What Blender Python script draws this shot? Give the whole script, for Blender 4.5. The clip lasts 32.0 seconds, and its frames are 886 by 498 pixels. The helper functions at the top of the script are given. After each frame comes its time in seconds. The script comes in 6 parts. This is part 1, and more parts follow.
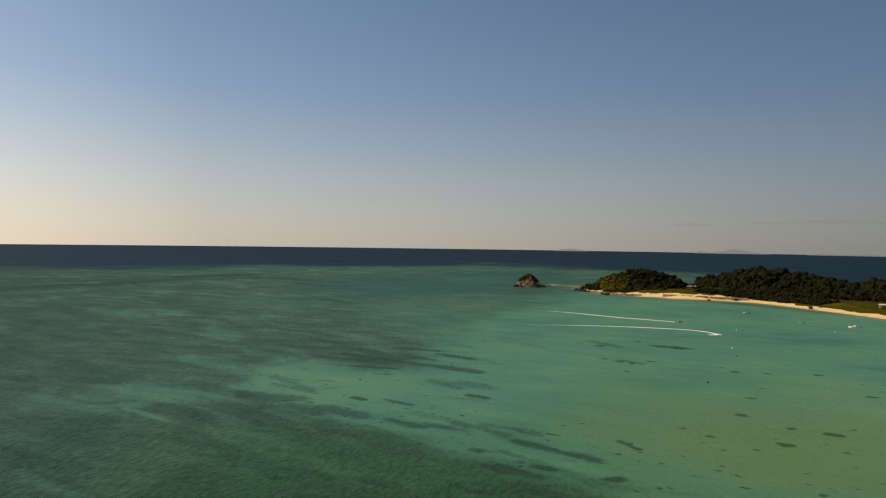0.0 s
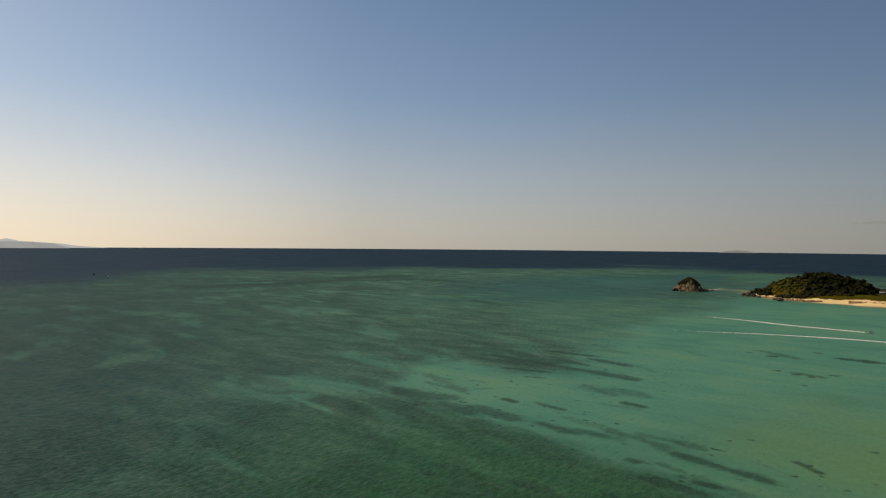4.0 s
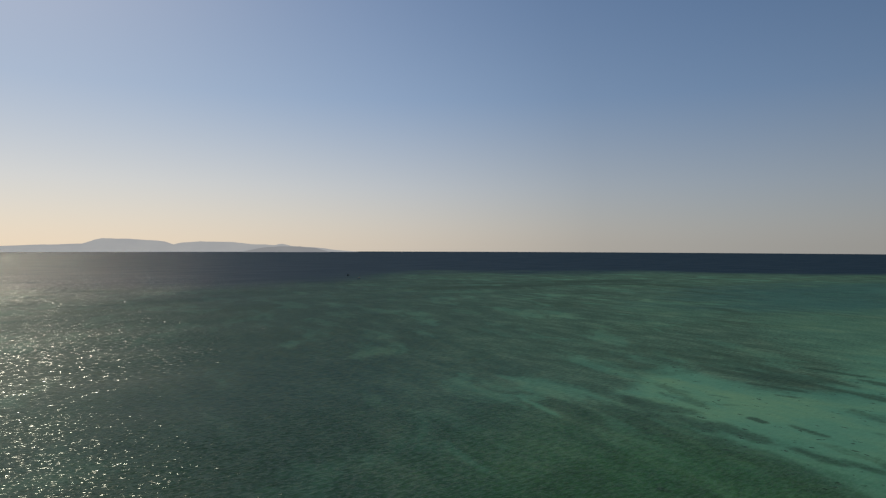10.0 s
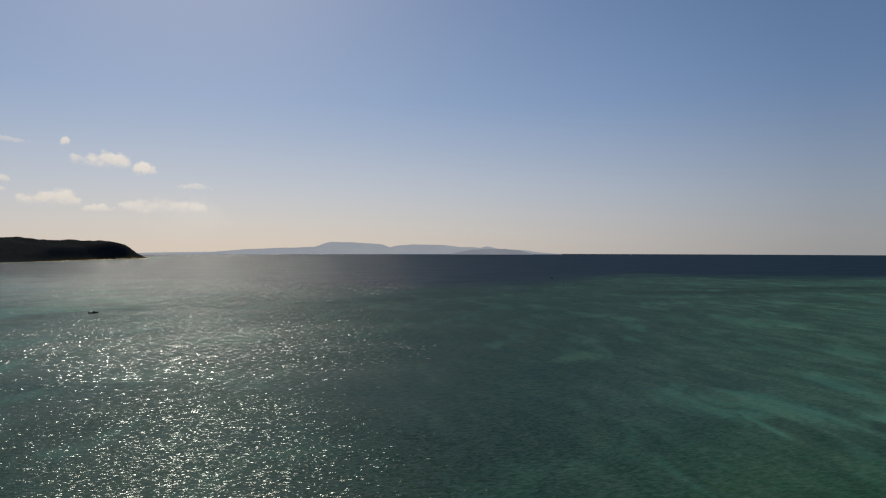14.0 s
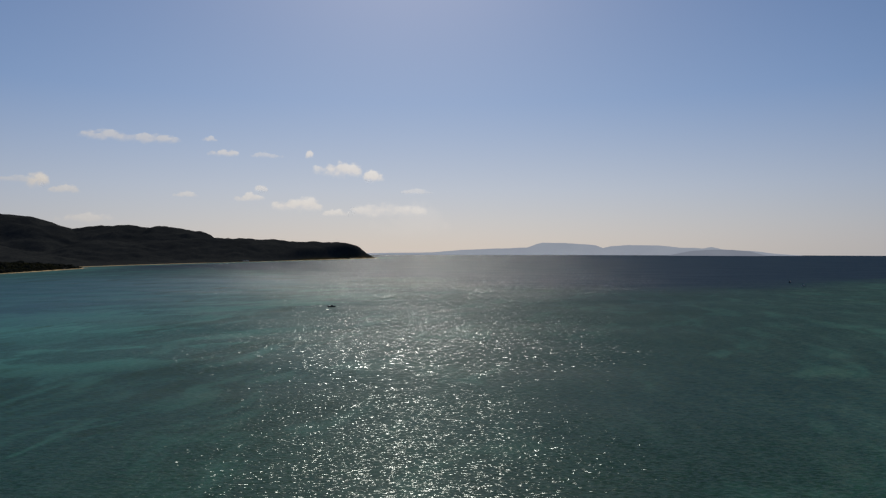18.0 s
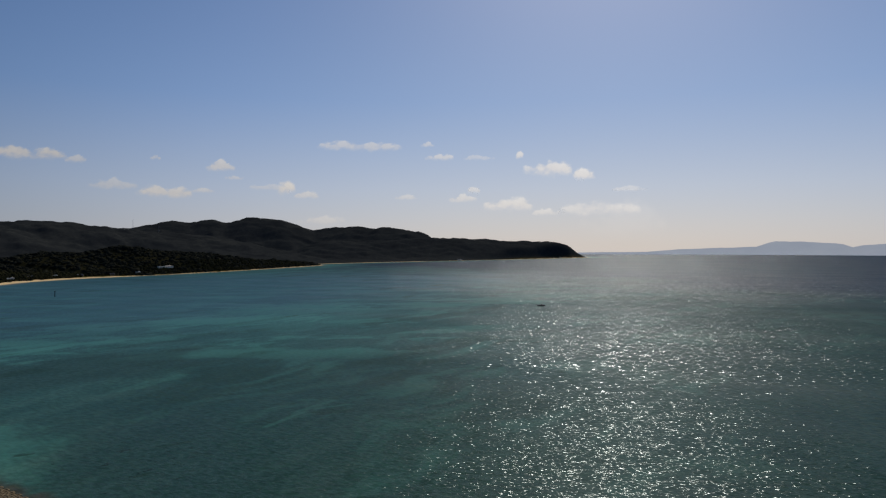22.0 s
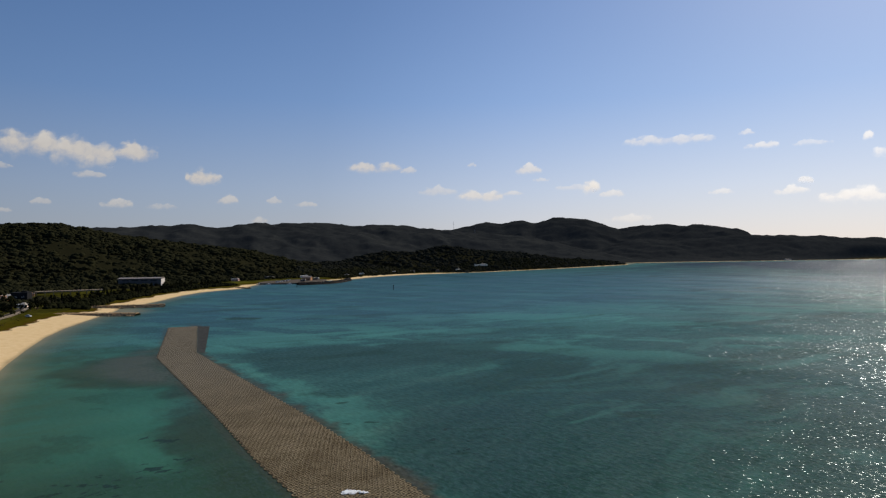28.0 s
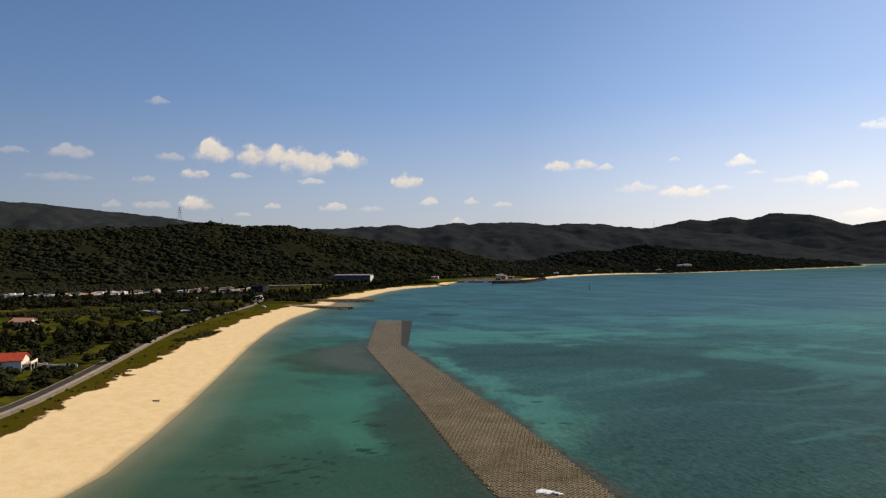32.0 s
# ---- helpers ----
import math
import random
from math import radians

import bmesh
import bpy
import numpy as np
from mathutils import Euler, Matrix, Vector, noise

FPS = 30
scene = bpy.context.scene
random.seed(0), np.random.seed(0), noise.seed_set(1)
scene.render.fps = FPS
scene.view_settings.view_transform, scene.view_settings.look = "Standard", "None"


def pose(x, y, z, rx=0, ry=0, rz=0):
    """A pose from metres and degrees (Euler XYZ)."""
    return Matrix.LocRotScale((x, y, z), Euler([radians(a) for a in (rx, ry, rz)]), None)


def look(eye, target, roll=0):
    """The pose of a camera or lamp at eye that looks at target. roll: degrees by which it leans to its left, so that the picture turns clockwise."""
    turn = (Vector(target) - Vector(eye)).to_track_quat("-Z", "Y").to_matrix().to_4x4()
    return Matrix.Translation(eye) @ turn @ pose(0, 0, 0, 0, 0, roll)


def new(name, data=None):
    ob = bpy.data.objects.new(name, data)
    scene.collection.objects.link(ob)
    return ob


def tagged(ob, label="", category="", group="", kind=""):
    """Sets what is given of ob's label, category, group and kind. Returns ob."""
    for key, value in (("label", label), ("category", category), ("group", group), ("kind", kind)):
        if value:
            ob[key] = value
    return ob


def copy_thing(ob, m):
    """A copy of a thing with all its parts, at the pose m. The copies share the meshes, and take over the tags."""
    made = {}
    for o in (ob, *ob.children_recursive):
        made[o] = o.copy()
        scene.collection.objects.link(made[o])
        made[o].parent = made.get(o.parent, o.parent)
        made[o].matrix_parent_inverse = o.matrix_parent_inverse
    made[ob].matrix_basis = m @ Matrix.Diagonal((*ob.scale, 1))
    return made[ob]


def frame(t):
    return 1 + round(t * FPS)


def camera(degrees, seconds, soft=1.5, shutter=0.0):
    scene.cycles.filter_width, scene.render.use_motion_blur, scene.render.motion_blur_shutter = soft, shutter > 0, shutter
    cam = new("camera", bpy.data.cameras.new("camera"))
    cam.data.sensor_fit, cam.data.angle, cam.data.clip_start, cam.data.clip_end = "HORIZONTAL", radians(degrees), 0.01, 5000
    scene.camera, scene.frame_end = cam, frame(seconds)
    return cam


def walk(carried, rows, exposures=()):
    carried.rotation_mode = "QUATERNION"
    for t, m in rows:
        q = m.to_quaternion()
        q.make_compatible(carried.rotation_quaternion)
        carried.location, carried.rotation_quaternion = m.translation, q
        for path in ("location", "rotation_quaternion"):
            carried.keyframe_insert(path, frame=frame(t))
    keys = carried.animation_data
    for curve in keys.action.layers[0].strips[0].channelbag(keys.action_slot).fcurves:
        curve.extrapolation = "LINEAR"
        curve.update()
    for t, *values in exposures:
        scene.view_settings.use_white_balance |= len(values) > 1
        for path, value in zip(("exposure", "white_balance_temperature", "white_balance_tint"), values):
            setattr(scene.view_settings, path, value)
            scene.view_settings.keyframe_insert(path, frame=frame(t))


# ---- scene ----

# ================= camera and its pan =================
cam = camera(69.25, 32.0, soft=1.25)
EYE = (0.0, 0.0, 50.0)


def aim(yaw, pitch, roll):
    """Pose at the hovering point; yaw clockwise from +y, all in degrees."""
    y, p = radians(yaw), radians(pitch)
    ahead = Vector((math.sin(y) * math.cos(p), math.cos(y) * math.cos(p), math.sin(p)))
    return look(EYE, Vector(EYE) + ahead * 100, roll)


PAN = [
    (0.0, 65.58, -0.61, 0.79), (1.0, 62.33, -0.58, 0.67), (2.0, 58.9, -0.57, 0.58), (3.0, 55.49, -0.57, 0.52), (3.5, 53.84, -0.56, 0.49),
    (5.5, 47.25, -0.54, 0.39), (6.0, 45.6, -0.53, 0.36), (7.0, 42.3, -0.5, 0.31), (8.0, 38.97, -0.45, 0.26), (9.0, 35.58, -0.41, 0.21),
    (10.0, 32.07, -0.35, 0.17), (11.0, 28.04, -0.3, 0.12), (12.0, 23.44, -0.25, 0.08), (13.0, 18.66, -0.2, 0.05), (14.0, 14.0, -0.16, 0.02),
    (14.5, 11.59, -0.14, 0.01), (16.5, 2.28, -0.1, -0.01), (17.0, 0.0, -0.09, -0.01), (18.0, -4.74, -0.09, -0.01), (19.0, -9.44, -0.1, -0.01),
    (20.0, -14.14, -0.11, 0.0), (21.0, -18.72, -0.13, -0.01), (22.0, -23.31, -0.15, -0.02), (23.0, -27.94, -0.17, -0.04), (24.0, -32.39, -0.18, -0.07),
    (25.0, -36.87, -0.19, -0.12), (25.5, -39.1, -0.19, -0.14), (27.5, -47.88, -0.17, -0.27), (28.0, -50.06, -0.16, -0.31), (29.0, -54.39, -0.13, -0.37),
    (30.0, -58.65, -0.11, -0.41), (31.0, -63.03, -0.11, -0.42), (32.0, -67.31, -0.13, -0.36)]
walk(cam, [(t, aim(y, p, r)) for t, y, p, r in PAN], exposures=[
    (0.0, -0.12, 8300, 8), (6.0, -0.32, 7850, 9), (10.0, -0.53, 7350, 10), (13.0, -0.76, 6750, 11), (19.0, -0.84, 6250, 12), (25.0, -0.70, 6080, 12), (28.0, -0.38, 6220, 12), (32.0, 0.0, 6600, 12)])


# ================= daylight =================
SUN_AZ, SUN_EL = -8.0, 38.0
world = bpy.data.worlds.new("sky")
scene.world = world
world.use_nodes = True
wn = world.node_tree.nodes
wl = world.node_tree.links
wn.clear()
sky = wn.new("ShaderNodeTexSky")
sky.sky_type = "NISHITA"
sky.sun_disc = False
sky.sun_elevation = radians(SUN_EL)
sky.sun_rotation = radians(SUN_AZ)
sky.altitude = 50
sky.air_density, sky.dust_density, sky.ozone_density = 1.0, 0.85, 3.0
bg = wn.new("ShaderNodeBackground")
bg.inputs["Strength"].default_value = 0.092
out = wn.new("ShaderNodeOutputWorld")
# pale sea haze that thickens towards the horizon and towards the sun
tc = wn.new("ShaderNodeTexCoord")
sep = wn.new("ShaderNodeSeparateXYZ")
wl.new(tc.outputs["Generated"], sep.inputs[0])
low = wn.new("ShaderNodeMapRange")
low.interpolation_type = "SMOOTHSTEP"
for i, v in enumerate((0.0, 0.42, 0.80, 0.38)):
    low.inputs[i + 1].default_value = v
wl.new(sep.outputs["Z"], low.inputs[0])
dot = wn.new("ShaderNodeVectorMath")
dot.operation = "DOT_PRODUCT"
dot.inputs[1].default_value = (math.sin(radians(SUN_AZ)), math.cos(radians(SUN_AZ)), 0)
wl.new(tc.outputs["Generated"], dot.inputs[0])
glow = wn.new("ShaderNodeValToRGB")
ge = glow.color_ramp.elements
ge.new(0.5)
for e, (p, c) in zip(ge, ((0.30, (0.18, 0.22, 0.30)), (0.80, (0.52, 0.555, 0.625)), (1.0, (0.98, 1.0, 1.04)))):
    e.position, e.color = p, (*c, 1)
half = wn.new("ShaderNodeMath")
half.operation = "MULTIPLY_ADD"
half.inputs[1].default_value, half.inputs[2].default_value = 0.5, 0.5
wl.new(dot.outputs["Value"], half.inputs[0])
wl.new(half.outputs[0], glow.inputs[0])
# the haze is cream at the horizon and turns periwinkle higher up
height = wn.new("ShaderNodeValToRGB")
he = height.color_ramp.elements
he.new(0.5)
he.new(0.6)
for e, (p, c) in zip(he, ((0.0, (1.0, 0.96, 0.88)), (0.09, (0.80, 0.88, 1.0)), (0.22, (0.445, 0.65, 1.0)), (0.45, (0.26, 0.43, 0.80)))):
    e.position, e.color = p, (*c, 1)
wl.new(sep.outputs["Z"], height.inputs[0])
tone = wn.new("ShaderNodeVectorMath")
tone.operation = "MULTIPLY"
wl.new(glow.outputs[0], tone.inputs[0])
wl.new(height.outputs[0], tone.inputs[1])
lift = wn.new("ShaderNodeVectorMath")
lift.operation = "SCALE"
lift.inputs["Scale"].default_value = 1.08 / 0.092
wl.new(tone.outputs[0], lift.inputs[0])
mixed = wn.new("ShaderNodeMix")
mixed.data_type = "RGBA"
wl.new(low.outputs[0], mixed.inputs[0])
vivid = wn.new("ShaderNodeHueSaturation")
vivid.inputs["Saturation"].default_value = 1.15
wl.new(sky.outputs[0], vivid.inputs["Color"])
wl.new(vivid.outputs[0], mixed.inputs[6])
wl.new(lift.outputs[0], mixed.inputs[7])
# paler and warmer round the sun, deeper blue away from it
warm = wn.new("ShaderNodeValToRGB")
we = warm.color_ramp.elements
we.new(0.5)
we.new(0.6)
for e, (p, c) in zip(we, ((0.50, (0.97, 0.98, 0.985)), (0.72, (0.955, 0.975, 1.0)), (0.90, (1.0, 0.98, 0.985)), (1.0, (1.0, 0.955, 0.92)))):
    e.position, e.color = p, (*c, 1)
wl.new(half.outputs[0], warm.inputs[0])
cast = wn.new("ShaderNodeVectorMath")
cast.operation = "MULTIPLY"
wl.new(mixed.outputs[2], cast.inputs[0])
wl.new(warm.outputs[0], cast.inputs[1])
lively = wn.new("ShaderNodeVectorMath")
lively.operation = "SCALE"
lively.inputs["Scale"].default_value = 1.05
wl.new(cast.outputs[0], lively.inputs[0])
wl.new(lively.outputs[0], bg.inputs[0])
wl.new(bg.outputs[0], out.inputs[0])

sun = new("sun", bpy.data.lights.new("sun", "SUN"))
sun.data.energy, sun.data.angle, sun.data.color = 4.3, radians(0.53), (1.0, 0.88, 0.70)
sun_dir = Vector((math.sin(radians(SUN_AZ)) * math.cos(radians(SUN_EL)), math.cos(radians(SUN_AZ)) * math.cos(radians(SUN_EL)), math.sin(radians(SUN_EL))))
sun.matrix_world = look(sun_dir * 100, (0, 0, 0))

# ================= material helpers =================


class Mat:
    """A small wrapper to write node materials in few lines."""

    def __init__(self, name):
        self.m = bpy.data.materials.new(name)
        self.m.use_nodes = True
        self.t = self.m.node_tree
        self.b = self.t.nodes["Principled BSDF"]

    def node(self, kind, **sets):
        n = self.t.nodes.new(kind)
        for k, v in sets.items():
            n.inputs[k.replace("_", " ")].default_value = v
        return n

    def link(self, a, b):
        self.t.links.new(a, b)

    def coords(self, sx=1.0, sy=1.0, sz=1.0, kind="Object", turn=0.0):
        tc = self.t.nodes.new("ShaderNodeTexCoord")
        mp = self.t.nodes.new("ShaderNodeMapping")
        mp.inputs["Scale"].default_value = (sx, sy, sz)
        mp.inputs["Rotation"].default_value = (0, 0, radians(turn))
        self.link(tc.outputs[kind], mp.inputs[0])
        return mp.outputs[0]

    def noise(self, scale, detail=4.0, rough=0.55, vec=None, kind="Object"):
        n = self.node("ShaderNodeTexNoise", Scale=scale, Detail=detail, Roughness=rough)
        self.link(vec if vec is not None else self.coords(kind=kind), n.inputs["Vector"])
        return n.outputs["Fac"]

    def ramp(self, fac, stops):
        n = self.t.nodes.new("ShaderNodeValToRGB")
        e = n.color_ramp.elements
        while len(e) < len(stops):
            e.new(0.5)
        for k, (p, c) in zip(e, stops):
            k.position, k.color = p, (*c, 1) if len(c) == 3 else c
        self.link(fac, n.inputs[0])
        return n.outputs[0]

    def mix(self, fac, a, b, mode="MIX"):
        n = self.t.nodes.new("ShaderNodeMix")
        n.data_type, n.blend_type = "RGBA", mode
        for v, i in ((fac, 0), (a, 6), (b, 7)):
            if hasattr(v, "is_linked"):
                self.link(v, n.inputs[i])
            else:
                n.inputs[i].default_value = v if i == 0 else (*v, 1)
        return n.outputs[2]

    def calc(self, op, a, b=0.0, c=0.0):
        n = self.t.nodes.new("ShaderNodeMath")
        n.operation = op
        for i, v in enumerate((a, b, c)):
            if hasattr(v, "is_linked"):
                self.link(v, n.inputs[i])
            else:
                n.inputs[i].default_value = v
        return n.outputs[0]

    def span(self, v, lo, hi, to0=0.0, to1=1.0):
        n = self.t.nodes.new("ShaderNodeMapRange")
        n.interpolation_type = "SMOOTHSTEP"
        self.link(v, n.inputs[0])
        for i, q in enumerate((lo, hi, to0, to1)):
            n.inputs[i + 1].default_value = q
        return n.outputs[0]

    def attr(self, name):
        n = self.t.nodes.new("ShaderNodeAttribute")
        n.attribute_name = name
        return n.outputs["Fac"]

    def bump(self, height, strength=0.5, distance=0.1):
        n = self.node("ShaderNodeBump", Strength=strength, Distance=distance)
        self.link(height, n.inputs["Height"])
        self.link(n.outputs[0], self.b.inputs["Normal"])
        return n

    def done(self, color=None, rough=0.8, metal=0.0, spec=0.3):
        if color is not None:
            if hasattr(color, "is_linked"):
                self.link(color, self.b.inputs["Base Color"])
            else:
                self.b.inputs["Base Color"].default_value = (*color, 1)
        if hasattr(rough, "is_linked"):
            self.link(rough, self.b.inputs["Roughness"])
        else:
            self.b.inputs["Roughness"].default_value = rough
        self.b.inputs["Metallic"].default_value = metal
        self.b.inputs["Specular IOR Level"].default_value = spec
        return self.m


def worn(name, color, rough=0.7, vary=0.18, scale=0.8, metal=0.0, bump=0.0):
    """Painted, plastered or metal surface with stains at two scales."""
    k = Mat(name)
    a = k.noise(scale, 5.0, 0.6)
    b = k.noise(scale * 9, 3.0, 0.5)
    s = k.calc("ADD", k.calc("MULTIPLY", a, 0.65), k.calc("MULTIPLY", b, 0.35))
    lo = tuple(c * (1 - vary * 1.6) for c in color)
    hi = tuple(min(1.0, c * (1 + vary)) for c in color)
    if bump:
        k.bump(b, 0.4, bump)
    return k.done(k.ramp(s, [(0.3, lo), (0.5, color), (0.7, hi)]), rough, metal, 0.06 if rough > 0.68 else 0.3)


# ================= numbers on the plane =================


def lattice(ix, iy, seed):
    h = (ix.astype(np.int64) * 374761393 + iy.astype(np.int64) * 668265263 + seed * 974634777) & 0x7FFFFFFF
    h = ((h ^ (h >> 13)) * 1274126177) & 0x7FFFFFFF
    return ((h ^ (h >> 16)) & 0xFFFF) / 65535.0


def vnoise(x, y, seed=0):
    ix, iy = np.floor(x), np.floor(y)
    fx, fy = x - ix, y - iy
    fx, fy = fx * fx * (3 - 2 * fx), fy * fy * (3 - 2 * fy)
    a, b = lattice(ix, iy, seed), lattice(ix + 1, iy, seed)
    c, d = lattice(ix, iy + 1, seed), lattice(ix + 1, iy + 1, seed)
    return (a + (b - a) * fx) * (1 - fy) + (c + (d - c) * fx) * fy


def fbm(x, y, octaves=4, seed=0, gain=0.5):
    s, amp, tot = 0.0, 1.0, 0.0
    for o in range(octaves):
        s = s + amp * vnoise(x * 2 ** o + 17.3 * o, y * 2 ** o - 9.1 * o, seed + o)
        tot += amp
        amp *= gain
    return s / tot


def step(v, lo, hi):
    q = np.clip((v - lo) / (hi - lo), 0, 1)
    return q * q * (3 - 2 * q)


def line_distance(x, y, pts, zs=None):
    """Distance to a polyline and the value of zs at the nearest point of it."""
    best = np.full(x.shape, 1e9)
    val = np.zeros(x.shape)
    for i in range(len(pts) - 1):
        (ax, ay), (bx, by) = pts[i], pts[i + 1]
        dx, dy = bx - ax, by - ay
        u = np.clip(((x - ax) * dx + (y - ay) * dy) / (dx * dx + dy * dy + 1e-9), 0, 1)
        d = np.hypot(x - ax - u * dx, y - ay - u * dy)
        near = d < best
        best = np.where(near, d, best)
        if zs is not None:
            val = np.where(near, zs[i] + (zs[i + 1] - zs[i]) * u, val)
    return best, val


def inside(x, y, poly):
    odd = np.zeros(x.shape, bool)
    for i in range(len(poly)):
        (ax, ay), (bx, by) = poly[i], poly[i - 1]
        if ay != by:
            odd ^= ((ay > y) != (by > y)) & (x < (bx - ax) * (y - ay) / (by - ay) + ax)
    return odd


def signed(x, y, poly):
    d, _ = line_distance(x, y, poly + poly[:1])
    return np.where(inside(x, y, poly), d, -d)


def rounded(pts, rounds=2):
    """Corner cutting: turns a few plan points into a soft curve."""
    for _ in range(rounds):
        q = [pts[0]]
        for a, b in zip(pts[:-1], pts[1:]):
            q += [tuple(0.75 * u + 0.25 * v for u, v in zip(a, b)), tuple(0.25 * u + 0.75 * v for u, v in zip(a, b))]
        pts = q + [pts[-1]]
    return pts


# ---- coast of the mainland, from the wooded point round the bay to the far cape ----
COAST = [
    (708, 150), (684, 135), (662, 114), (648, 95), (644, 79), (645, 66), (635, 52), (636, 37), (637, 18), (634, -6), (626, -24), (606, -44), (583, -62), (566, -79), (543, -95), (470, -150), (380, -210), (200, -250),
    (0, -170), (-100, -60), (-147, -19), (-203, -1), (-279, 19), (-357, 39), (-445, 67), (-519, 105), (-560, 128), (-595, 140), (-622, 171), (-729, 243)]
BAY = [
    (-761, 299), (-774, 326), (-831, 361), (-857, 408), (-870, 470), (-863, 533), (-912, 602), (-943, 724), (-929, 794), (-929, 943), (-956, 1188),
    (-989, 1410), (-1015, 1526), (-1100, 1570), (-1086, 1667), (-1037, 1866), (-894, 2256), (-778, 2571), (-577, 3152), (-640, 3350)]
BACK = [(-1200, 3800), (-2400, 4300), (-3900, 3600), (-4600, 1500), (-4500, -1500), (-2500, -3500), (0, -2600), (1000, -1300), (950, -600), (885, -250), (872, -60), (850, 60), (800, 128), (745, 165)]
SHORE = rounded(COAST + BAY, 1) + BACK


def polar(az, r):
    a = np.radians(az)
    return np.sin(a) * r, np.cos(a) * r


def ridge(rows):
    """Crest of a range from bearing, height angle and distance seen from the hovering point."""
    pts, zs = [], []
    for az, el, dist in rows:
        x, y = polar(az, dist)
        pts.append((float(x), float(y)))
        zs.append(EYE[2] + dist * math.tan(radians(el)))
    return pts, zs


RANGES = [
    # near wooded hill above the village
    (ridge([(-128, 1.7, 1350), (-102, 1.75, 1330), (-98.4, 1.8, 1330), (-94.5, 2.1, 1320), (-90, 2.15, 1320), (-86.9, 2.45, 1310), (-84.6, 2.2, 1310), (-81.3, 2.25, 1320),
            (-78.5, 1.75, 1330), (-74.5, 1.1, 1330), (-70.5, 0.45, 1340), (-66.5, 0.05, 1340), (-63, -0.85, 1320), (-60, -1.7, 1290)]), 400, 9.0),
    # dark ridge far behind it
    (ridge([(-125, 3.6, 2700), (-102, 3.54, 2700), (-99.8, 3.44, 2700), (-97.2, 3.26, 2700), (-94.5, 2.97, 2700), (-90.4, 2.48, 2700), (-86, 1.9, 2700), (-80, 1.4, 2600)]), 650, 0.0),
    # middle range
    (ridge([(-80, 1.6, 2500), (-75.5, 1.77, 2500), (-73.5, 1.77, 2500), (-71.8, 2.06, 2500), (-69.3, 1.65, 2500), (-66.7, 2.05, 2500), (-64.5, 1.94, 2500), (-62.3, 2.1, 2500), (-60.4, 2.1, 2500), (-58.2, 1.88, 2500), (-54.4, 2.04, 2550), (-51.2, 1.6, 2600), (-48, 1.3, 2600), (-45, 1, 2600)]), 620, 0.0),
    # high range with the rounded summit
    (ridge([(-51, 1.5, 3100), (-49.2, 1.54, 3100), (-46.2, 2.14, 3100), (-44.6, 2.01, 3100), (-43, 2.34, 3100), (-42, 2.1, 3100), (-40.4, 2.53, 3100), (-39.6, 2.53, 3100), (-37.4, 2.36, 3100), (-36.2, 1.99, 3100), (-34.7, 1.5, 3100), (-32.9, 1.78, 3100), (-31.6, 1.69, 3100), (-30.5, 1.88, 3050), (-29.3, 1.63, 3030), (-28.6, 1.78, 3020), (-26.3, 1.42, 3000), (-24.8, 1.21, 3000), (-24.3, 0.8, 3000)]), 520, 0.0),
    # low hills along the bay
    (ridge([(-61.5, -1.75, 1260), (-58.5, -1.1, 1380), (-55.6, -0.4, 1420), (-52.7, -0.4, 1430), (-49.9, 0.15, 1440), (-47.2, -0.25, 1470), (-43.7, -0.45, 1560), (-40.4, -0.95, 1640),
            (-36.9, -1.15, 1780), (-35.1, -1.25, 1830), (-33.7, -1.4, 1850)]), 210, 1.5),
    # ridge of the cape
    (ridge([(-33, 0.5, 2700), (-28, 0.6, 2750), (-24.1, 0.8, 2800), (-21.6, 0.75, 2850), (-18.2, 0.6, 2900), (-16.8, 0.54, 2980), (-13.8, 0.48, 3080), (-12.3, 0.19, 3130), (-10.9, -0.47, 3160), (-10.2, -0.85, 3170)]), 330, 0.0),
    # two hills of the wooded point
    (ridge([(78.5, -3.3, 716), (79.4, -2.85, 722), (80.5, -2.5, 728), (82.3, -2.3, 732), (83.5, -2.45, 734), (84.2, -2.6, 735), (84.8, -2.9, 736), (86, -3.4, 738), (86.6, -3.7, 738)]), 46, 0.0),
    (ridge([(87.5, -3.6, 768), (87.9, -3.25, 770), (89.3, -2.62, 775), (90, -2.28, 777), (91.5, -1.96, 780), (92.1, -1.9, 782), (93.3, -2.14, 784), (94.5, -2.38, 786), (95.4, -2.36, 788), (96.4, -2.53, 790), (97.5, -2.75, 790), (98, -2.9, 790), (98.9, -2.75, 790), (100, -2.45, 790), (110, -2.0, 800)]), 92, 0.0)]


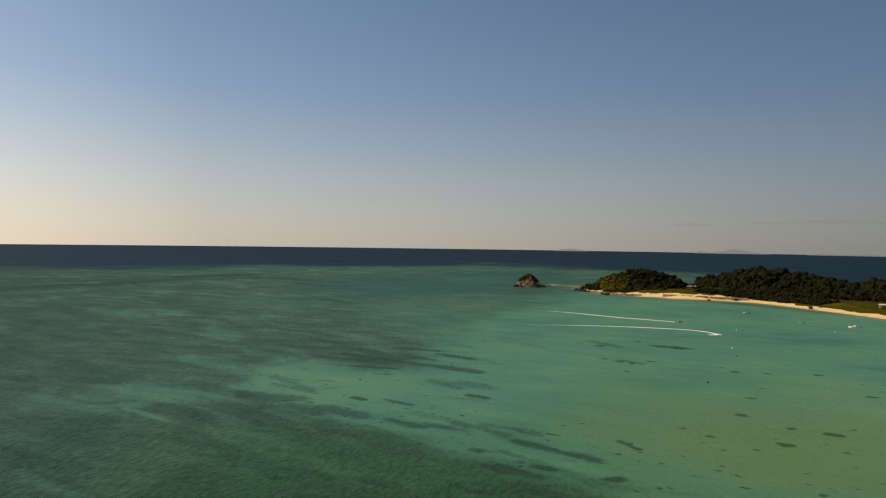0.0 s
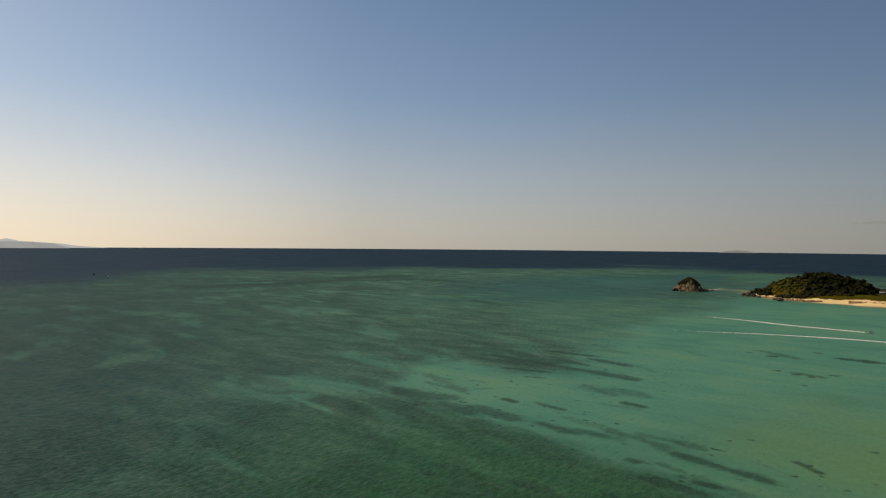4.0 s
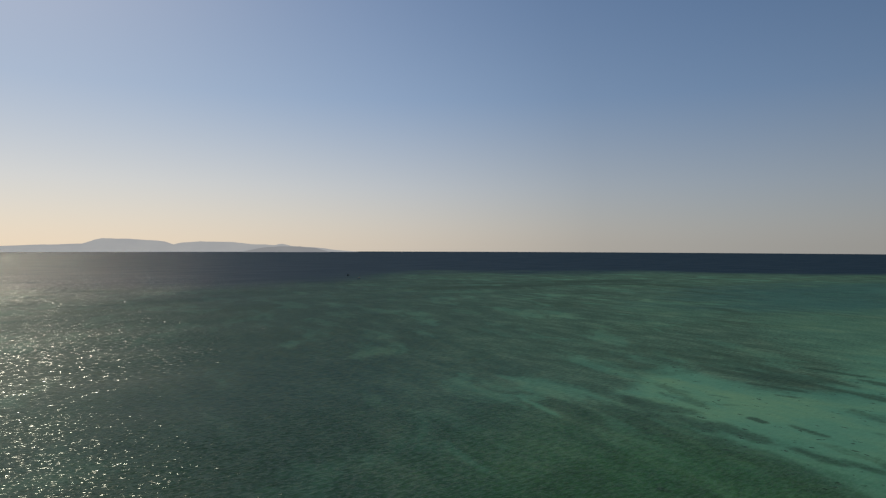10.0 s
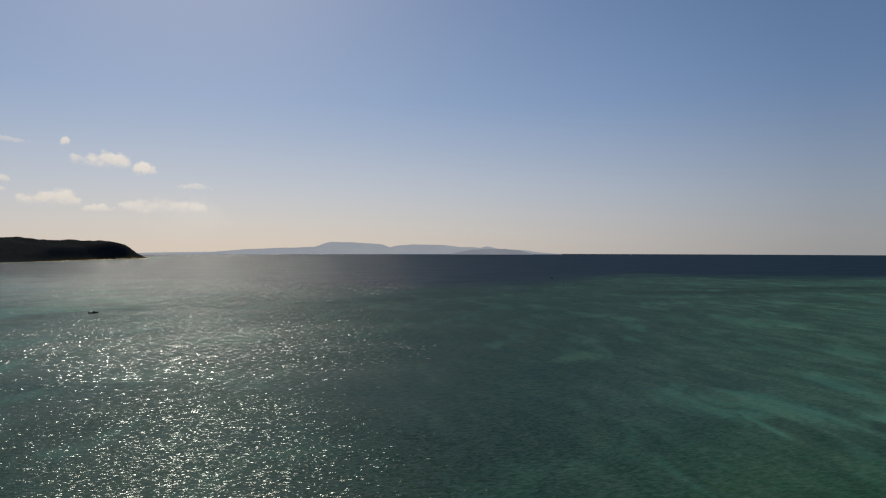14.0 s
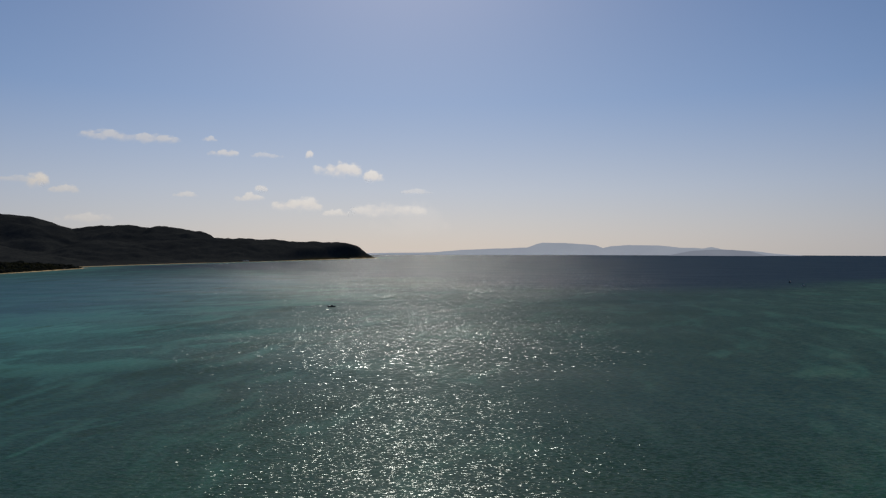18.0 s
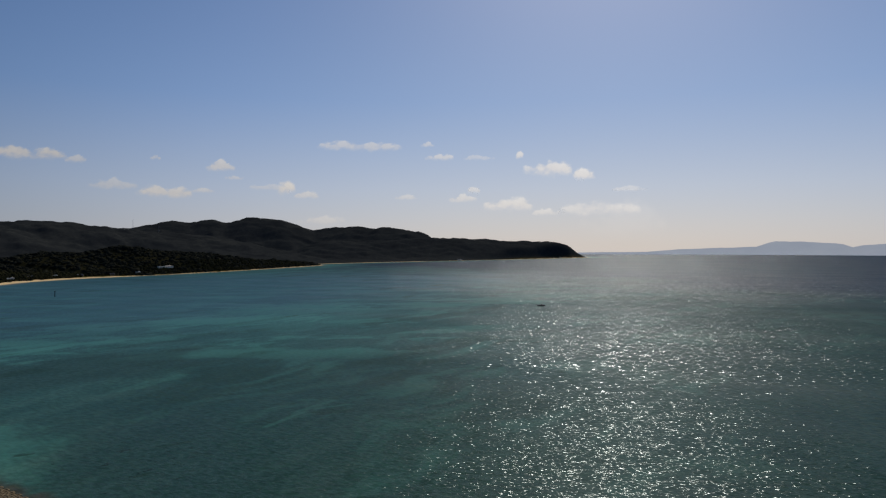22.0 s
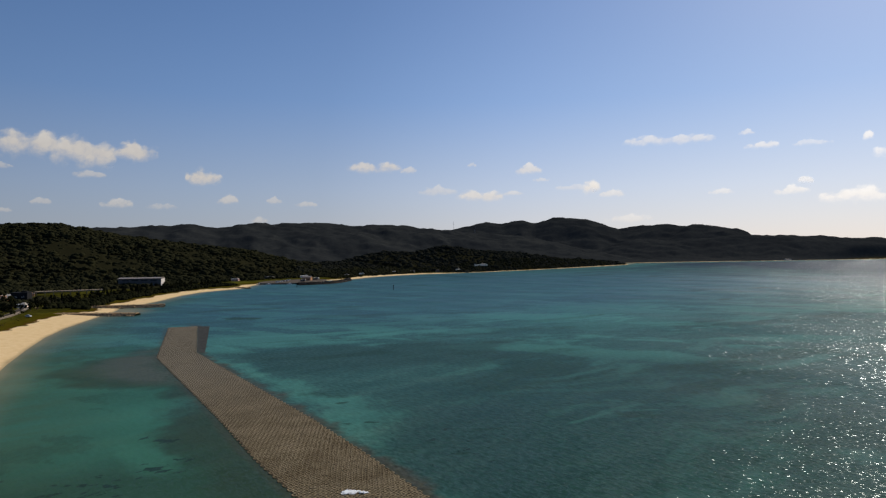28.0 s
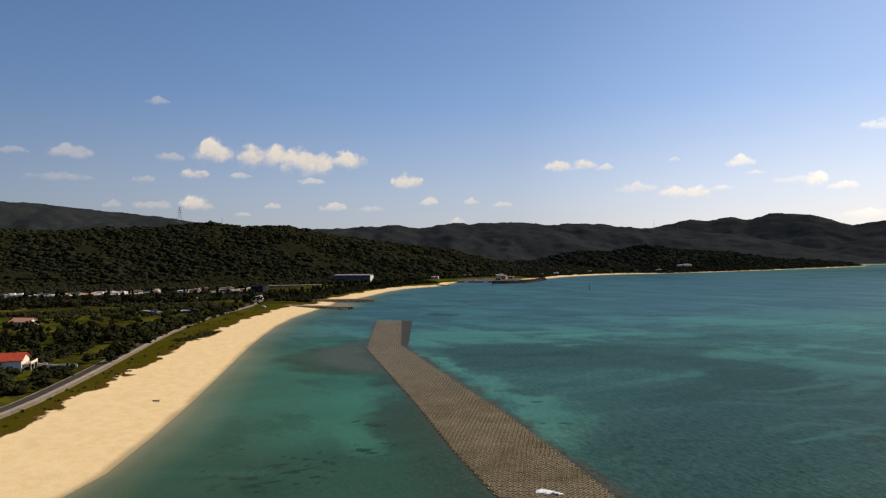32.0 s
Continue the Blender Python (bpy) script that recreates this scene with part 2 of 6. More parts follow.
def land_height(x, y):
    """Height of the ground sheet and its distance inside the shore."""
    sd = signed(x, y, SHORE)
    base = np.clip(sd * 0.055, -3.0, 2.6) + 0.9 * step(sd, 60, 200)
    hill = np.zeros(x.shape)
    for n, ((pts, zs), wide, lower) in enumerate(RANGES):
        d, z = line_distance(x, y, pts, zs)
        if n < 6:
            d = d * (1 + 0.45 * (fbm(x / 170, y / 170, 3, 40 + n) - 0.5) * step(d, 0.05 * wide, 0.5 * wide))
        q = np.clip(1 - d / wide, 0, 1)
        top = (z - 4 - lower) * q * q * (3 - 2 * q)
        if 0 < n < 6 and n != 4:
            top = top + ((fbm(x / 75, y / 75, 3, 140 + n) - 0.5) * 26 + (fbm(x / 260, y / 260, 2, 150 + n) - 0.5) * 30) * q * (1 - 0.8 * step(q, 0.80, 0.98)) * step(z, 40, 120)
        if n in (1, 2, 3, 5):
            top = top + (fbm(x / 34, y / 34, 3, 160 + n, 0.6) - 0.5) * 14 * q * q * (1 - 0.5 * step(q, 0.80, 0.98)) * step(z, 40, 120)
        hill = np.maximum(hill, top)
    # low bank behind the beach of the point
    base = base + 2.2 * step(sd, 5, 19) * step(x, 500, 560) * step(y, -30, 30) * (1 - step(y, 84, 104))
    return base + hill * step(sd, 0, np.where(x > 600, 24, 45)), sd, hill


def heights(pairs):
    p = np.array(pairs, float)
    return land_height(p[:, 0], p[:, 1])[0]


# ================= mesh helpers =================


def mesh_from(name, verts, faces, material, smooth=False):
    me = bpy.data.meshes.new(name)
    verts = np.asarray(verts, np.float32)
    faces = np.asarray(faces, np.int32)
    n = faces.shape[1]
    me.vertices.add(len(verts))
    me.vertices.foreach_set("co", verts.ravel())
    me.loops.add(faces.size)
    me.loops.foreach_set("vertex_index", faces.ravel())
    me.polygons.add(len(faces))
    me.polygons.foreach_set("loop_start", np.arange(0, faces.size, n, dtype=np.int32))
    me.polygons.foreach_set("use_smooth", np.full(len(faces), smooth, bool))
    me.update(calc_edges=True)
    if material:
        me.materials.append(material)
    return me


def set_attr(me, name, values):
    a = me.attributes.new(name, "FLOAT", "POINT")
    a.data.foreach_set("value", np.asarray(values, np.float32).ravel())


def grid_faces(rows, cols):
    i = np.arange(rows - 1)[:, None] * cols + np.arange(cols - 1)[None, :]
    return np.stack([i, i + cols, i + cols + 1, i + 1], -1).reshape(-1, 4)


def part(name, bm, material, parent=None, label="", smooth=False):
    """Links a bmesh as one mesh object, under a thing or a part."""
    me = bpy.data.meshes.new(name)
    bmesh.ops.recalc_face_normals(bm, faces=bm.faces)
    bm.to_mesh(me)
    bm.free()
    if smooth:
        me.polygons.foreach_set("use_smooth", np.full(len(me.polygons), True, bool))
    me.materials.append(material)
    ob = new(name, me)
    if parent:
        ob.parent = parent
    return tagged(ob, label)


def thing(name, m, label, category, group="", kind=""):
    ob = new(name)
    ob.matrix_world = m
    return tagged(ob, label, category, group, kind)


def box(sx, sy, sz, at=(0, 0, 0), bevel=0.0, bm=None, turn=0.0):
    """A box standing on at (its base centre)."""
    bm = bm or bmesh.new()
    m = Matrix.Translation((at[0], at[1], at[2] + sz / 2)) @ Matrix.Rotation(turn, 4, "Z") @ Matrix.Diagonal((sx, sy, sz, 1))
    made = bmesh.ops.create_cube(bm, size=1, matrix=m)
    if bevel:
        edges = list({e for v in made["verts"] for e in v.link_edges})
        bmesh.ops.bevel(bm, geom=edges, offset=bevel, segments=1, affect="EDGES")
    return bm


def tube(r1, r2, h, at=(0, 0, 0), sides=8, bm=None, m=None):
    bm = bm or bmesh.new()
    bmesh.ops.create_cone(bm, cap_ends=True, segments=sides, radius1=r1, radius2=r2, depth=h, matrix=(m or Matrix()) @ Matrix.Translation((at[0], at[1], at[2] + h / 2)))
    return bm


def bar(a, b, r, bm, sides=4):
    a, b = Vector(a), Vector(b)
    m = Matrix.Translation((a + b) / 2) @ (b - a).to_track_quat("Z", "Y").to_matrix().to_4x4()
    bmesh.ops.create_cone(bm, cap_ends=True, segments=sides, radius1=r, radius2=r, depth=(b - a).length, matrix=m)
    return bm


def blob_shape(seed, sub=2, rough=0.35, flat=0.85, cut=-0.35):
    """Unit lump: an uneven ball with its underside cut away; returns verts, faces."""
    bm = bmesh.new()
    bmesh.ops.create_icosphere(bm, subdivisions=sub, radius=1)
    for v in bm.verts:
        n = noise.noise(v.co * 1.7 + Vector((seed * 3.1, seed * 1.7, 0))) + 0.5 * noise.noise(v.co * 3.9 + Vector((0, seed * 2.3, 5)))
        v.co *= 1 + rough * n
        v.co.z *= flat
    drop = [f for f in bm.faces if f.calc_center_median().z < cut]
    bmesh.ops.delete(bm, geom=drop, context="FACES")
    bmesh.ops.triangulate(bm, faces=bm.faces)
    bm.verts.ensure_lookup_table()
    bm.verts.index_update()
    vs = np.array([v.co[:] for v in bm.verts])
    fs = np.array([[v.index for v in f.verts] for f in bm.faces])
    bm.free()
    return vs, fs


def tuft_shape(seed, balls=4, spread=0.62):
    """Unit crown: a few uneven leaf masses grown together, undersides cut away."""
    rng = np.random.default_rng(seed)
    V, F, base = [], [], 0
    for b in range(balls):
        vs, fs = blob_shape(seed * 5 + b, 1, 0.6, 0.8, -0.25)
        size = 0.78 if b == 0 else rng.uniform(0.38, 0.62)
        a, out_r = rng.uniform(0, 6.283), 0.0 if b == 0 else spread * rng.uniform(0.7, 1.1)
        V.append(vs * size + (math.cos(a) * out_r, math.sin(a) * out_r, 0.0 if b == 0 else rng.uniform(0.0, 0.45)))
        F.append(fs + base)
        base += len(vs)
    return np.concatenate(V), np.concatenate(F)


def scatter_mesh(name, shapes, places, sizes, material, rng, tall=(0.8, 1.25)):
    """Joins many turned and scaled lumps into one mesh."""
    V, F, base = [], [], 0
    for k, (p, s) in enumerate(zip(places, sizes)):
        vs, fs = shapes[rng.integers(len(shapes))]
        a = rng.uniform(0, 6.283)
        c, q = math.cos(a), math.sin(a)
        w = vs @ np.array([[c, q, 0], [-q, c, 0], [0, 0, rng.uniform(*tall)]]) * s + p
        V.append(w)
        F.append(fs + base)
        base += len(vs)
    me = mesh_from(name, np.concatenate(V), np.concatenate(F), material, True)
    return new(name, me)


# ================= sea =================


def water_material():
    k = Mat("sea_water")
    sand, deep, weed, edge = k.attr("sand"), k.attr("deep"), k.attr("weed"), k.attr("edge")
    fine = k.noise(0.09, 5.0, 0.6, k.coords(1.0, 0.4, 1.0, turn=-17))
    grain = k.noise(0.5, 4.0, 0.6)
    flat = k.ramp(k.calc("ADD", k.calc("MULTIPLY", fine, 0.7), k.calc("MULTIPLY", grain, 0.3)),
                  [(0.3, (0.022, 0.060, 0.037)), (0.5, (0.040, 0.099, 0.064)), (0.68, (0.082, 0.156, 0.106))])
    bright = k.ramp(k.calc("ADD", k.calc("MULTIPLY", fine, 0.4), k.calc("MULTIPLY", k.noise(0.012, 3.0), 0.6)),
                    [(0.34, (0.042, 0.160, 0.118)), (0.5, (0.068, 0.212, 0.146)), (0.66, (0.106, 0.244, 0.142))])
    col = k.mix(k.span(k.calc("ADD", sand, k.calc("MULTIPLY", k.calc("SUBTRACT", grain, 0.5), 0.25)), 0.1, 0.95), flat, bright)
    spots = k.calc("MULTIPLY", k.span(k.calc("ADD", weed, k.calc("MULTIPLY", k.calc("SUBTRACT", grain, 0.5), 0.6)), 0.22, 0.92), 0.78)
    col = k.mix(k.calc("MULTIPLY", k.attr("shoal"), 0.75), col, (0.112, 0.205, 0.080))
    col = k.mix(k.calc("MULTIPLY", k.calc("MULTIPLY", k.attr("lush"), k.calc("SUBTRACT", 1.0, k.span(sand, 0.3, 0.9, 0.0, 0.8))), 0.8), col, k.mix(fine, (0.011, 0.060, 0.024), (0.034, 0.114, 0.046)))
    west = k.attr("west")
    col = k.mix(k.calc("MULTIPLY", west, 0.75), col, k.mix(k.span(sand, 0.1, 1.0), k.mix(fine, (0.022, 0.080, 0.078), (0.046, 0.128, 0.120)), (0.080, 0.256, 0.212)))
    col = k.mix(k.calc("MULTIPLY", k.attr("inner"), 0.75), col, k.mix(k.span(sand, 0.1, 0.9), (0.018, 0.052, 0.026), (0.034, 0.138, 0.080)))
    col = k.mix(k.calc("MULTIPLY", k.attr("outer"), k.span(fine, 0.2, 0.8, 0.3, 0.8)), col, (0.032, 0.094, 0.132))
    # sector of the sea darkened to fit the camera's view
    col = k.mix(k.attr("dim_sector"), col, k.mix(k.span(sand, 0.1, 0.9), (0.012, 0.037, 0.026), (0.024, 0.066, 0.046)))
    col = k.mix(k.calc("MULTIPLY", k.attr("slate"), 0.75), col, k.mix(fine, (0.019, 0.052, 0.044), (0.034, 0.080, 0.066)))
    col = k.mix(k.calc("MULTIPLY", k.attr("cove"), 0.55), col, k.mix(fine, (0.028, 0.074, 0.040), (0.042, 0.102, 0.056)))
    col = k.mix(k.calc("MULTIPLY", k.attr("channel"), 0.65), col, k.mix(fine, (0.011, 0.060, 0.060), (0.024, 0.094, 0.088)))
    col = k.mix(k.calc("MULTIPLY", k.attr("bank"), 0.85), col, k.mix(fine, (0.020, 0.044, 0.022), (0.042, 0.066, 0.036)))
    col = k.mix(k.calc("MULTIPLY", k.attr("silt"), 0.75), col, k.mix(fine, (0.066, 0.078, 0.060), (0.098, 0.108, 0.082)))
    col = k.mix(k.calc("MULTIPLY", k.attr("rubble"), 0.85), col, k.mix(grain, (0.020, 0.022, 0.014), (0.10, 0.085, 0.048)))
    dots = k.span(k.calc("ADD", k.noise(0.36, 4.0, 0.6, k.coords(1.0, 0.62, 1.0)), k.calc("MULTIPLY", k.calc("SUBTRACT", k.attr("speck"), 1.0), 0.25)), 0.52, 0.57)
    col = k.mix(k.calc("MULTIPLY", dots, 0.8), col, (0.014, 0.030, 0.022))
    col = k.mix(spots, col, (0.018, 0.045, 0.024))
    col = k.mix(deep, col, (0.006, 0.020, 0.034))
    # light and dark faces of the chop, painted into the water colour as fine lines
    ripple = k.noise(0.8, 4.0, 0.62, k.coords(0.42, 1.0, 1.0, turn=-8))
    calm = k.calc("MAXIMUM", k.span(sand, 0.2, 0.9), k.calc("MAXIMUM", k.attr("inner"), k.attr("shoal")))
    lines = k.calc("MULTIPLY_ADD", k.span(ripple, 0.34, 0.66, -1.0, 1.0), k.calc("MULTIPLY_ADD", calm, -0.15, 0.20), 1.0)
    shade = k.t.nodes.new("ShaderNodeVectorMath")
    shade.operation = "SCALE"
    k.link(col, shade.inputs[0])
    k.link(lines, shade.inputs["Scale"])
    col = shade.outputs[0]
    col = k.mix(k.calc("MULTIPLY", k.attr("murk"), k.span(fine, 0.3, 0.7, 0.25, 0.70)), col, (0.048, 0.086, 0.042))
    col = k.mix(edge, col, (0.30, 0.255, 0.14))
    # slopes of the chop: layers of wavelets, gusts make some stretches livelier
    wind = k.span(k.noise(0.018, 4.0), 0.25, 0.75, 0.8, 1.1)
    slopes = []
    for scale, sx, sy, turn, amount in ((1.9, 0.42, 1.0, -8, 1.42), (1.0, 0.42, 1.0, -8, 1.85), (0.5, 0.38, 1.0, -8, 2.4), (0.3, 0.6, 1.0, 12, 0.25)):
        w = k.node("ShaderNodeTexNoise", Scale=scale, Detail=2.0, Roughness=0.45)
        k.link(k.coords(sx, sy, 1.0, turn=turn), w.inputs["Vector"])
        c = k.t.nodes.new("ShaderNodeVectorMath")
        c.operation = "MULTIPLY_ADD"
        k.link(w.outputs["Color"], c.inputs[0])
        c.inputs[1].default_value = (amount, amount, 0.0)
        c.inputs[2].default_value = (-amount * 0.5, -amount * 0.5, 0.0)
        slopes.append(c.outputs[0])
    # short chop near the camera, longer and steeper waves with range, so glints still show in its view
    sea_state = slopes[0]
    for gate, wave in (("mid_range", slopes[1]), ("far_range", slopes[2])):
        outer = k.t.nodes.new("ShaderNodeMix")
        outer.data_type = "VECTOR"
        k.link(k.attr(gate), outer.inputs[0])
        k.link(sea_state, outer.inputs[4])
        k.link(wave, outer.inputs[5])
        sea_state = outer.outputs[1]
    tilt = k.t.nodes.new("ShaderNodeVectorMath")
    k.link(sea_state, tilt.inputs[0])
    k.link(slopes[3], tilt.inputs[1])
    gust = k.t.nodes.new("ShaderNodeVectorMath")
    gust.operation = "SCALE"
    k.link(tilt.outputs[0], gust.inputs[0])
    # now and then a steeper wavelet
    steep = k.t.nodes.new("ShaderNodeVectorMath")
    steep.operation = "DOT_PRODUCT"
    k.link(tilt.outputs[0], steep.inputs[0])
    k.link(tilt.outputs[0], steep.inputs[1])
    k.link(k.calc("MULTIPLY", wind, k.calc("MULTIPLY_ADD", steep.outputs["Value"], 0.5, 0.93)), gust.inputs["Scale"])
    up = k.t.nodes.new("ShaderNodeVectorMath")
    up.inputs[1].default_value = (0, 0, 1)
    k.link(gust.outputs[0], up.inputs[0])
    nrm = k.t.nodes.new("ShaderNodeVectorMath")
    nrm.operation = "NORMALIZE"
    k.link(up.outputs[0], nrm.inputs[0])
    k.t.nodes.remove(k.b)
    dif = k.node("ShaderNodeBsdfDiffuse")
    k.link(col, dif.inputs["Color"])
    both = k.node("ShaderNodeBsdfGlossy", Roughness=0.18, Color=(0.70, 0.80, 0.86, 1))
    k.link(nrm.outputs[0], both.inputs["Normal"])
    fre = k.node("ShaderNodeFresnel", IOR=1.33)
    k.link(nrm.outputs[0], fre.inputs["Normal"])
    gloss = k.calc("MINIMUM", k.calc("MULTIPLY", fre.outputs[0], k.calc("MULTIPLY_ADD", k.attr("mid_range"), 0.32, 0.30)), k.calc("MULTIPLY_ADD", k.attr("outer"), 0.04, 0.075))
    mx = k.t.nodes.new("ShaderNodeMixShader")
    k.link(gloss, mx.inputs[0])
    k.link(dif.outputs[0], mx.inputs[1])
    k.link(both.outputs[0], mx.inputs[2])
    # sheen of ripples too small to tell apart, patchy with gusts, raised with range and over the outer bay to fit the
    # camera's view
    sheen = k.node("ShaderNodeBsdfGlossy", Roughness=0.53, Color=(0.80, 0.84, 0.86, 1))
    sheen.distribution = "BECKMANN"
    gusts = k.span(k.noise(0.022, 5.0, 0.6, k.coords(0.35, 1.0, 1.0, turn=-8)), 0.30, 0.70, 0.45, 1.35)
    ruffled = k.calc("MULTIPLY", gusts, k.calc("MULTIPLY_ADD", k.attr("mid_range"), 0.0080, k.calc("MULTIPLY_ADD", k.attr("outer"), 0.016, k.calc("MULTIPLY_ADD", k.attr("far_range"), 0.007, 0.0024))))
    top = k.t.nodes.new("ShaderNodeMixShader")
    k.link(ruffled, top.inputs[0])
    k.link(mx.outputs[0], top.inputs[1])
    k.link(sheen.outputs[0], top.inputs[2])
    k.link(top.outputs[0], k.t.nodes["Material Output"].inputs[0])
    return k.m


# sandy bottoms, weed beds and reef flats: plan ellipses x, y, half axes, turn in degrees, weight
SAND_BEDS = [
    (-300, 38, 16, 60, 65, 0.5), (-262, 360, 45, 110, -10, 0.5), (-420, 330, 40, 120, 40, 0.3), (560, 270, 110, 190, -60, 0.5), (420, 330, 60, 160, -50, 0.35), (820, 330, 90, 160, -60, 0.6)]
WEED_BEDS = [(588, 660, 30, 90, -35, 0.7), (700, 640, 24, 120, -50, 0.7)]
# streaks on the bottom: from x, y to x, y, half width, weight
WEED_NORTH = [
    (377, 629, 469, 610, 40, 0.9), (472, 622, 592, 618, 30, 0.8), (614, 650, 715, 638, 36, 0.9), (679, 635, 661, 472, 22, 0.7), (251, 224, 240, 159, 11.3, 0.6),
    (270, 192, 237, 123, 6.7, 0.6), (240, 159, 236, 125, 5.3, 0.8), (220, 135, 221, 122, 2.6, 0.7), (266, 144, 267, 121, 4.3, 0.8), (261, 122, 255, 100, 3.3, 0.8),
    (237, 123, 233, 106, 2.8, 0.8), (232, 108, 229, 87, 3.3, 0.8), (190, 135, 192, 127, 1.7, 0.7), (209, 123, 211, 117, 2.0, 0.8), (208, 97, 209, 75, 5.1, 0.55)]
WEED_POINT = [
    (195, 78, 194, 72, 1.4, 0.9), (175, 110, 174, 106, 1.3, 1), (177, 100, 175, 89, 1.3, 0.8), (183, 144, 177, 126, 3.7, 0.6), (163, 145, 165, 126, 5.1, 0.7),
    (158, 123, 154, 109, 2.5, 0.7), (160, 111, 156, 95, 2.9, 0.75), (167, 85, 165, 73, 2.0, 0.5), (157, 87, 155, 77, 2.1, 0.75), (159, 75, 158, 68, 1.8, 0.7),
    (163, 70, 159, 52, 2.6, 0.65), (165, 63, 163, 45, 1.9, 0.65), (155, 48, 149, 27, 1.9, 0.9), (144, 57, 144, 54, 1.2, 0.8), (146, 51, 143, 43, 1.0, 0.6)]
WEED_NEAR = [
    (136, 49, 133, 36, 1.8, 0.8), (139, 40, 139, 36, 1.4, 1), (135, 50, 133, 45, 1.3, 0.9), (139, 23, 140, 21, 1.4, 1), (137, 32, 133, 25, 1.0, 0.5),
    (128, 42, 125, 29, 1.8, 0.7), (115, 69, 115, 62, 1.5, 0.7), (121, 52, 120, 48, 1.0, 0.7), (120, 47, 120, 44, 1.0, 0.9), (108, 88, 108, 86, 1.3, 1),
    (147, 104, 137, 65, 5.8, 0.6), (137, 74, 133, 44, 4.3, 0.5), (135, 51, 127, 24, 4.1, 0.5)]
WEED_CLUSTERS = [
    (243, 196, 247, 159, 6.5, 0.6), (232, 167, 231, 124, 3.6, 0.7), (236, 124, 231, 88, 3.1, 0.75), (255, 137, 244, 115, 2.5, 0.6), (212, 101, 202, 85, 2.4, 0.6), (210, 89, 209, 74, 1.6, 0.55),
    (219, 138, 222, 121, 2.1, 0.8), (188, 154, 177, 127, 3.3, 0.6), (159, 120, 155, 108, 2.1, 0.6), (177, 127, 185, 122, 1.5, 0.5), (159, 76, 158, 63, 1.9, 0.6), (189, 83, 190, 72, 1.3, 0.5)]
WEED_DRIFTS = [
    (161, 34, 157, 26, 0.8, 0.45), (167, 26, 162, 20, 0.8, 0.8), (133, 45, 131, 34, 0.8, 0.5), (141, 87, 139, 75, 1.9, 0.5), (138, 74, 135, 59, 1.7, 0.5), (135, 59, 129, 45, 1.6, 0.5),
    (148, 103, 140, 85, 2.1, 0.45), (151, 121, 146, 101, 2.2, 0.5), (286, 126, 284, 112, 2.3, 0.5), (259, 102, 250, 87, 1.7, 0.5), (307, 93, 301, 83, 2.3, 0.5), (334, 67, 321, 51, 2.5, 0.6), (283, 45, 281, 36, 1.8, 0.7)]
WEED_OPEN = [
    (566, 611, 701, 540, 22, 0.7), (458, 695, 569, 636, 30, 0.7), (202, 168, 239, 160, 4.6, 0.5), (143, 128, 134, 106, 1.5, 0.4), (39, 145, 41, 143, 1.0, 0.8),
    (38, 175, 39, 173, 1.0, 0.7), (107, 87, 109, 86, 1.0, 0.8), (-112, 164, -109, 171, 2.4, 0.6), (-287, 383, -284, 388, 4.5, 0.7), (-276, 275, -254, 316, 9.9, 0.5),
    (-127, 91, -126, 111, 3.4, 0.4), (-129, 119, -125, 126, 1.5, 0.6), (-118, 119, -113, 120, 1.0, 0.6), (-117, 102, -116, 104, 1.0, 0.8)]
WEED_BAY = [
    (-110, 164, -106, 168, 3.7, 0.8), (-125, 145, -121, 148, 2.5, 0.6), (-290, 325, -286, 386, 8.5, 0.5), (-294, 377, -268, 420, 9.0, 0.4),
    (-444, 179, -435, 188, 9.0, 0.9), (-180, 106, -179, 109, 1.1, 0.9), (-155, 101, -153, 103, 1.1, 0.9), (-158, 95, -157, 96, 1.0, 0.8),
    (-157, 89, -155, 91, 1.0, 0.8), (-164, 12, -162, 14, 1.4, 0.9), (-144, 6, -143, 8, 1.3, 1), (-146, 18, -144, 20, 1.0, 0.7), (-200, 104, -186, 113, 3.1, 0.6), (-324, 134, -303, 200, 4.4, 0.5)]
SAND_EAST = [
    (135, 171, 128, 140, 1.9, 0.75), (133, 170, 136, 161, 4.1, 0.6), (156, 167, 156, 145, 2.6, 0.6), (156, 147, 154, 135, 1.7, 0.5), (169, 150, 170, 139, 4.2, 0.8),
    (100, 167, 98, 142, 5.9, 0.35), (87, 139, 83, 113, 2.2, 0.55), (84, 124, 83, 111, 1.2, 0.5), (150, 124, 144, 103, 1.7, 0.45), (131, 112, 123, 93, 1.3, 0.45),
    (127, 95, 115, 76, 1.2, 0.4), (86, 145, 75, 114, 1.0, 0.35), (86, 119, 81, 99, 1.4, 0.45), (175, 146, 175, 132, 2.6, 0.5), (364, 635, 391, 561, 40, 0.4), (183, 637, 231, 550, 30, 0.3)]
SAND_BAY = [
    (-308, 192, -303, 217, 12.1, 0.8), (-312, 220, -297, 244, 9.0, 0.7), (-303, 246, -281, 267, 6.0, 0.6), (-380, 272, -360, 296, 13.4, 0.6),
    (-369, 299, -323, 322, 16.2, 0.5), (-328, 327, -279, 378, 34, 0.9), (-335, 384, -281, 441, 31.5, 0.6), (-241, 316, -220, 373, 12.1, 0.4),
    (-200, 600, -152, 687, 24.3, 0.5), (-144, 647, -40, 735, 31.4, 0.5), (-116, 152, -112, 163, 1.7, 0.4), (-115, 167, -108, 176, 1.7, 0.5), (-135, 220, -125, 234, 3.2, 0.4)]
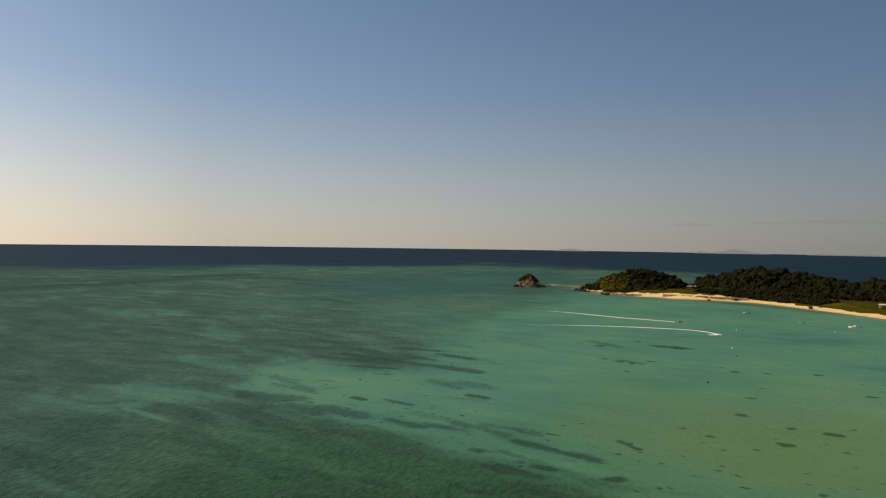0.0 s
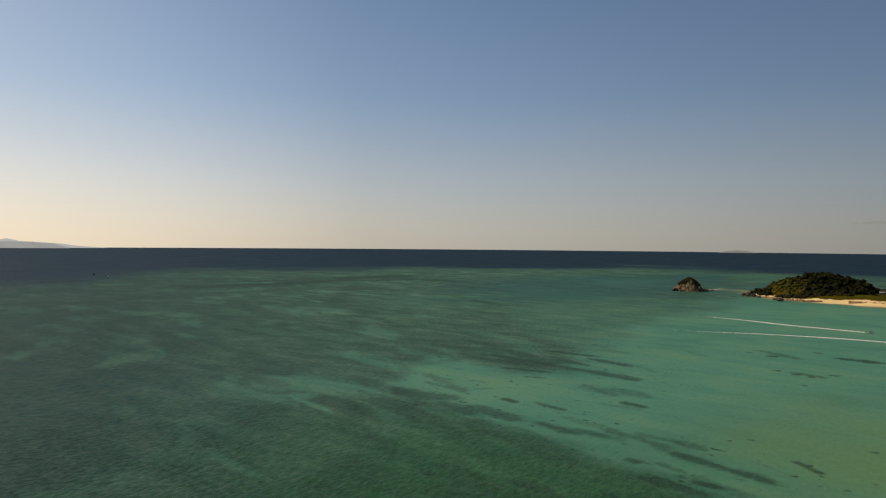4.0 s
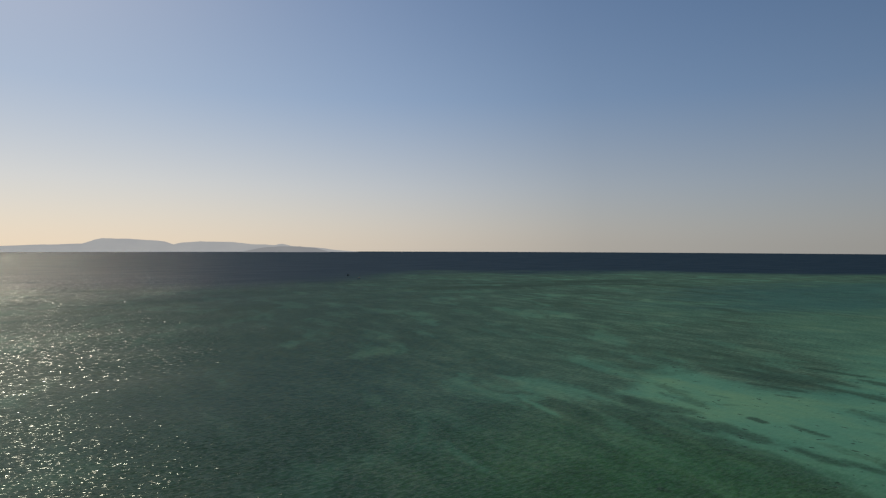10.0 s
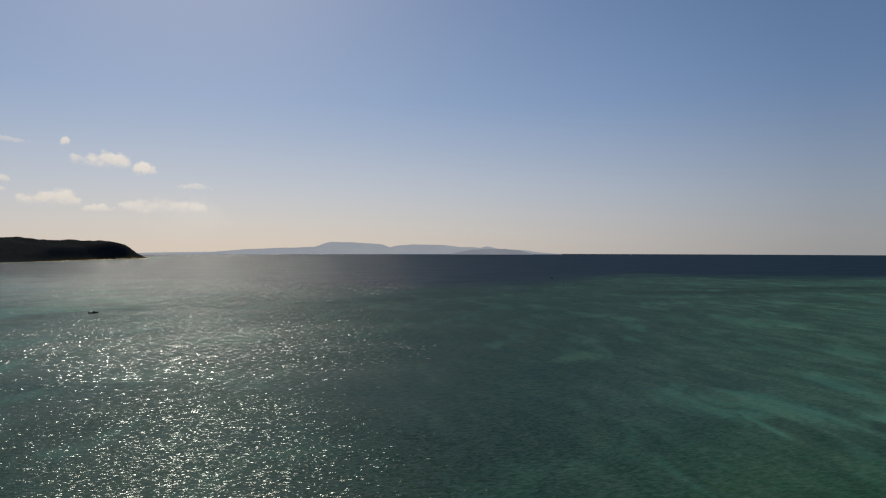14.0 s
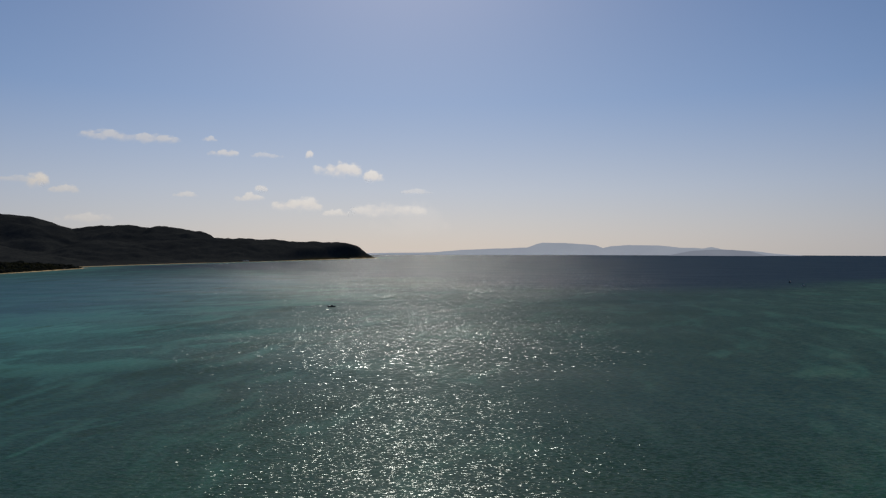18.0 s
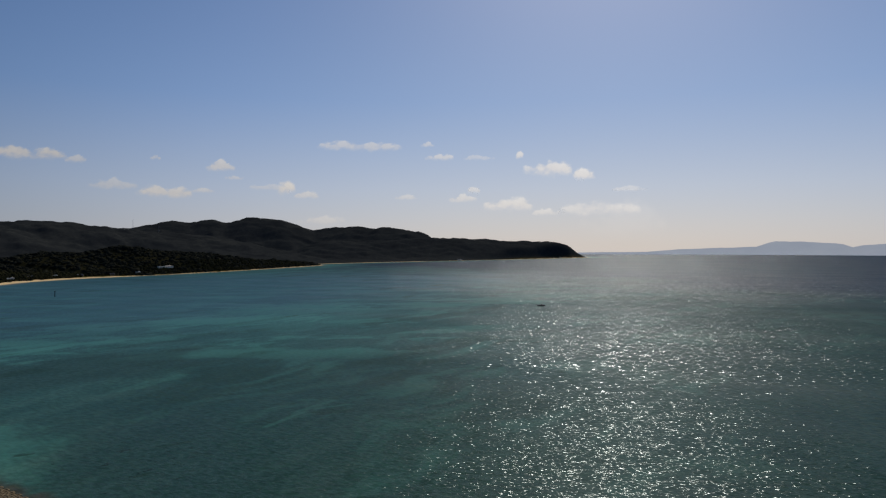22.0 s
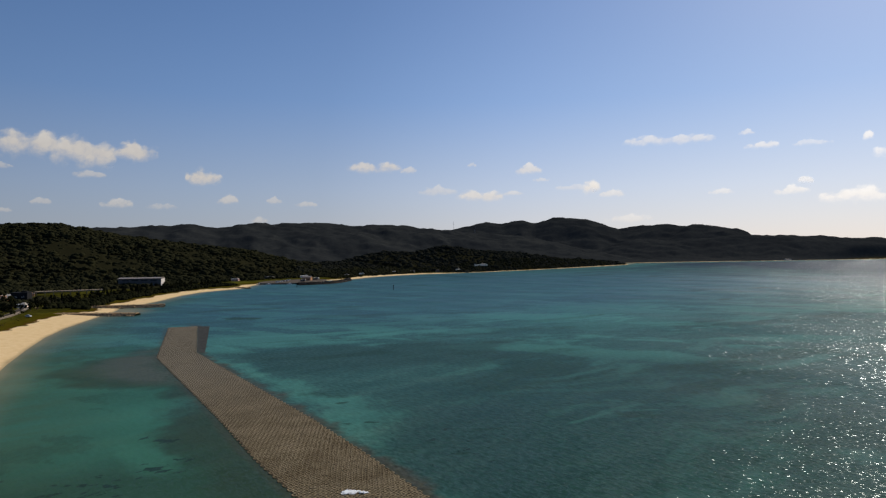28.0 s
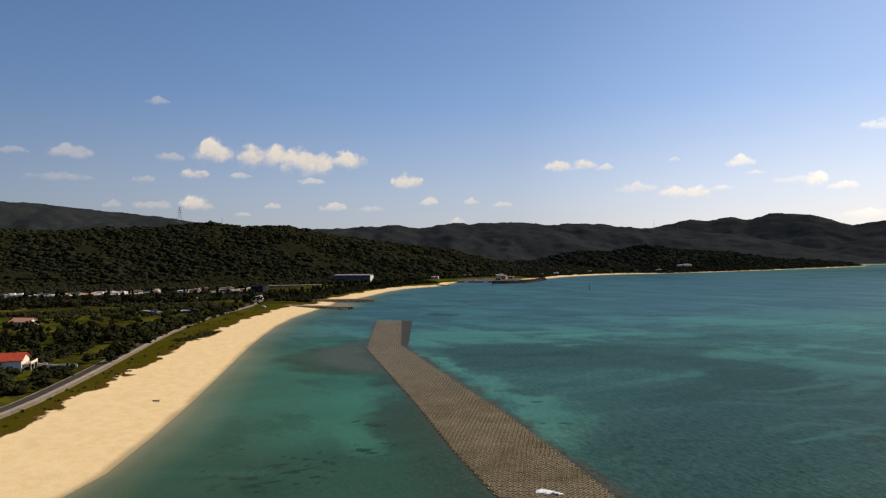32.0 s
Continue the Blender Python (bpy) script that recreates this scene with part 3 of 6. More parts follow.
SAND_WEST = [
    (-116, 143, -116, 162, 1.4, 0.6), (-118, 160, -116, 179, 1.6, 0.5), (-107, 157, -106, 172, 1.2, 0.5), (-127, 174, -121, 177, 1.5, 0.5),
    (-321, 298, -306, 380, 20.6, 0.5), (-340, 414, -305, 463, 42.7, 0.7), (-315, 224, -280, 247, 9.7, 0.5), (-364, 133, -307, 159, 5.1, 0.5),
    (-348, 136, -333, 180, 5.0, 0.8), (-322, 139, -297, 167, 3.0, 0.7), (-332, 172, -318, 230, 6.0, 0.7), (-330, 122, -293, 127, 3.3, 0.8), (-357, 214, -333, 285, 8.9, 0.5), (-446, 294, -425, 394, 18.8, 0.4)]
# outlines of the sand flat off the point, the weed bank inside the breakwater with its silt lobe, the sand strip outside it and the dark reef flats
BAY_SAND = [
    (686, 148), (604, 203), (516, 225), (446, 285), (360, 234), (310, 186), (284, 150), (232, 121), (220, 135), (230, 170), (229, 191), (189, 164), (167, 148), (151, 119),
    (146, 104), (143, 87), (139, 69), (138, 60), (135, 45), (130, 31), (126, 14), (118, -20), (112, -60), (520, -150), (640, 60)]
BANK = [
    (-295, 46), (-267, 45), (-249, 59), (-239, 70), (-215, 71), (-198, 60), (-187, 51), (-170, 55), (-157, 56), (-148, 53), (-136, 47), (-121, 45), (-90, 42), (-40, 40), (-60, 60), (-114, 64), (-157, 71),
    (-244, 84), (-313, 93), (-343, 98), (-320, 74), (-308, 54)]
LOBE = [(-300, 57), (-320, 74), (-339, 93), (-304, 88), (-245, 79), (-252, 69), (-268, 59)]
STRIP = [(-300, 106), (-261, 103), (-173, 92), (-146, 85), (-133, 84), (-132, 92), (-146, 103), (-158, 113), (-172, 120), (-183, 118), (-197, 111), (-223, 116), (-237, 110), (-262, 112)]
FLAT_FAR = [(-301, 114), (-296, 161), (-242, 241), (-198, 212), (-221, 146), (-241, 112)]
FLAT_NEAR = [(-144, 103), (-155, 122), (-149, 160), (-91, 113), (-80, 90), (-104, 82), (-123, 88)]
CHANNEL = [(619, 474), (873, 476), (1218, 295), (900, 190), (760, 190), (544, 196), (488, 266), (452, 322)]
# round clumps of weed on the sand: x, y, half length
WEED_SPOTS = [
    (187, 12, 1.3), (182, 5, 2.0), (166, 23, 1.2), (163, 21, 1.7), (175, -6, 1.1), (183, -13, 3.2), (209, -3, 3.1), (234, -6, 2.3), (289, -31, 3.2), (280, -1, 3.0), (282, -13, 2.3),
    (287, 4, 1.9), (252, -10, 1.6), (288, 32, 3.0), (284, 51, 2.5), (279, 44, 2.0), (278, 38, 1.4), (260, 38, 1.5), (333, 32, 6.4), (332, 24, 7.1), (319, 60, 4.0), (325, 71, 2.4),
    (343, 44, 3.0), (138, 13, 1.4), (149, -17, 1.2), (199, -25, 3.0), (188, -22, 1.3), (200, -15, 1.6), (207, -31, 1.6), (255, -43, 2.8), (183, -26, 1.4), (175, -18, 0.9), (307, -21, 2.0)]
REEF = [(-180, 900), (-60, 1000), (-40, 1500), (-25, 1300), (-12, 880), (1, 660), (12, 660), (22, 800), (31, 1060), (42, 1120), (56, 1170), (69, 1330), (78, 1260), (86, 1120), (91, 1040), (95, 860), (110, 860), (180, 1200)]

# edges of the sunken block breakwater, from its near end outwards
LEFT = [(-30, 45), (-112, 59), (-142, 62.5), (-187, 70), (-310, 88), (-422, 127)]
RIGHT = [(-24, 68), (-104, 80.4), (-130, 85), (-171, 91), (-312, 106.5), (-417, 143)]


def beds(x, y, rows, wobble):
    s = np.zeros(x.shape)
    for cx, cy, a, b, turn, w in rows:
        c, q = math.cos(radians(turn)), math.sin(radians(turn))
        u, v = (x - cx) * c + (y - cy) * q, -(x - cx) * q + (y - cy) * c
        d = np.hypot(u / a, v / b) + wobble
        s = np.maximum(s, w * (1 - step(d, 0.15, 1.45)))
    return s


def streaks(x, y, rows, fray, spread=1.15):
    """Soft-edged drifts along short lines, frayed by a noise field."""
    s = np.zeros(x.shape)
    for ax, ay, bx, by, half_w, weight in rows:
        dx, dy = bx - ax, by - ay
        length = math.hypot(dx, dy)
        half_w = half_w * spread
        reach = half_w * 2.5 + 2
        m = (np.abs(x - (ax + bx) / 2) < abs(dx) / 2 + reach) & (np.abs(y - (ay + by) / 2) < abs(dy) / 2 + reach)
        u = ((x[m] - ax) * dx + (y[m] - ay) * dy) / length ** 2
        across = np.abs((x[m] - ax) * dy - (y[m] - ay) * dx) / length
        d = np.hypot(across / half_w, np.maximum(np.abs(u - 0.5) - 0.36, 0) * length / (0.14 * length + half_w)) + fray[m] * 1.6
        s[m] = np.maximum(s[m], weight * (1 - step(d, 0.25, 1.35)))
    return s


def build_sea():
    az = np.concatenate([np.arange(-180, -104, 6), np.arange(-104, 103.1, 0.23), np.arange(106, 181, 6), [180.0]])
    r = np.concatenate([[0.0, 6, 15], np.geomspace(28, 96, 36)[:-1], np.geomspace(96, 1500, 380)[:-1], np.geomspace(1500, 4900, 50)])
    A, R = np.meshgrid(np.radians(az), r, indexing="ij")
    x, y = np.sin(A) * R, np.cos(A) * R
    u, v = x * 0.23 + y * 0.973, x * 0.973 - y * 0.23
    rough = fbm(x / 34, y / 34, 4, 5)
    wv, wu = (fbm(x / 40, y / 40, 3, 2) - 0.5) * 24, (fbm(x / 55, y / 55, 3, 4) - 0.5) * 60
    fray = fbm(v / 4, u / 12, 4, 44, 0.62) - 0.5
    v, u = v + wv, u + wu
    streak = fbm(v / 15, u / 42, 6, 3, 0.6)
    sb = signed(x, y, BAY_SAND) + (fbm(v / 12, u / 40, 5, 9, 0.6) - 0.5) * 22
    sand = step(sb, -10, 12) * (0.76 + 0.24 * step(sb + (rough - 0.5) * 40, 0, 40)) * (1 - 0.55 * step(y + (rough - 0.5) * 60, 90, 170) * step(R, 250, 320))
    shoal = step(sb, 0, 50) * (1 - step(np.hypot(x - 165, y + 30) + (rough - 0.5) * 60, 30, 125))
    sand = np.maximum(sand, beds(x, y, SAND_BEDS, (fbm(v / 14, u / 30, 5, 6) - 0.5) * 1.5))
    sand = np.maximum(sand, 0.40 * step(streak, 0.46, 0.70) + 0.16 * step(fbm(v / 30, u / 70, 4, 13), 0.42, 0.66))
    far = fbm((x + wv * 2) / 60, (y + wu) / 150, 5, 21, 0.6)
    north = step(np.degrees(A), -12, 8) * (1 - step(np.degrees(A), 58, 76))
    sand = np.maximum(sand, 0.40 * step(far, 0.52, 0.68) * step(R, 300, 600) * (1 - 0.55 * north))
    sand = np.maximum(sand, streaks(x, y, SAND_EAST + SAND_BAY + SAND_WEST, fray))
    weed = beds(x, y, WEED_BEDS, (fbm(x / 12, y / 12, 5, 7) - 0.5) * 1.7)
    spots = np.zeros(x.shape)
    for px, py, big in WEED_SPOTS:
        m = (np.abs(x - px) < 30) & (np.abs(y - py) < 30)
        du, dv = (x[m] - px) * 0.1 + (y[m] - py) * 0.995, (x[m] - px) * 0.995 - (y[m] - py) * 0.1
        d = np.hypot(du / (big * 1.1), dv / (big * 0.72)) + (fbm(x[m] / 2.5, y[m] / 2.5, 3, 8) - 0.5) * 0.9
        spots[m] = np.maximum(spots[m], 1 - step(d, 0.5, 1.1))
    patches = step(fbm(v / 4.5, u / 12, 5, 31, 0.6), 0.56, 0.66) * step(fbm(x / 28, y / 28, 3, 36), 0.40, 0.60) * step(sb, -30, 5) * (1 - step(sb, 12, 40))
    weed = np.maximum.reduce([weed, spots, 0.5 * patches, streaks(x, y, WEED_NORTH + WEED_OPEN + WEED_BAY, fray), streaks(x, y, WEED_POINT + WEED_NEAR + WEED_CLUSTERS + WEED_DRIFTS, fray, 1.75), 0.6 * step(fbm(v / 32, u / 85, 4, 55), 0.58, 0.72) * (1 - sand)])
    rb = np.interp(np.degrees(A), [p[0] for p in REEF], [p[1] for p in REEF])
    ratio = R / rb + (fbm(x / 150, y / 150, 3, 70) - 0.5) * 0.35
    sharp = step(np.degrees(A), 10, 35)
    deep = step(ratio, 0.70, 1.5) * (1 - sharp) + step(ratio, 0.92, 1.22) * sharp
    weed = np.maximum(weed, 0.5 * step(fbm(x / 90, y / 40, 4, 77), 0.55, 0.70) * step(R / rb, 0.62, 0.8))
    sd = signed(x, y, SHORE)
    edge = 0.40 * step(sd + (rough - 0.5) * 10, -19, -2) + 0.60 * step(sd + (rough - 0.5) * 4, -6, 1.5)
    edge = np.maximum(edge, 0.8 * (1 - step(np.hypot((x + 565) / 1.3, y - 120), 16, 42)))
    edge = edge * (1 - step(x, 700, 760))
    bar_d, _ = line_distance(x, y, [(738, 210), (757, 196), (766, 180), (750, 164), (714, 150)])
    edge = np.maximum(edge, 0.7 * (1 - step(bar_d + (rough - 0.5) * 10, 2, 15)))
    near = step(sd, -45, -6)
    sand = np.maximum(sand, 0.35 * near * (R < 900) * (x < 740))
    inner = step(y, -60, 0) * (1 - step(y - (60 - 0.143 * (x + 112)) + (rough - 0.5) * 30, -14, 10)) * step(-x, 60, 130) * (x > -360)
    # beside the breakwater: brown weed bank inside, bare sand strip and dark reef flat outside
    yl, yr = (np.interp(x, [q[0] for q in line[::-1]], [q[1] for q in line[::-1]]) for line in (LEFT, RIGHT))
    dl, dr = yl - y, y - yr
    along = step(-x, 40, 80) * (1 - step(-x, 412, 440))
    ragged = fbm(x / 14, y / 14, 5, 88, 0.6) - 0.5
    bank = step(signed(x, y, BANK) + ragged * 20, -8, 7)
    silt = step(signed(x, y, LOBE) + ragged * 16, -8, 10)
    rubble = along * np.maximum(step(dr, -3, -1) * (1 - step(dr + (fbm(x / 5, y / 5, 4, 89) - 0.5) * 9, 0.5, 5.0)), 0.5 * step(dl, -3, -1) * (1 - step(dl + (rough - 0.5) * 4, 0.8, 3.0)))
    strip = step(signed(x, y, STRIP) + (fbm(x / 14, y / 14, 5, 90, 0.62) - 0.5) * 26, -6, 8) * (1 - 0.5 * step(x, -165, -125))
    sand = np.maximum(sand, 0.62 * strip)
    slate = np.maximum(step(signed(x, y, FLAT_FAR) + ragged * 34, -10, 12), step(signed(x, y, FLAT_NEAR) + ragged * 20, -6, 8)) * (1 - strip)
    sand = np.maximum(sand * (1 - 0.8 * slate), (0.62 + 0.5 * (rough - 0.5)) * inner * (1 - step(x, -178, -138)) * (1 - bank))
    sand = np.maximum(sand, 0.95 * beds(x, y, [(-166, 44, 17, 10, 10, 1.0), (-395, 80, 26, 44, 60, 0.9)], ragged * 1.2) * (1 - bank))
    bands = step(fbm((x + 0.6 * y + wu) / 80, (y - 0.6 * x + wv * 1.5) / 30, 6, 93, 0.62), 0.44, 0.66) * step(-x, 60, 160) * step(R, 230, 330) * (1 - step(R, 800, 1000))
    sand = np.maximum(sand, 0.62 * bands)
    speck = beds(x, y, [(-178, 50, 17, 7, 20, 1.0), (-154, 45, 14, 11, 0, 1.0), (-150, 26, 16, 24, 20, 0.95), (-166, 12, 9, 7, 0, 0.9), (-175, 104, 22, 7, -10, 0.6), (-115, 108, 34, 22, -10, 0.75)], (rough - 0.5) * 1.5)
    speck = np.maximum(speck, (0.40 * step(sb, -25, 5) * (1 - step(sb, 30, 90)) + 0.18) * step(x, 40, 90))
    weed = weed * (1 - near)
    # patchy growth on the bottom along the beach
    fringe = step(sd, -62, -34) * (1 - step(sd, -20, -8)) * (x < -60) * (1 - step(R, 420, 560))
    weed = np.maximum(weed, 0.55 * fringe * step(fbm((x + 0.4 * y) / 22, (y - 0.4 * x) / 9, 5, 97, 0.6), 0.47, 0.62))
    deep = deep * (1 - step(sd, -160, -20) * (x < 740))
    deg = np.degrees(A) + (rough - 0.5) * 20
    # water darkened by bearing and range from the camera, set to fit its view
    dim_sector = 0.76 * step(deg, -34, 8) * (1 - step(deg, 16, 52)) * (1 - step(sb, -60, -10))
    dim_sector = np.maximum(dim_sector, 0.56 * step(deg, -60, -42) * (1 - step(deg, -6, 6)) * (1 - step(R + (rough - 0.5) * 140, 210, 400)))
    lush = (1 - step(R + (rough - 0.5) * 60, 120, 215)) * step(np.degrees(A), 20, 45)
    me = mesh_from("sea", np.stack([x, y, 0 * x], -1).reshape(-1, 3), grid_faces(len(az), len(r)), water_material(), True)
    for name, values in (("sand", sand), ("deep", deep), ("weed", weed), ("edge", edge * 0.75), ("shoal", shoal), ("inner", inner), ("dim_sector", dim_sector), ("bank", bank), ("silt", silt), ("lush", lush), ("cove", inner * (1 - step(R + (rough - 0.5) * 50, 135, 215))), ("murk", step(sd + (rough - 0.5) * 24, -52, -12) * (x < 0) * (R < 700)), ("channel", step(signed(x, y, CHANNEL) + (rough - 0.5) * 140, -60, 80)),
                         ("rubble", rubble), ("slate", slate), ("speck", speck), ("mid_range", step(R + (rough - 0.5) * 60, 150, 330)), ("far_range", step(R + (rough - 0.5) * 200, 380, 850)), ("outer", step(-x, 120, 420) * step(R, 230, 520) * (1 - step(R, 1000, 1500))),
                         ("west", step(-x + 0.2 * y + (rough - 0.5) * 80, 10, 160) * (0.45 + 0.55 * step(R + (rough - 0.5) * 60, 150, 320)))):
        set_attr(me, name, values)
    tagged(new("water", me), "rippled turquoise lagoon and dark blue open sea", "sea", kind="structure")


build_sea()

# ================= land =================


def ground_material():
    k = Mat("ground")
    sand, wood = k.attr("sand"), k.attr("wood")
    g1, g2, g3 = k.noise(0.02, 4.0), k.noise(0.25, 5.0, 0.65), k.noise(2.5, 3.0)
    beach = k.ramp(k.calc("ADD", k.calc("MULTIPLY", g2, 0.7), k.calc("MULTIPLY", g3, 0.3)), [(0.3, (0.69, 0.485, 0.235)), (0.5, (0.77, 0.565, 0.29)), (0.7, (0.81, 0.62, 0.345))])
    grass = k.ramp(k.calc("ADD", k.calc("MULTIPLY", g1, 0.5), k.calc("MULTIPLY", g2, 0.5)), [(0.3, (0.015, 0.014, 0.003)), (0.47, (0.040, 0.039, 0.006)), (0.62, (0.100, 0.096, 0.012))])
    # trees: far forest colour, with the blue-grey of distance haze put into it
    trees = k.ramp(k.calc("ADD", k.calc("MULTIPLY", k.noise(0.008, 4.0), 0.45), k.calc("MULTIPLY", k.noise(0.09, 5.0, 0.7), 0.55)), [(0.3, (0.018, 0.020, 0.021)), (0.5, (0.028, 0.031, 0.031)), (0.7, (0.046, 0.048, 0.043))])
    col = k.mix(k.span(k.calc("ADD", sand, k.calc("MULTIPLY", k.calc("SUBTRACT", g2, 0.5), 0.9)), 0.38, 0.58), k.mix(k.attr("verge"), grass, k.mix(g2, (0.034, 0.031, 0.003), (0.088, 0.071, 0.006))), beach)
    creep = k.calc("ADD", sand, k.calc("MULTIPLY", k.calc("SUBTRACT", g2, 0.5), 0.9))
    col = k.mix(k.calc("MULTIPLY", k.calc("MULTIPLY", k.span(creep, 0.05, 0.3), k.calc("SUBTRACT", 1.0, k.span(creep, 0.42, 0.5))), 0.7), col, (0.085, 0.042, 0.012))
    col = k.mix(k.calc("MULTIPLY", k.attr("wet"), 0.65), col, (0.26, 0.19, 0.10))
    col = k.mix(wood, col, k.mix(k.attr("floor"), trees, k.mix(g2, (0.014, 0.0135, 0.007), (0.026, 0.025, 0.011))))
    k.bump(g2, 0.5, 0.3)
    return k.done(col, 1.0, 0.0, 0.0)


# beach width along the shore: plan points and metres of bare sand
BEACH_AT = [(-147, -19, 40), (-203, -1, 36), (-234, 6, 35), (-279, 19, 32), (-330, 32, 33), (-357, 39, 26), (-445, 67, 27), (-519, 105, 28), (-580, 132, 14), (-622, 171, 22), (-729, 243, 20), (-774, 326, 14), (-831, 361, 12),
            (-863, 533, 12), (-912, 602, 22), (-943, 724, 16), (-929, 860, 4), (-929, 943, 4), (-956, 1188, 4), (-1015, 1526, 4), (-1086, 1700, 14), (-1037, 1866, 10), (-894, 2256, 3), (-778, 2571, 2), (-577, 3152, 2), (708, 150, 5), (662, 114, 9), (645, 79, 15), (636, 50, 26), (637, 18, 24), (634, -6, 18), (606, -44, 14), (566, -79, 14), (872, -60, -20), (850, 60, -20), (770, 150, -10), (950, -400, -20)]


def sand_width(x, y):
    w, tot = 0.0, 0.0
    for px, py, m in BEACH_AT:
        k = 1.0 / ((x - px) ** 2 + (y - py) ** 2 + 60.0) ** 1.5
        w, tot = w + k * m, tot + k
    return w / tot


def build_ground():
    az = np.concatenate([np.arange(-180, -126, 4), np.arange(-126, -9, 0.28), np.arange(-9, 70, 4), np.arange(70, 112, 0.25), np.arange(112, 181, 4)])
    r = np.concatenate([np.geomspace(120, 1000, 170)[:-1], np.geomspace(1000, 3400, 300)[:-1], np.geomspace(3400, 4890, 20)])
    A, R = np.meshgrid(np.radians(az), r, indexing="ij")
    x, y = np.sin(A) * R, np.cos(A) * R
    z, sd, hill = land_height(x, y)
    wood = np.maximum(np.where(x < 0, step(hill, 0.6, 2.5), step(hill, 5, 10)) * step(sd, 12, 30), step(y, 780, 900) * step(sd, 5, 12) * (x < 0))
    wood = np.maximum(wood, step(x, 720, 745) * step(sd, 8, 24) * (y < 150))
    wood = np.maximum(wood, step(-x, 800, 825) * (y < 300) * step(sd, 40, 70))
    z = z + wood * step(R, 1500, 1900) * step(sd, 20, 140) * 0.7 * ((fbm(x / 26, y / 26, 3, 91) - 0.4) * 17 + (fbm(x / 120, y / 120, 3, 95) - 0.5) * 16)
    z = z + (1 - wood) * (fbm(x / 9, y / 9, 3, 33) - 0.5) * 0.35 * step(sd, 4, 20)
    width = sand_width(x, y)
    sand = 1 - step(sd + (fbm(x / 7, y / 7, 4, 12) - 0.5) * 14, width - 4, width + 5)
    faces = grid_faces(len(az), len(r))
    keep = (z.ravel()[faces].max(axis=1) > -2.5)
    faces = faces[keep]
    used = np.unique(faces)
    back = np.full(x.size, -1)
    back[used] = np.arange(len(used))
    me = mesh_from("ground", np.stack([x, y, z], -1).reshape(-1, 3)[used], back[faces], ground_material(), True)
    set_attr(me, "sand", sand.ravel()[used])
    set_attr(me, "verge", (1 - step(sd - width, 12, 22)).ravel()[used])
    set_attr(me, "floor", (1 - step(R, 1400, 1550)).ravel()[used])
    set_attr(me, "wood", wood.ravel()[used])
    set_attr(me, "wet", (1 - step(sd + (fbm(x / 11, y / 11, 3, 19) - 0.5) * 2, 0.2, 2.6)).ravel()[used])
    tagged(new("ground", me), "sandy shore, grass flats and wooded hills of the mainland", "ground", kind="structure")


build_ground()

# ================= woods =================


def leaf_material(name, dark, mid, light):
    k = Mat(name)
    n = k.t.nodes.new("ShaderNodeNewGeometry")
    oi = k.t.nodes.new("ShaderNodeObjectInfo")
    rnd = k.calc("ADD", k.calc("MULTIPLY", n.outputs["Random Per Island"], 0.5), k.calc("MULTIPLY", oi.outputs["Random"], 0.15))
    v = k.calc("ADD", k.calc("ADD", k.calc("MULTIPLY", rnd, 0.55), k.calc("MULTIPLY", k.noise(0.016, 4.0, 0.6), 0.45)), k.calc("MULTIPLY", k.noise(0.5, 5.0, 0.7), 0.40))
    k.bump(k.noise(1.3, 4.0, 0.7), 0.6, 0.8)
    return k.done(k.ramp(v, [(0.15, dark), (0.5, mid), (0.9, light)]), 1.0, 0.0, 0.0)


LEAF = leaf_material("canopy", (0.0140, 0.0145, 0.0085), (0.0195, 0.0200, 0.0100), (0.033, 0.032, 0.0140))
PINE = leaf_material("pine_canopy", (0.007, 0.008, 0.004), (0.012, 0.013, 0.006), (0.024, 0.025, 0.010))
# canopy of the bay hills, its leaf colour greyed to stand in for haze
HAZY_LEAF = leaf_material("hazy_bay_canopy", (0.016, 0.017, 0.013), (0.022, 0.023, 0.017), (0.034, 0.034, 0.022))
OLIVE = leaf_material("olive_scrub", (0.020, 0.019, 0.006), (0.050, 0.047, 0.012), (0.092, 0.084, 0.019))
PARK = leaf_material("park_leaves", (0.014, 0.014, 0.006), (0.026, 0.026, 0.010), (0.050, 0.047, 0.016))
LUMPS = [tuft_shape(s, 5) for s in range(9)]
FAR_LUMPS = [tuft_shape(20 + s, 2, 0.7) for s in range(9)]


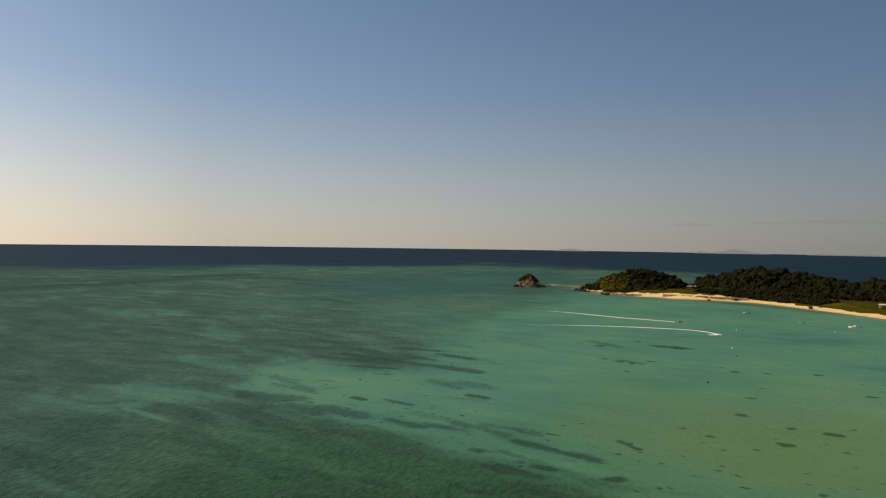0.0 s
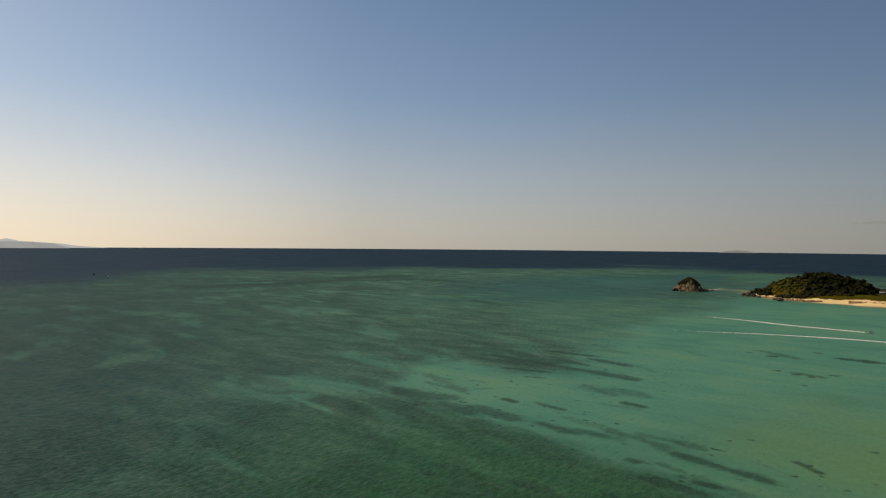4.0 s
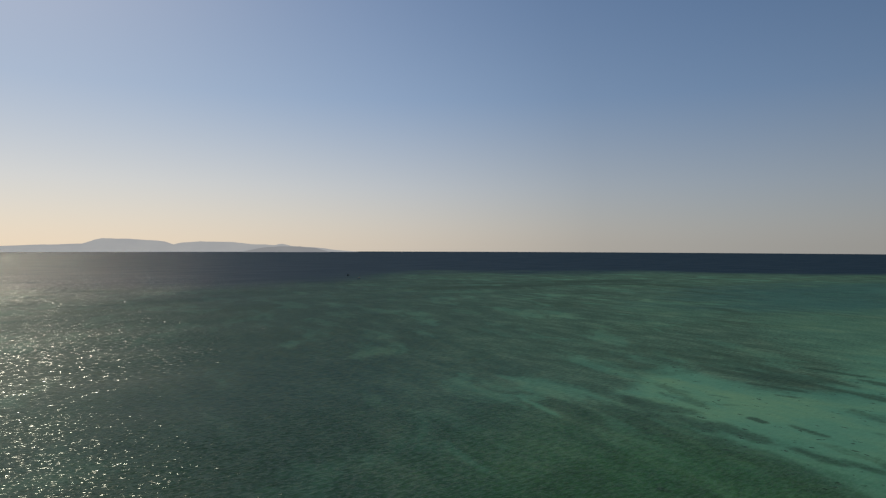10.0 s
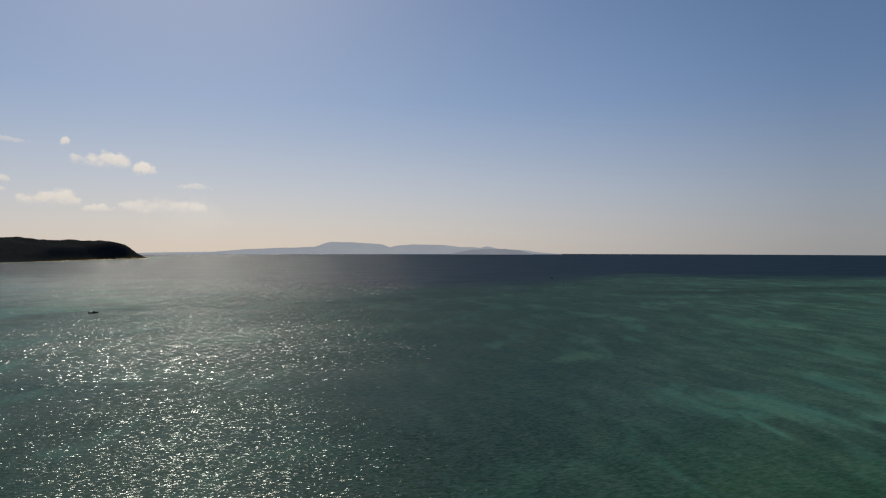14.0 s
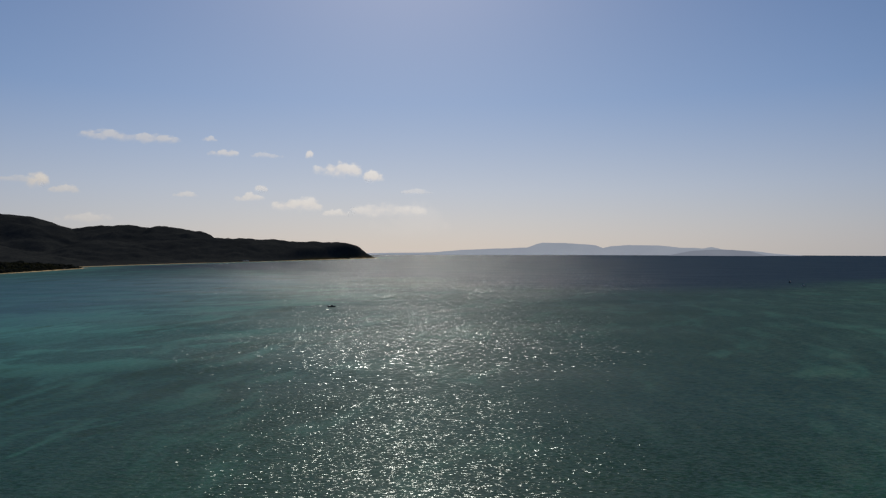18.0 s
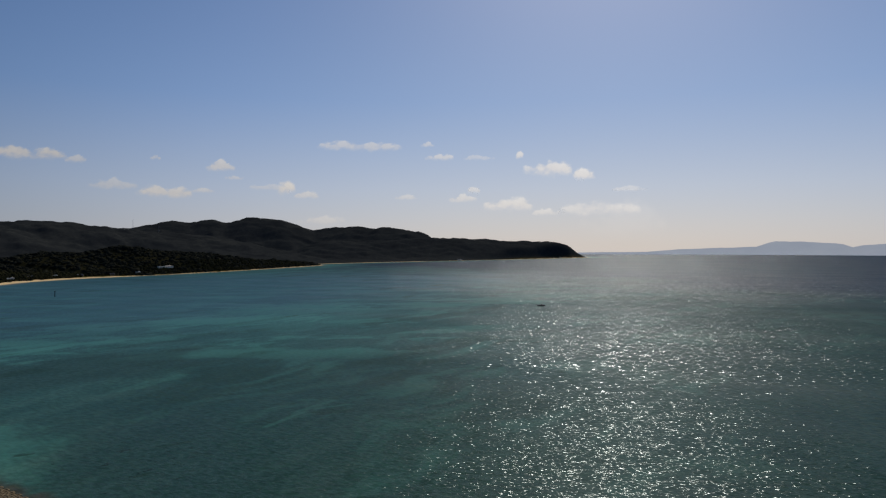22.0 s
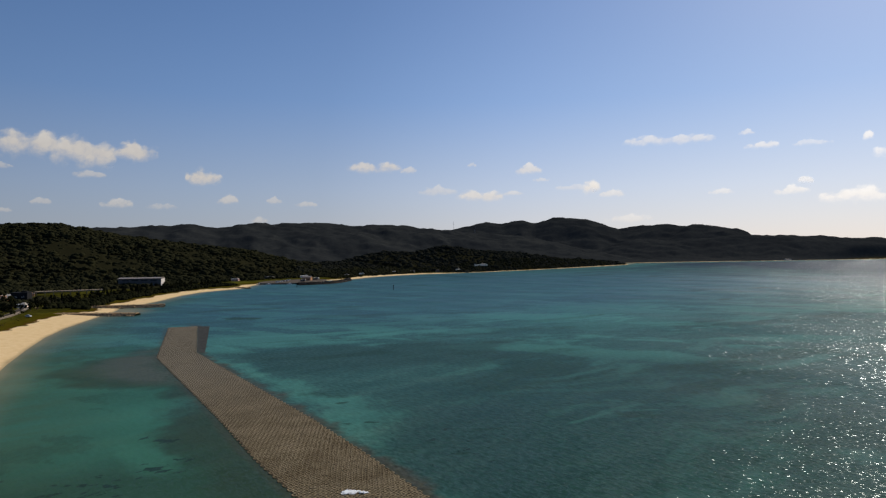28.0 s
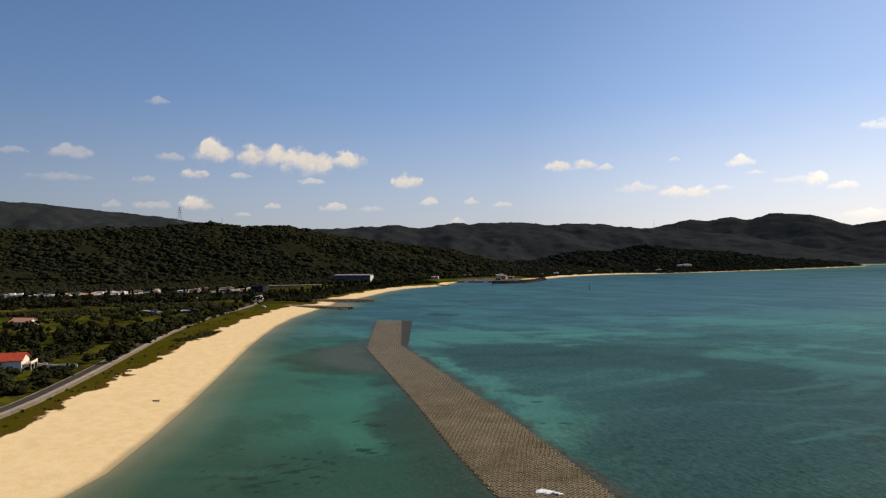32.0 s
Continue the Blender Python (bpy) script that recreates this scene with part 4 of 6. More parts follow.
def woods(name, label, seed, az, dist, per, size, least=6.0, margin=14, mat=LEAF, flat=(0.55, 1.1), shapes=None, roll=0.0, crest=None):
    """Forest canopy over a sector of the hills: one crown for every `per` square metres."""
    rng = np.random.default_rng(seed)
    area = radians(az[1] - az[0]) * (dist[1] ** 2 - dist[0] ** 2) / 2
    n = int(area / per)
    a = rng.uniform(*az, n)
    r = np.sqrt(rng.uniform(dist[0] ** 2, dist[1] ** 2, n))
    x, y = polar(a, r)
    z, sd, hill = land_height(x, y)
    ok = (hill > least) & (sd > margin)
    if crest is not None:
        # behind the crest, hidden from the camera, most crowns are left out
        line = np.array(RANGES[crest][0][0])
        bearing = np.degrees(np.arctan2(line[:, 0], line[:, 1]))
        ok &= (r < np.interp(a, bearing, np.hypot(line[:, 0], line[:, 1])) + 22) | (np.random.default_rng(seed + 1).random(n) < 0.3)
    s = np.clip(np.exp(rng.normal(math.log((size[0] + size[1]) / 2), 0.42, n)), size[0] * 0.4, size[1] * 1.7) * (0.75 + 0.6 * fbm(x / 40, y / 40, 2, seed))
    p = np.stack([x, y, z + s * 0.1 + rng.uniform(-0.25, 0.25, n) * s + (fbm(x / 65, y / 65, 3, 7) - 0.5) * roll], -1)[ok]
    ob = scatter_mesh(name, shapes or LUMPS, p, s[ok], mat, rng, flat)
    return tagged(ob, label, "forest", kind="stuff")


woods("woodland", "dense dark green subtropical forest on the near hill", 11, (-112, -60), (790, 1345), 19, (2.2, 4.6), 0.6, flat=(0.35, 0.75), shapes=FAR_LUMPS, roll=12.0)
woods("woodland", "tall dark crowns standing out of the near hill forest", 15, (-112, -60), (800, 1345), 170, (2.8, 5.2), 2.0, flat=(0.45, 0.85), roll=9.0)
woods("woodland", "dark green forest on the low hills beside the bay, greyed for haze", 12, (-63, -32), (1150, 1880), 30, (2.0, 4.4), 1.5, 7, HAZY_LEAF, (0.4, 0.8), FAR_LUMPS, crest=4)
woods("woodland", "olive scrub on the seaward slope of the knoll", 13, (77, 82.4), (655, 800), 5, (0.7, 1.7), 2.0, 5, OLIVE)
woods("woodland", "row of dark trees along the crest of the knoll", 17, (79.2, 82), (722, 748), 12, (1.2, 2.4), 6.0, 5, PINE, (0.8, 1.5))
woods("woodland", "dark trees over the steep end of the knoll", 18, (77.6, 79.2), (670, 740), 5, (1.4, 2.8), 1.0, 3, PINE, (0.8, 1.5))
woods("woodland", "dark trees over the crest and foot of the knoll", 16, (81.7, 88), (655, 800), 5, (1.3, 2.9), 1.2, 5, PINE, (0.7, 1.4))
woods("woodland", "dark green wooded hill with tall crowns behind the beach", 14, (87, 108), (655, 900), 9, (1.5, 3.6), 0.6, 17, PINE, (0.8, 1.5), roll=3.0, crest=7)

# ================= sky: clouds and hazy distance =================
# bearing, height angle, width and height in degrees
CLOUDS_WEST = [
    (-87.3, 8.19, 3.5, 1.87), (-83.2, 8.11, 4.3, 2.19), (-79.0, 7.76, 4.3, 2.32), (-75.4, 7.92, 3.1, 1.61), (-90.4, 7.66, 2.1, 0.8), (-88.5, 6.36, 2.3, 0.97),
    (-97.8, 7.56, 3.4, 0.9), (-98.3, 5.7, 4.5, 0.71), (-101.2, 7.51, 1.9, 0.58), (-92.3, 5.78, 1.6, 0.64), (-85.0, 6.23, 1.9, 0.48), (-78.8, 5.91, 2.3, 0.58),
    (-70.3, 6.03, 2.8, 1.35), (-88.2, 3.9, 2.9, 1.22), (-91.8, 3.68, 2.9, 0.71), (-94.7, 3.69, 1.4, 0.58), (-84.5, 2.99, 1.3, 0.39), (-82.2, 3.69, 1.4, 0.45),
    (-77.2, 3.66, 2.3, 0.71), (-73.9, 3.51, 2.3, 0.51), (-68.7, 4.18, 1.7, 0.77), (-64.8, 4.12, 1.3, 0.51), (-62.2, 3.83, 1.9, 0.45), (-66.1, 2.43, 1.6, 0.51)]
CLOUDS_MID = [
    (-91.3, 11.97, 1.8, 0.64), (-56.4, 7.15, 4.8, 1.09), (-53.0, 6.88, 1.4, 0.58), (-47.4, 7.36, 0.8, 0.45), (-42.5, 6.85, 2.3, 0.84), (-41.3, 5.94, 1.5, 0.39),
    (-50.4, 4.99, 3.4, 0.71), (-46.8, 4.62, 4.0, 1.03), (-43.7, 4.79, 1.9, 0.51), (-38.9, 5.16, 3.1, 0.51), (-37.2, 5.2, 1.6, 1.29), (-35.3, 4.6, 2.1, 0.64)]
CLOUDS_SOUTH = [
    (-30.3, 8.96, 6.9, 0.95), (-24.8, 9.12, 1.3, 0.45), (-23.7, 8.04, 2.4, 0.64), (-20.1, 7.96, 2.6, 0.45), (-16.5, 8.23, 0.7, 0.84), (-14.1, 6.97, 4.2, 1.42),
    (-10.8, 6.39, 1.9, 0.97), (-7.1, 5.02, 2.7, 0.45), (-21.7, 4.38, 2.5, 0.71), (-20.6, 5.15, 1.1, 0.58), (-26.7, 4.47, 1.9, 0.45), (-17.9, 3.87, 4.2, 1.35),
    (-14.3, 3.16, 2.3, 0.64), (-9.1, 3.43, 6.4, 1.29), (-33.6, 2.43, 3.9, 0.77)]


def cloud_material():
    k = Mat("cloud")
    k.t.nodes.remove(k.b)
    d = k.attr("puff")
    n = k.noise(0.014, 7.0, 0.62)
    a = k.calc("MULTIPLY", k.attr("veil"), k.span(k.calc("ADD", d, k.calc("MULTIPLY", k.calc("SUBTRACT", n, 0.5), 0.9)), 0.10, 0.95))
    em = k.node("ShaderNodeEmission")
    k.link(k.attr("glow"), em.inputs["Strength"])
    k.link(k.ramp(k.calc("ADD", k.attr("lit"), k.calc("MULTIPLY", k.calc("SUBTRACT", n, 0.5), 0.9)), [(0.1, (0.76, 0.71, 0.66)), (0.5, (0.85, 0.785, 0.69)), (0.9, (0.94, 0.875, 0.77))]), em.inputs[0])
    tr = k.t.nodes.new("ShaderNodeBsdfTransparent")
    mx = k.t.nodes.new("ShaderNodeMixShader")
    k.link(a, mx.inputs[0])
    k.link(tr.outputs[0], mx.inputs[1])
    k.link(em.outputs[0], mx.inputs[2])
    k.link(mx.outputs[0], k.t.nodes["Material Output"].inputs[0])
    return k.m


CLOUD = cloud_material()


def cloud(az, el, wide, high, seed, dist=4650.0, veil=None, bright=None, label="small white fair-weather cumulus cloud low in the sky"):
    """A far cumulus: a domed sheet whose density is a heap of puffs on a flat base."""
    rng = np.random.default_rng(seed)
    w, h = dist * math.tan(radians(wide)) * 1.12, dist * math.tan(radians(high)) * 1.55
    nx, nz = 60, 28
    U, V = np.meshgrid(np.linspace(-0.66, 0.66, nx), np.linspace(-0.62, 0.78, nz), indexing="ij")
    lean = rng.uniform(-0.18, 0.18)
    # heaped top over a nearly level base, thinning to wisps at both ends
    ends = np.clip(1 - (np.abs(U - lean * 0.4) / 0.54) ** 2.2, 0, 1)
    lumps = fbm(U * (2.0 + wide * 0.45) + seed * 7.7, U * 0 + seed, 3, seed, 0.55)
    head = -0.10 + ends * (0.10 + 0.62 * lumps * (1 - 0.6 * np.clip(np.abs(U - lean) / 0.6, 0, 1)))
    foot = -0.30 + 0.10 * (fbm(U * 4 + seed, U * 0 + 9, 2, seed + 3) - 0.5) - 0.16 * ends ** 0.6 + 0.10
    turn = fbm(U * w / h * 2.4 + seed, V * 3.4 - seed, 5, seed + 1, 0.62) - 0.5
    top_soft, foot_soft = 0.34, 0.36
    dens = step(head - V + turn * 0.38, -top_soft * 0.5, top_soft) * step(V - foot + turn * 0.18, -foot_soft * 0.5, foot_soft) * step(ends, 0.0, 0.45)
    dens = dens * (0.72 + 0.9 * (turn + 0.3))
    rim = np.maximum(np.abs(U) / 0.66, np.maximum(-V / 0.62, V / 0.78))
    dens = np.clip(dens, 0, 1.1) * (1 - step(rim, 0.78, 0.98)) - 0.35 * step(rim, 0.8, 0.98)
    lit = 0.30 + 0.75 * (V + 0.3) + 0.5 * turn
    verts = np.stack([U * w, -np.clip(dens, 0, 1) * min(w * 0.25, h * 0.5), V * h], -1).reshape(-1, 3)
    me = mesh_from("cloud", verts, grid_faces(nx, nz), CLOUD, True)
    set_attr(me, "puff", dens)
    set_attr(me, "lit", lit)
    set_attr(me, "glow", np.full(dens.shape, bright or float(np.interp(az, [-100, -60, -15, 5], [0.80, 0.95, 1.6, 1.72]))))
    set_attr(me, "veil", np.full(dens.shape, veil or float(np.interp(high, [0.4, 0.8, 1.3], [0.45, 0.68, 0.95])) * (0.72 if wide > 4.5 * high else 1.0) * (0.8 if az > -20 and wide > 4 else 1.0) * (0.55 if az < -89 else 1.0)))
    ob = new("cloud", me)
    x, y = polar(az, dist * math.cos(radians(el)))
    ob.matrix_world = pose(float(x), float(y), EYE[2] + dist * math.sin(radians(el)), 0, 0, -az)
    ob.visible_shadow = False
    tagged(ob, label, "cloud", "fair-weather clouds")


for n, row in enumerate(CLOUDS_WEST + CLOUDS_MID + CLOUDS_SOUTH):
    cloud(*row, seed=100 + n)

cloud(-8.0, 2.5, 7.0, 2.9, seed=77, dist=4700.0, veil=0.12)
for n, (az, el, wide, high) in enumerate(((97.0, 1.95, 8.0, 0.35), (86.6, 1.75, 4.0, 0.25), (92.2, 1.85, 3.0, 0.2))):
    cloud(az, el, wide, high, seed=180 + n, veil=0.26, bright=0.27, label="thin grey cloud streak above the horizon")


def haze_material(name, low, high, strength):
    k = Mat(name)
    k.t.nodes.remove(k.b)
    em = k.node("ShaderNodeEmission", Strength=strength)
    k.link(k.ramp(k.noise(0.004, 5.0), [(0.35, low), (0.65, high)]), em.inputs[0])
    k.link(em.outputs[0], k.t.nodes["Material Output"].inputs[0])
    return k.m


def far_island(rows, dist, mat, label):
    """Hazy land on the horizon: an uneven ridge with sloping flanks."""
    pts, zs = ridge([(a, e, dist) for a, e in rows])
    n = 30 * len(pts)
    s = np.linspace(0, len(pts) - 1, n)
    px, py, pz = (np.interp(s, np.arange(len(pts)), q) for q in ([p[0] for p in pts], [p[1] for p in pts], zs))
    pz = np.maximum(pz + (fbm(s * 2.3, s * 0 + 3, 4, 5) - 0.5) * 5 * np.clip(pz / 40, 0.0, 1), -1.5)
    ux, uy = px / dist, py / dist
    rings = []
    for off, f in ((-160, 0.0), (-90, 0.45), (-30, 0.85), (0, 1.0), (60, 0.6), (140, 0.0)):
        rings.append(np.stack([px + ux * off, py + uy * off, pz * f - 0.5 * (f == 0)], -1))
    me = mesh_from("backdrop", np.stack(rings, 1).reshape(-1, 3), grid_faces(n, 6), mat, True)
    tagged(new("backdrop", me), label, "distant island", kind="structure")


# haze in front of the far islands, put into their own glowing colour
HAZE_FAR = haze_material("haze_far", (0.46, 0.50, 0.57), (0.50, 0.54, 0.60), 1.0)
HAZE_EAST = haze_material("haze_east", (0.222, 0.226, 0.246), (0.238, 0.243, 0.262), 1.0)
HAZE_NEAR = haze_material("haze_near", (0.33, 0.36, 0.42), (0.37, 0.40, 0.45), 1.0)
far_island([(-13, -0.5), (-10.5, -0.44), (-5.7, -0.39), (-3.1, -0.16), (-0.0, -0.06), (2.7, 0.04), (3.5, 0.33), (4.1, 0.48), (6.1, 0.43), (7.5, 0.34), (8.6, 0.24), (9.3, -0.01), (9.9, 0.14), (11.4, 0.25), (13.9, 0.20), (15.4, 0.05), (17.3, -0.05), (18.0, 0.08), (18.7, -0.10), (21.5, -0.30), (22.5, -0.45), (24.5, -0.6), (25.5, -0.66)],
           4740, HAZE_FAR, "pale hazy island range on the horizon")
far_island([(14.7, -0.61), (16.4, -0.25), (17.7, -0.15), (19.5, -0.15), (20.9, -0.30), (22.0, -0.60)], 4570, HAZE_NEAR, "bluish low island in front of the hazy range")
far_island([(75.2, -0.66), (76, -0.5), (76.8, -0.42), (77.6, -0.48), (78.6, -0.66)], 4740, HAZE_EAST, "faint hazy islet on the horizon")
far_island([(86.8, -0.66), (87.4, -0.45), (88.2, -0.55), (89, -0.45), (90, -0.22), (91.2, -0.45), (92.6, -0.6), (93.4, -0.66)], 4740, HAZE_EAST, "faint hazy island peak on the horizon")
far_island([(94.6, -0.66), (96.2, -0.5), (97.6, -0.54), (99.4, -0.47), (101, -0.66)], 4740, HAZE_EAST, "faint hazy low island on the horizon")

# ================= plain materials =================
ASPHALT = worn("asphalt", (0.062, 0.052, 0.040), 0.9, 0.3, 0.3)
CONCRETE = worn("concrete", (0.20, 0.165, 0.12), 0.85, 0.3, 0.4, bump=0.01)
PALE = worn("pale_concrete", (0.36, 0.285, 0.20), 0.85, 0.25, 0.4)
WALL_WHITE = worn("white_render", (0.78, 0.69, 0.57), 0.75, 0.15, 0.5)
WALL_GREY = worn("grey_cladding", (0.10, 0.094, 0.086), 0.6, 0.2, 0.3)
WALL_PINK = worn("pink_render", (0.55, 0.36, 0.29), 0.8, 0.2, 0.5)
WALL_TAN = worn("tan_render", (0.50, 0.27, 0.15), 0.8, 0.2, 0.5)
WALL_DARK = worn("dark_cladding", (0.022, 0.022, 0.022), 0.8, 0.25, 0.5)
ROOF_RED = worn("red_roof_tile", (0.44, 0.075, 0.035), 0.7, 0.3, 0.9)
ROOF_SALMON = worn("salmon_roof_tile", (0.58, 0.27, 0.17), 0.75, 0.2, 0.9)
ROOF_WHITE = worn("white_sheet_roof", (0.80, 0.74, 0.65), 0.5, 0.1, 0.4)
ROOF_GREY = worn("grey_sheet_roof", (0.26, 0.22, 0.18), 0.55, 0.25, 0.4)
GLASS = worn("dark_window_glass", (0.03, 0.035, 0.04), 0.12, 0.2, 0.5)
STEEL = worn("galvanised_steel", (0.30, 0.31, 0.32), 0.5, 0.2, 0.8, metal=0.6)
BLACK = worn("black_rubber", (0.02, 0.02, 0.02), 0.8, 0.2, 2.0)
HULL_WHITE = worn("white_gelcoat", (0.78, 0.77, 0.74), 0.3, 0.08, 1.0)
HULL_DARK = worn("dark_hull_paint", (0.03, 0.035, 0.045), 0.45, 0.2, 1.0)
BARK = worn("bark", (0.10, 0.075, 0.05), 0.95, 0.3, 3.0, bump=0.03)
ROCK = worn("weathered_rock", (0.088, 0.070, 0.048), 0.95, 0.6, 0.5, bump=0.2)
ROCK_PALE = worn("pale_shore_rock", (0.30, 0.215, 0.12), 0.95, 0.45, 0.5, bump=0.2)
ROCK_ISLET = worn("islet_rock", (0.125, 0.095, 0.062), 0.95, 0.75, 0.35, bump=0.3)
DARK_STONE = worn("dark_armour_stone", (0.034, 0.030, 0.026), 0.95, 0.4, 0.6, bump=0.1)
SHRUB = leaf_material("beach_shrub", (0.034, 0.030, 0.008), (0.058, 0.050, 0.011), (0.092, 0.068, 0.020))

QUAY = worn("oily_quay_concrete", (0.10, 0.082, 0.062), 0.9, 0.4, 0.15)

# ================= road along the beach =================
ROAD_LINE = rounded([(-60, -130), (-150, -78), (-222, -47), (-254, -38), (-309, -25), (-396, -6), (-490, 26), (-540, 52), (-600, 70), (-680, 84)], 2)


def ribbon(name, line, left, right, material, lift, thick=0.5, smooth_z=True):
    """A strip of paving that follows a line, from `left` to `right` metres beside it."""
    p = np.array(line)
    t = np.gradient(p, axis=0)
    t /= np.linalg.norm(t, axis=1, keepdims=True)
    nrm = np.stack([-t[:, 1], t[:, 0]], -1)
    z = heights(p)
    if smooth_z:
        z = np.convolve(np.pad(z, 3, mode="edge"), np.ones(7) / 7, "valid")
    a, b = p + nrm * left, p + nrm * right
    ring = [np.c_[a, z + lift - thick], np.c_[a, z + lift], np.c_[b, z + lift], np.c_[b, z + lift - thick]]
    return mesh_from(name, np.stack(ring, 1).reshape(-1, 3), grid_faces(len(p), 4), material)


# the line runs west, so the sea side is on its right hand (negative offsets)
tagged(new("road", ribbon("road", ROAD_LINE, -2.0, 1.9, ASPHALT, 0.45)), "worn grey asphalt road behind the beach", "road", kind="structure")
tagged(new("pavement", ribbon("pavement", ROAD_LINE, -4.4, -2.02, PALE, 0.60)), "pale concrete footpath beside the beach road", "pavement", kind="structure")
tagged(new("kerb", ribbon("kerb", ROAD_LINE, 1.92, 2.2, CONCRETE, 0.62)), "low concrete kerb on the landward road edge", "kerb", kind="structure")
tagged(new("sea_wall", ribbon("sea_wall", ROAD_LINE, -4.75, -4.42, CONCRETE, 0.80, 1.2)), "low weathered concrete sea wall beside the footpath", "wall", kind="structure")
for k in range(20, len(ROAD_LINE) - 24):
    (ax, ay), (bx, by) = ROAD_LINE[k], ROAD_LINE[k + 1]
    if k % 2 == 0:
        continue
    seg = [(ax, ay), ((ax + bx) / 2, (ay + by) / 2)]
    tagged(new("lane_mark", ribbon("lane_mark", seg, -0.08, 0.08, PALE, 0.458, 0.03, False)), kind="structure", label="faded white centre line dash on the asphalt", category="road marking")

# ================= trees =================


def tree_crown(seed, tall, wide, conic=0.0, clumps=46):
    """A crown of many small leaf clumps round a few limbs, with gaps between."""
    rng = np.random.default_rng(seed)
    V, F, base = [], [], 0
    heads = [(rng.uniform(-0.32, 0.32) * wide, rng.uniform(-0.32, 0.32) * wide, rng.uniform(0.42, 0.85) * tall) for _ in range(6)]
    for _ in range(clumps):
        hx, hy, hz = heads[rng.integers(6)]
        d = rng.normal(0, 1, 3)
        d /= np.linalg.norm(d)
        z = np.clip(hz + d[2] * 0.2 * tall, 0.24 * tall, tall)
        k = 1 - conic * (z / tall)
        p = np.array([(hx + d[0] * 0.26 * wide) * k, (hy + d[1] * 0.26 * wide) * k, z])
        s = rng.uniform(0.09, 0.17) * wide * (0.7 + 0.3 * k)
        vs, fs = LEAVES[rng.integers(len(LEAVES))]
        V.append(vs * np.array([s, s, s * rng.uniform(0.6, 0.95)]) + p)
        F.append(fs + base)
        base += len(vs)
    return np.concatenate(V), np.concatenate(F)


LEAVES = [blob_shape(40 + s, 1, 0.7, 0.8, -2) for s in range(6)]


def make_tree(name, label, seed, tall, wide, conic, mat):
    ob = thing(name, Matrix(), label, "tree", "trees behind the beach")
    bm = tube(0.035 * tall, 0.016 * tall, tall * 0.55, sides=7)
    rng = random.Random(seed)
    for _ in range(5):
        a, h = rng.uniform(0, 6.28), rng.uniform(0.3, 0.5) * tall
        bar((0, 0, h), (math.cos(a) * 0.3 * wide, math.sin(a) * 0.3 * wide, h + 0.26 * tall), 0.009 * tall, bm, 5)
    part("trunk", bm, BARK, ob)
    me = mesh_from("crown", *tree_crown(seed, tall, wide, conic), mat, False)
    crown = new("crown", me)
    crown.parent = ob
    return ob


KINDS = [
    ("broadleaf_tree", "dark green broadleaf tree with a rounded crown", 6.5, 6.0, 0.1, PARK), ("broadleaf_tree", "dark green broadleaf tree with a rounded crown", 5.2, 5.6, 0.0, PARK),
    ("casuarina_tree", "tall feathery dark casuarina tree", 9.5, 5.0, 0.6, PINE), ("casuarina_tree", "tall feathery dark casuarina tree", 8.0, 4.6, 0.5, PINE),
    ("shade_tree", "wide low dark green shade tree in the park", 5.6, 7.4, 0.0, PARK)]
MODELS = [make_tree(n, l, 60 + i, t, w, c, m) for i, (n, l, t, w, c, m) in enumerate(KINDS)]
FREE = list(MODELS)


def plant(x, y, z, which, size, rng):
    """Sets the model itself the first time, copies of it after that."""
    m = Matrix.Translation((x, y, z - 0.15)) @ Matrix.Rotation(rng.uniform(0, 6.28), 4, "Z")
    ob = MODELS[which]
    if ob in FREE:
        FREE.remove(ob)
        ob.matrix_world = m
        return
    copy = copy_thing(ob, m)
    copy.scale = (size, size, size * rng.uniform(0.85, 1.15))


def along(line, offs, every, seed, kinds, scale=(0.75, 1.25)):
    rng = random.Random(seed)
    spots = []
    for (ax, ay), (bx, by) in zip(line[:-1], line[1:]):
        length = math.hypot(bx - ax, by - ay)
        nx, ny = -(by - ay) / length, (bx - ax) / length
        for _ in range(max(1, int(length / every))):
            u, o = rng.random(), rng.uniform(*offs)
            spots.append((ax + (bx - ax) * u + nx * o, ay + (by - ay) * u + ny * o))
    for (x, y), z in zip(spots, heights(spots)):
        if z > 1.0:
            plant(x, y, z, rng.choice(kinds), rng.uniform(*scale), rng)


# belt on the landward side of the road, park behind it, shelter belts, casuarinas behind the second beach
along([(-215, -72), (-262, -62), (-300, -72)], (-12, 6), 2.2, 1, (0, 1, 4), (0.6, 1.0))
along([(-300, -40), (-345, -29), (-400, -16), (-450, 2), (-498, 22)], (-15, -7), 3.2, 2, (0, 1, 3, 4), (0.6, 1.05))
along([(-318, -80), (-372, -62), (-405, -40)], (-9, 9), 3.0, 3, (0, 2, 3), (0.7, 1.05))
along([(-420, -120), (-470, -60), (-500, -20), (-560, 30)], (-40, 40), 4.5, 4, (0, 1, 4), (0.55, 0.95))
along([(-560, -160), (-590, -90), (-600, -20), (-620, 40)], (-14, 14), 3.0, 5, (0, 1, 2, 3), (0.8, 1.2))
along([(-548, 68), (-600, 108), (-640, 130), (-712, 200), (-770, 270), (-812, 320)], (12, 34), 3.4, 6, (2, 3, 3, 0), (0.8, 1.15))
along([(-500, 28), (-560, 66)], (-2, 10), 4, 8, (1, 0, 4), (0.5, 0.8))
along([(-665, -140), (-660, -60), (-660, 20), (-672, 80)], (-12, 12), 4.0, 9, (0, 1, 2), (0.8, 1.15))
along([(-452, -104), (-458, -84), (-466, -70), (-478, -66)], (-5, 5), 3, 12, (0, 1, 4), (0.5, 0.8))
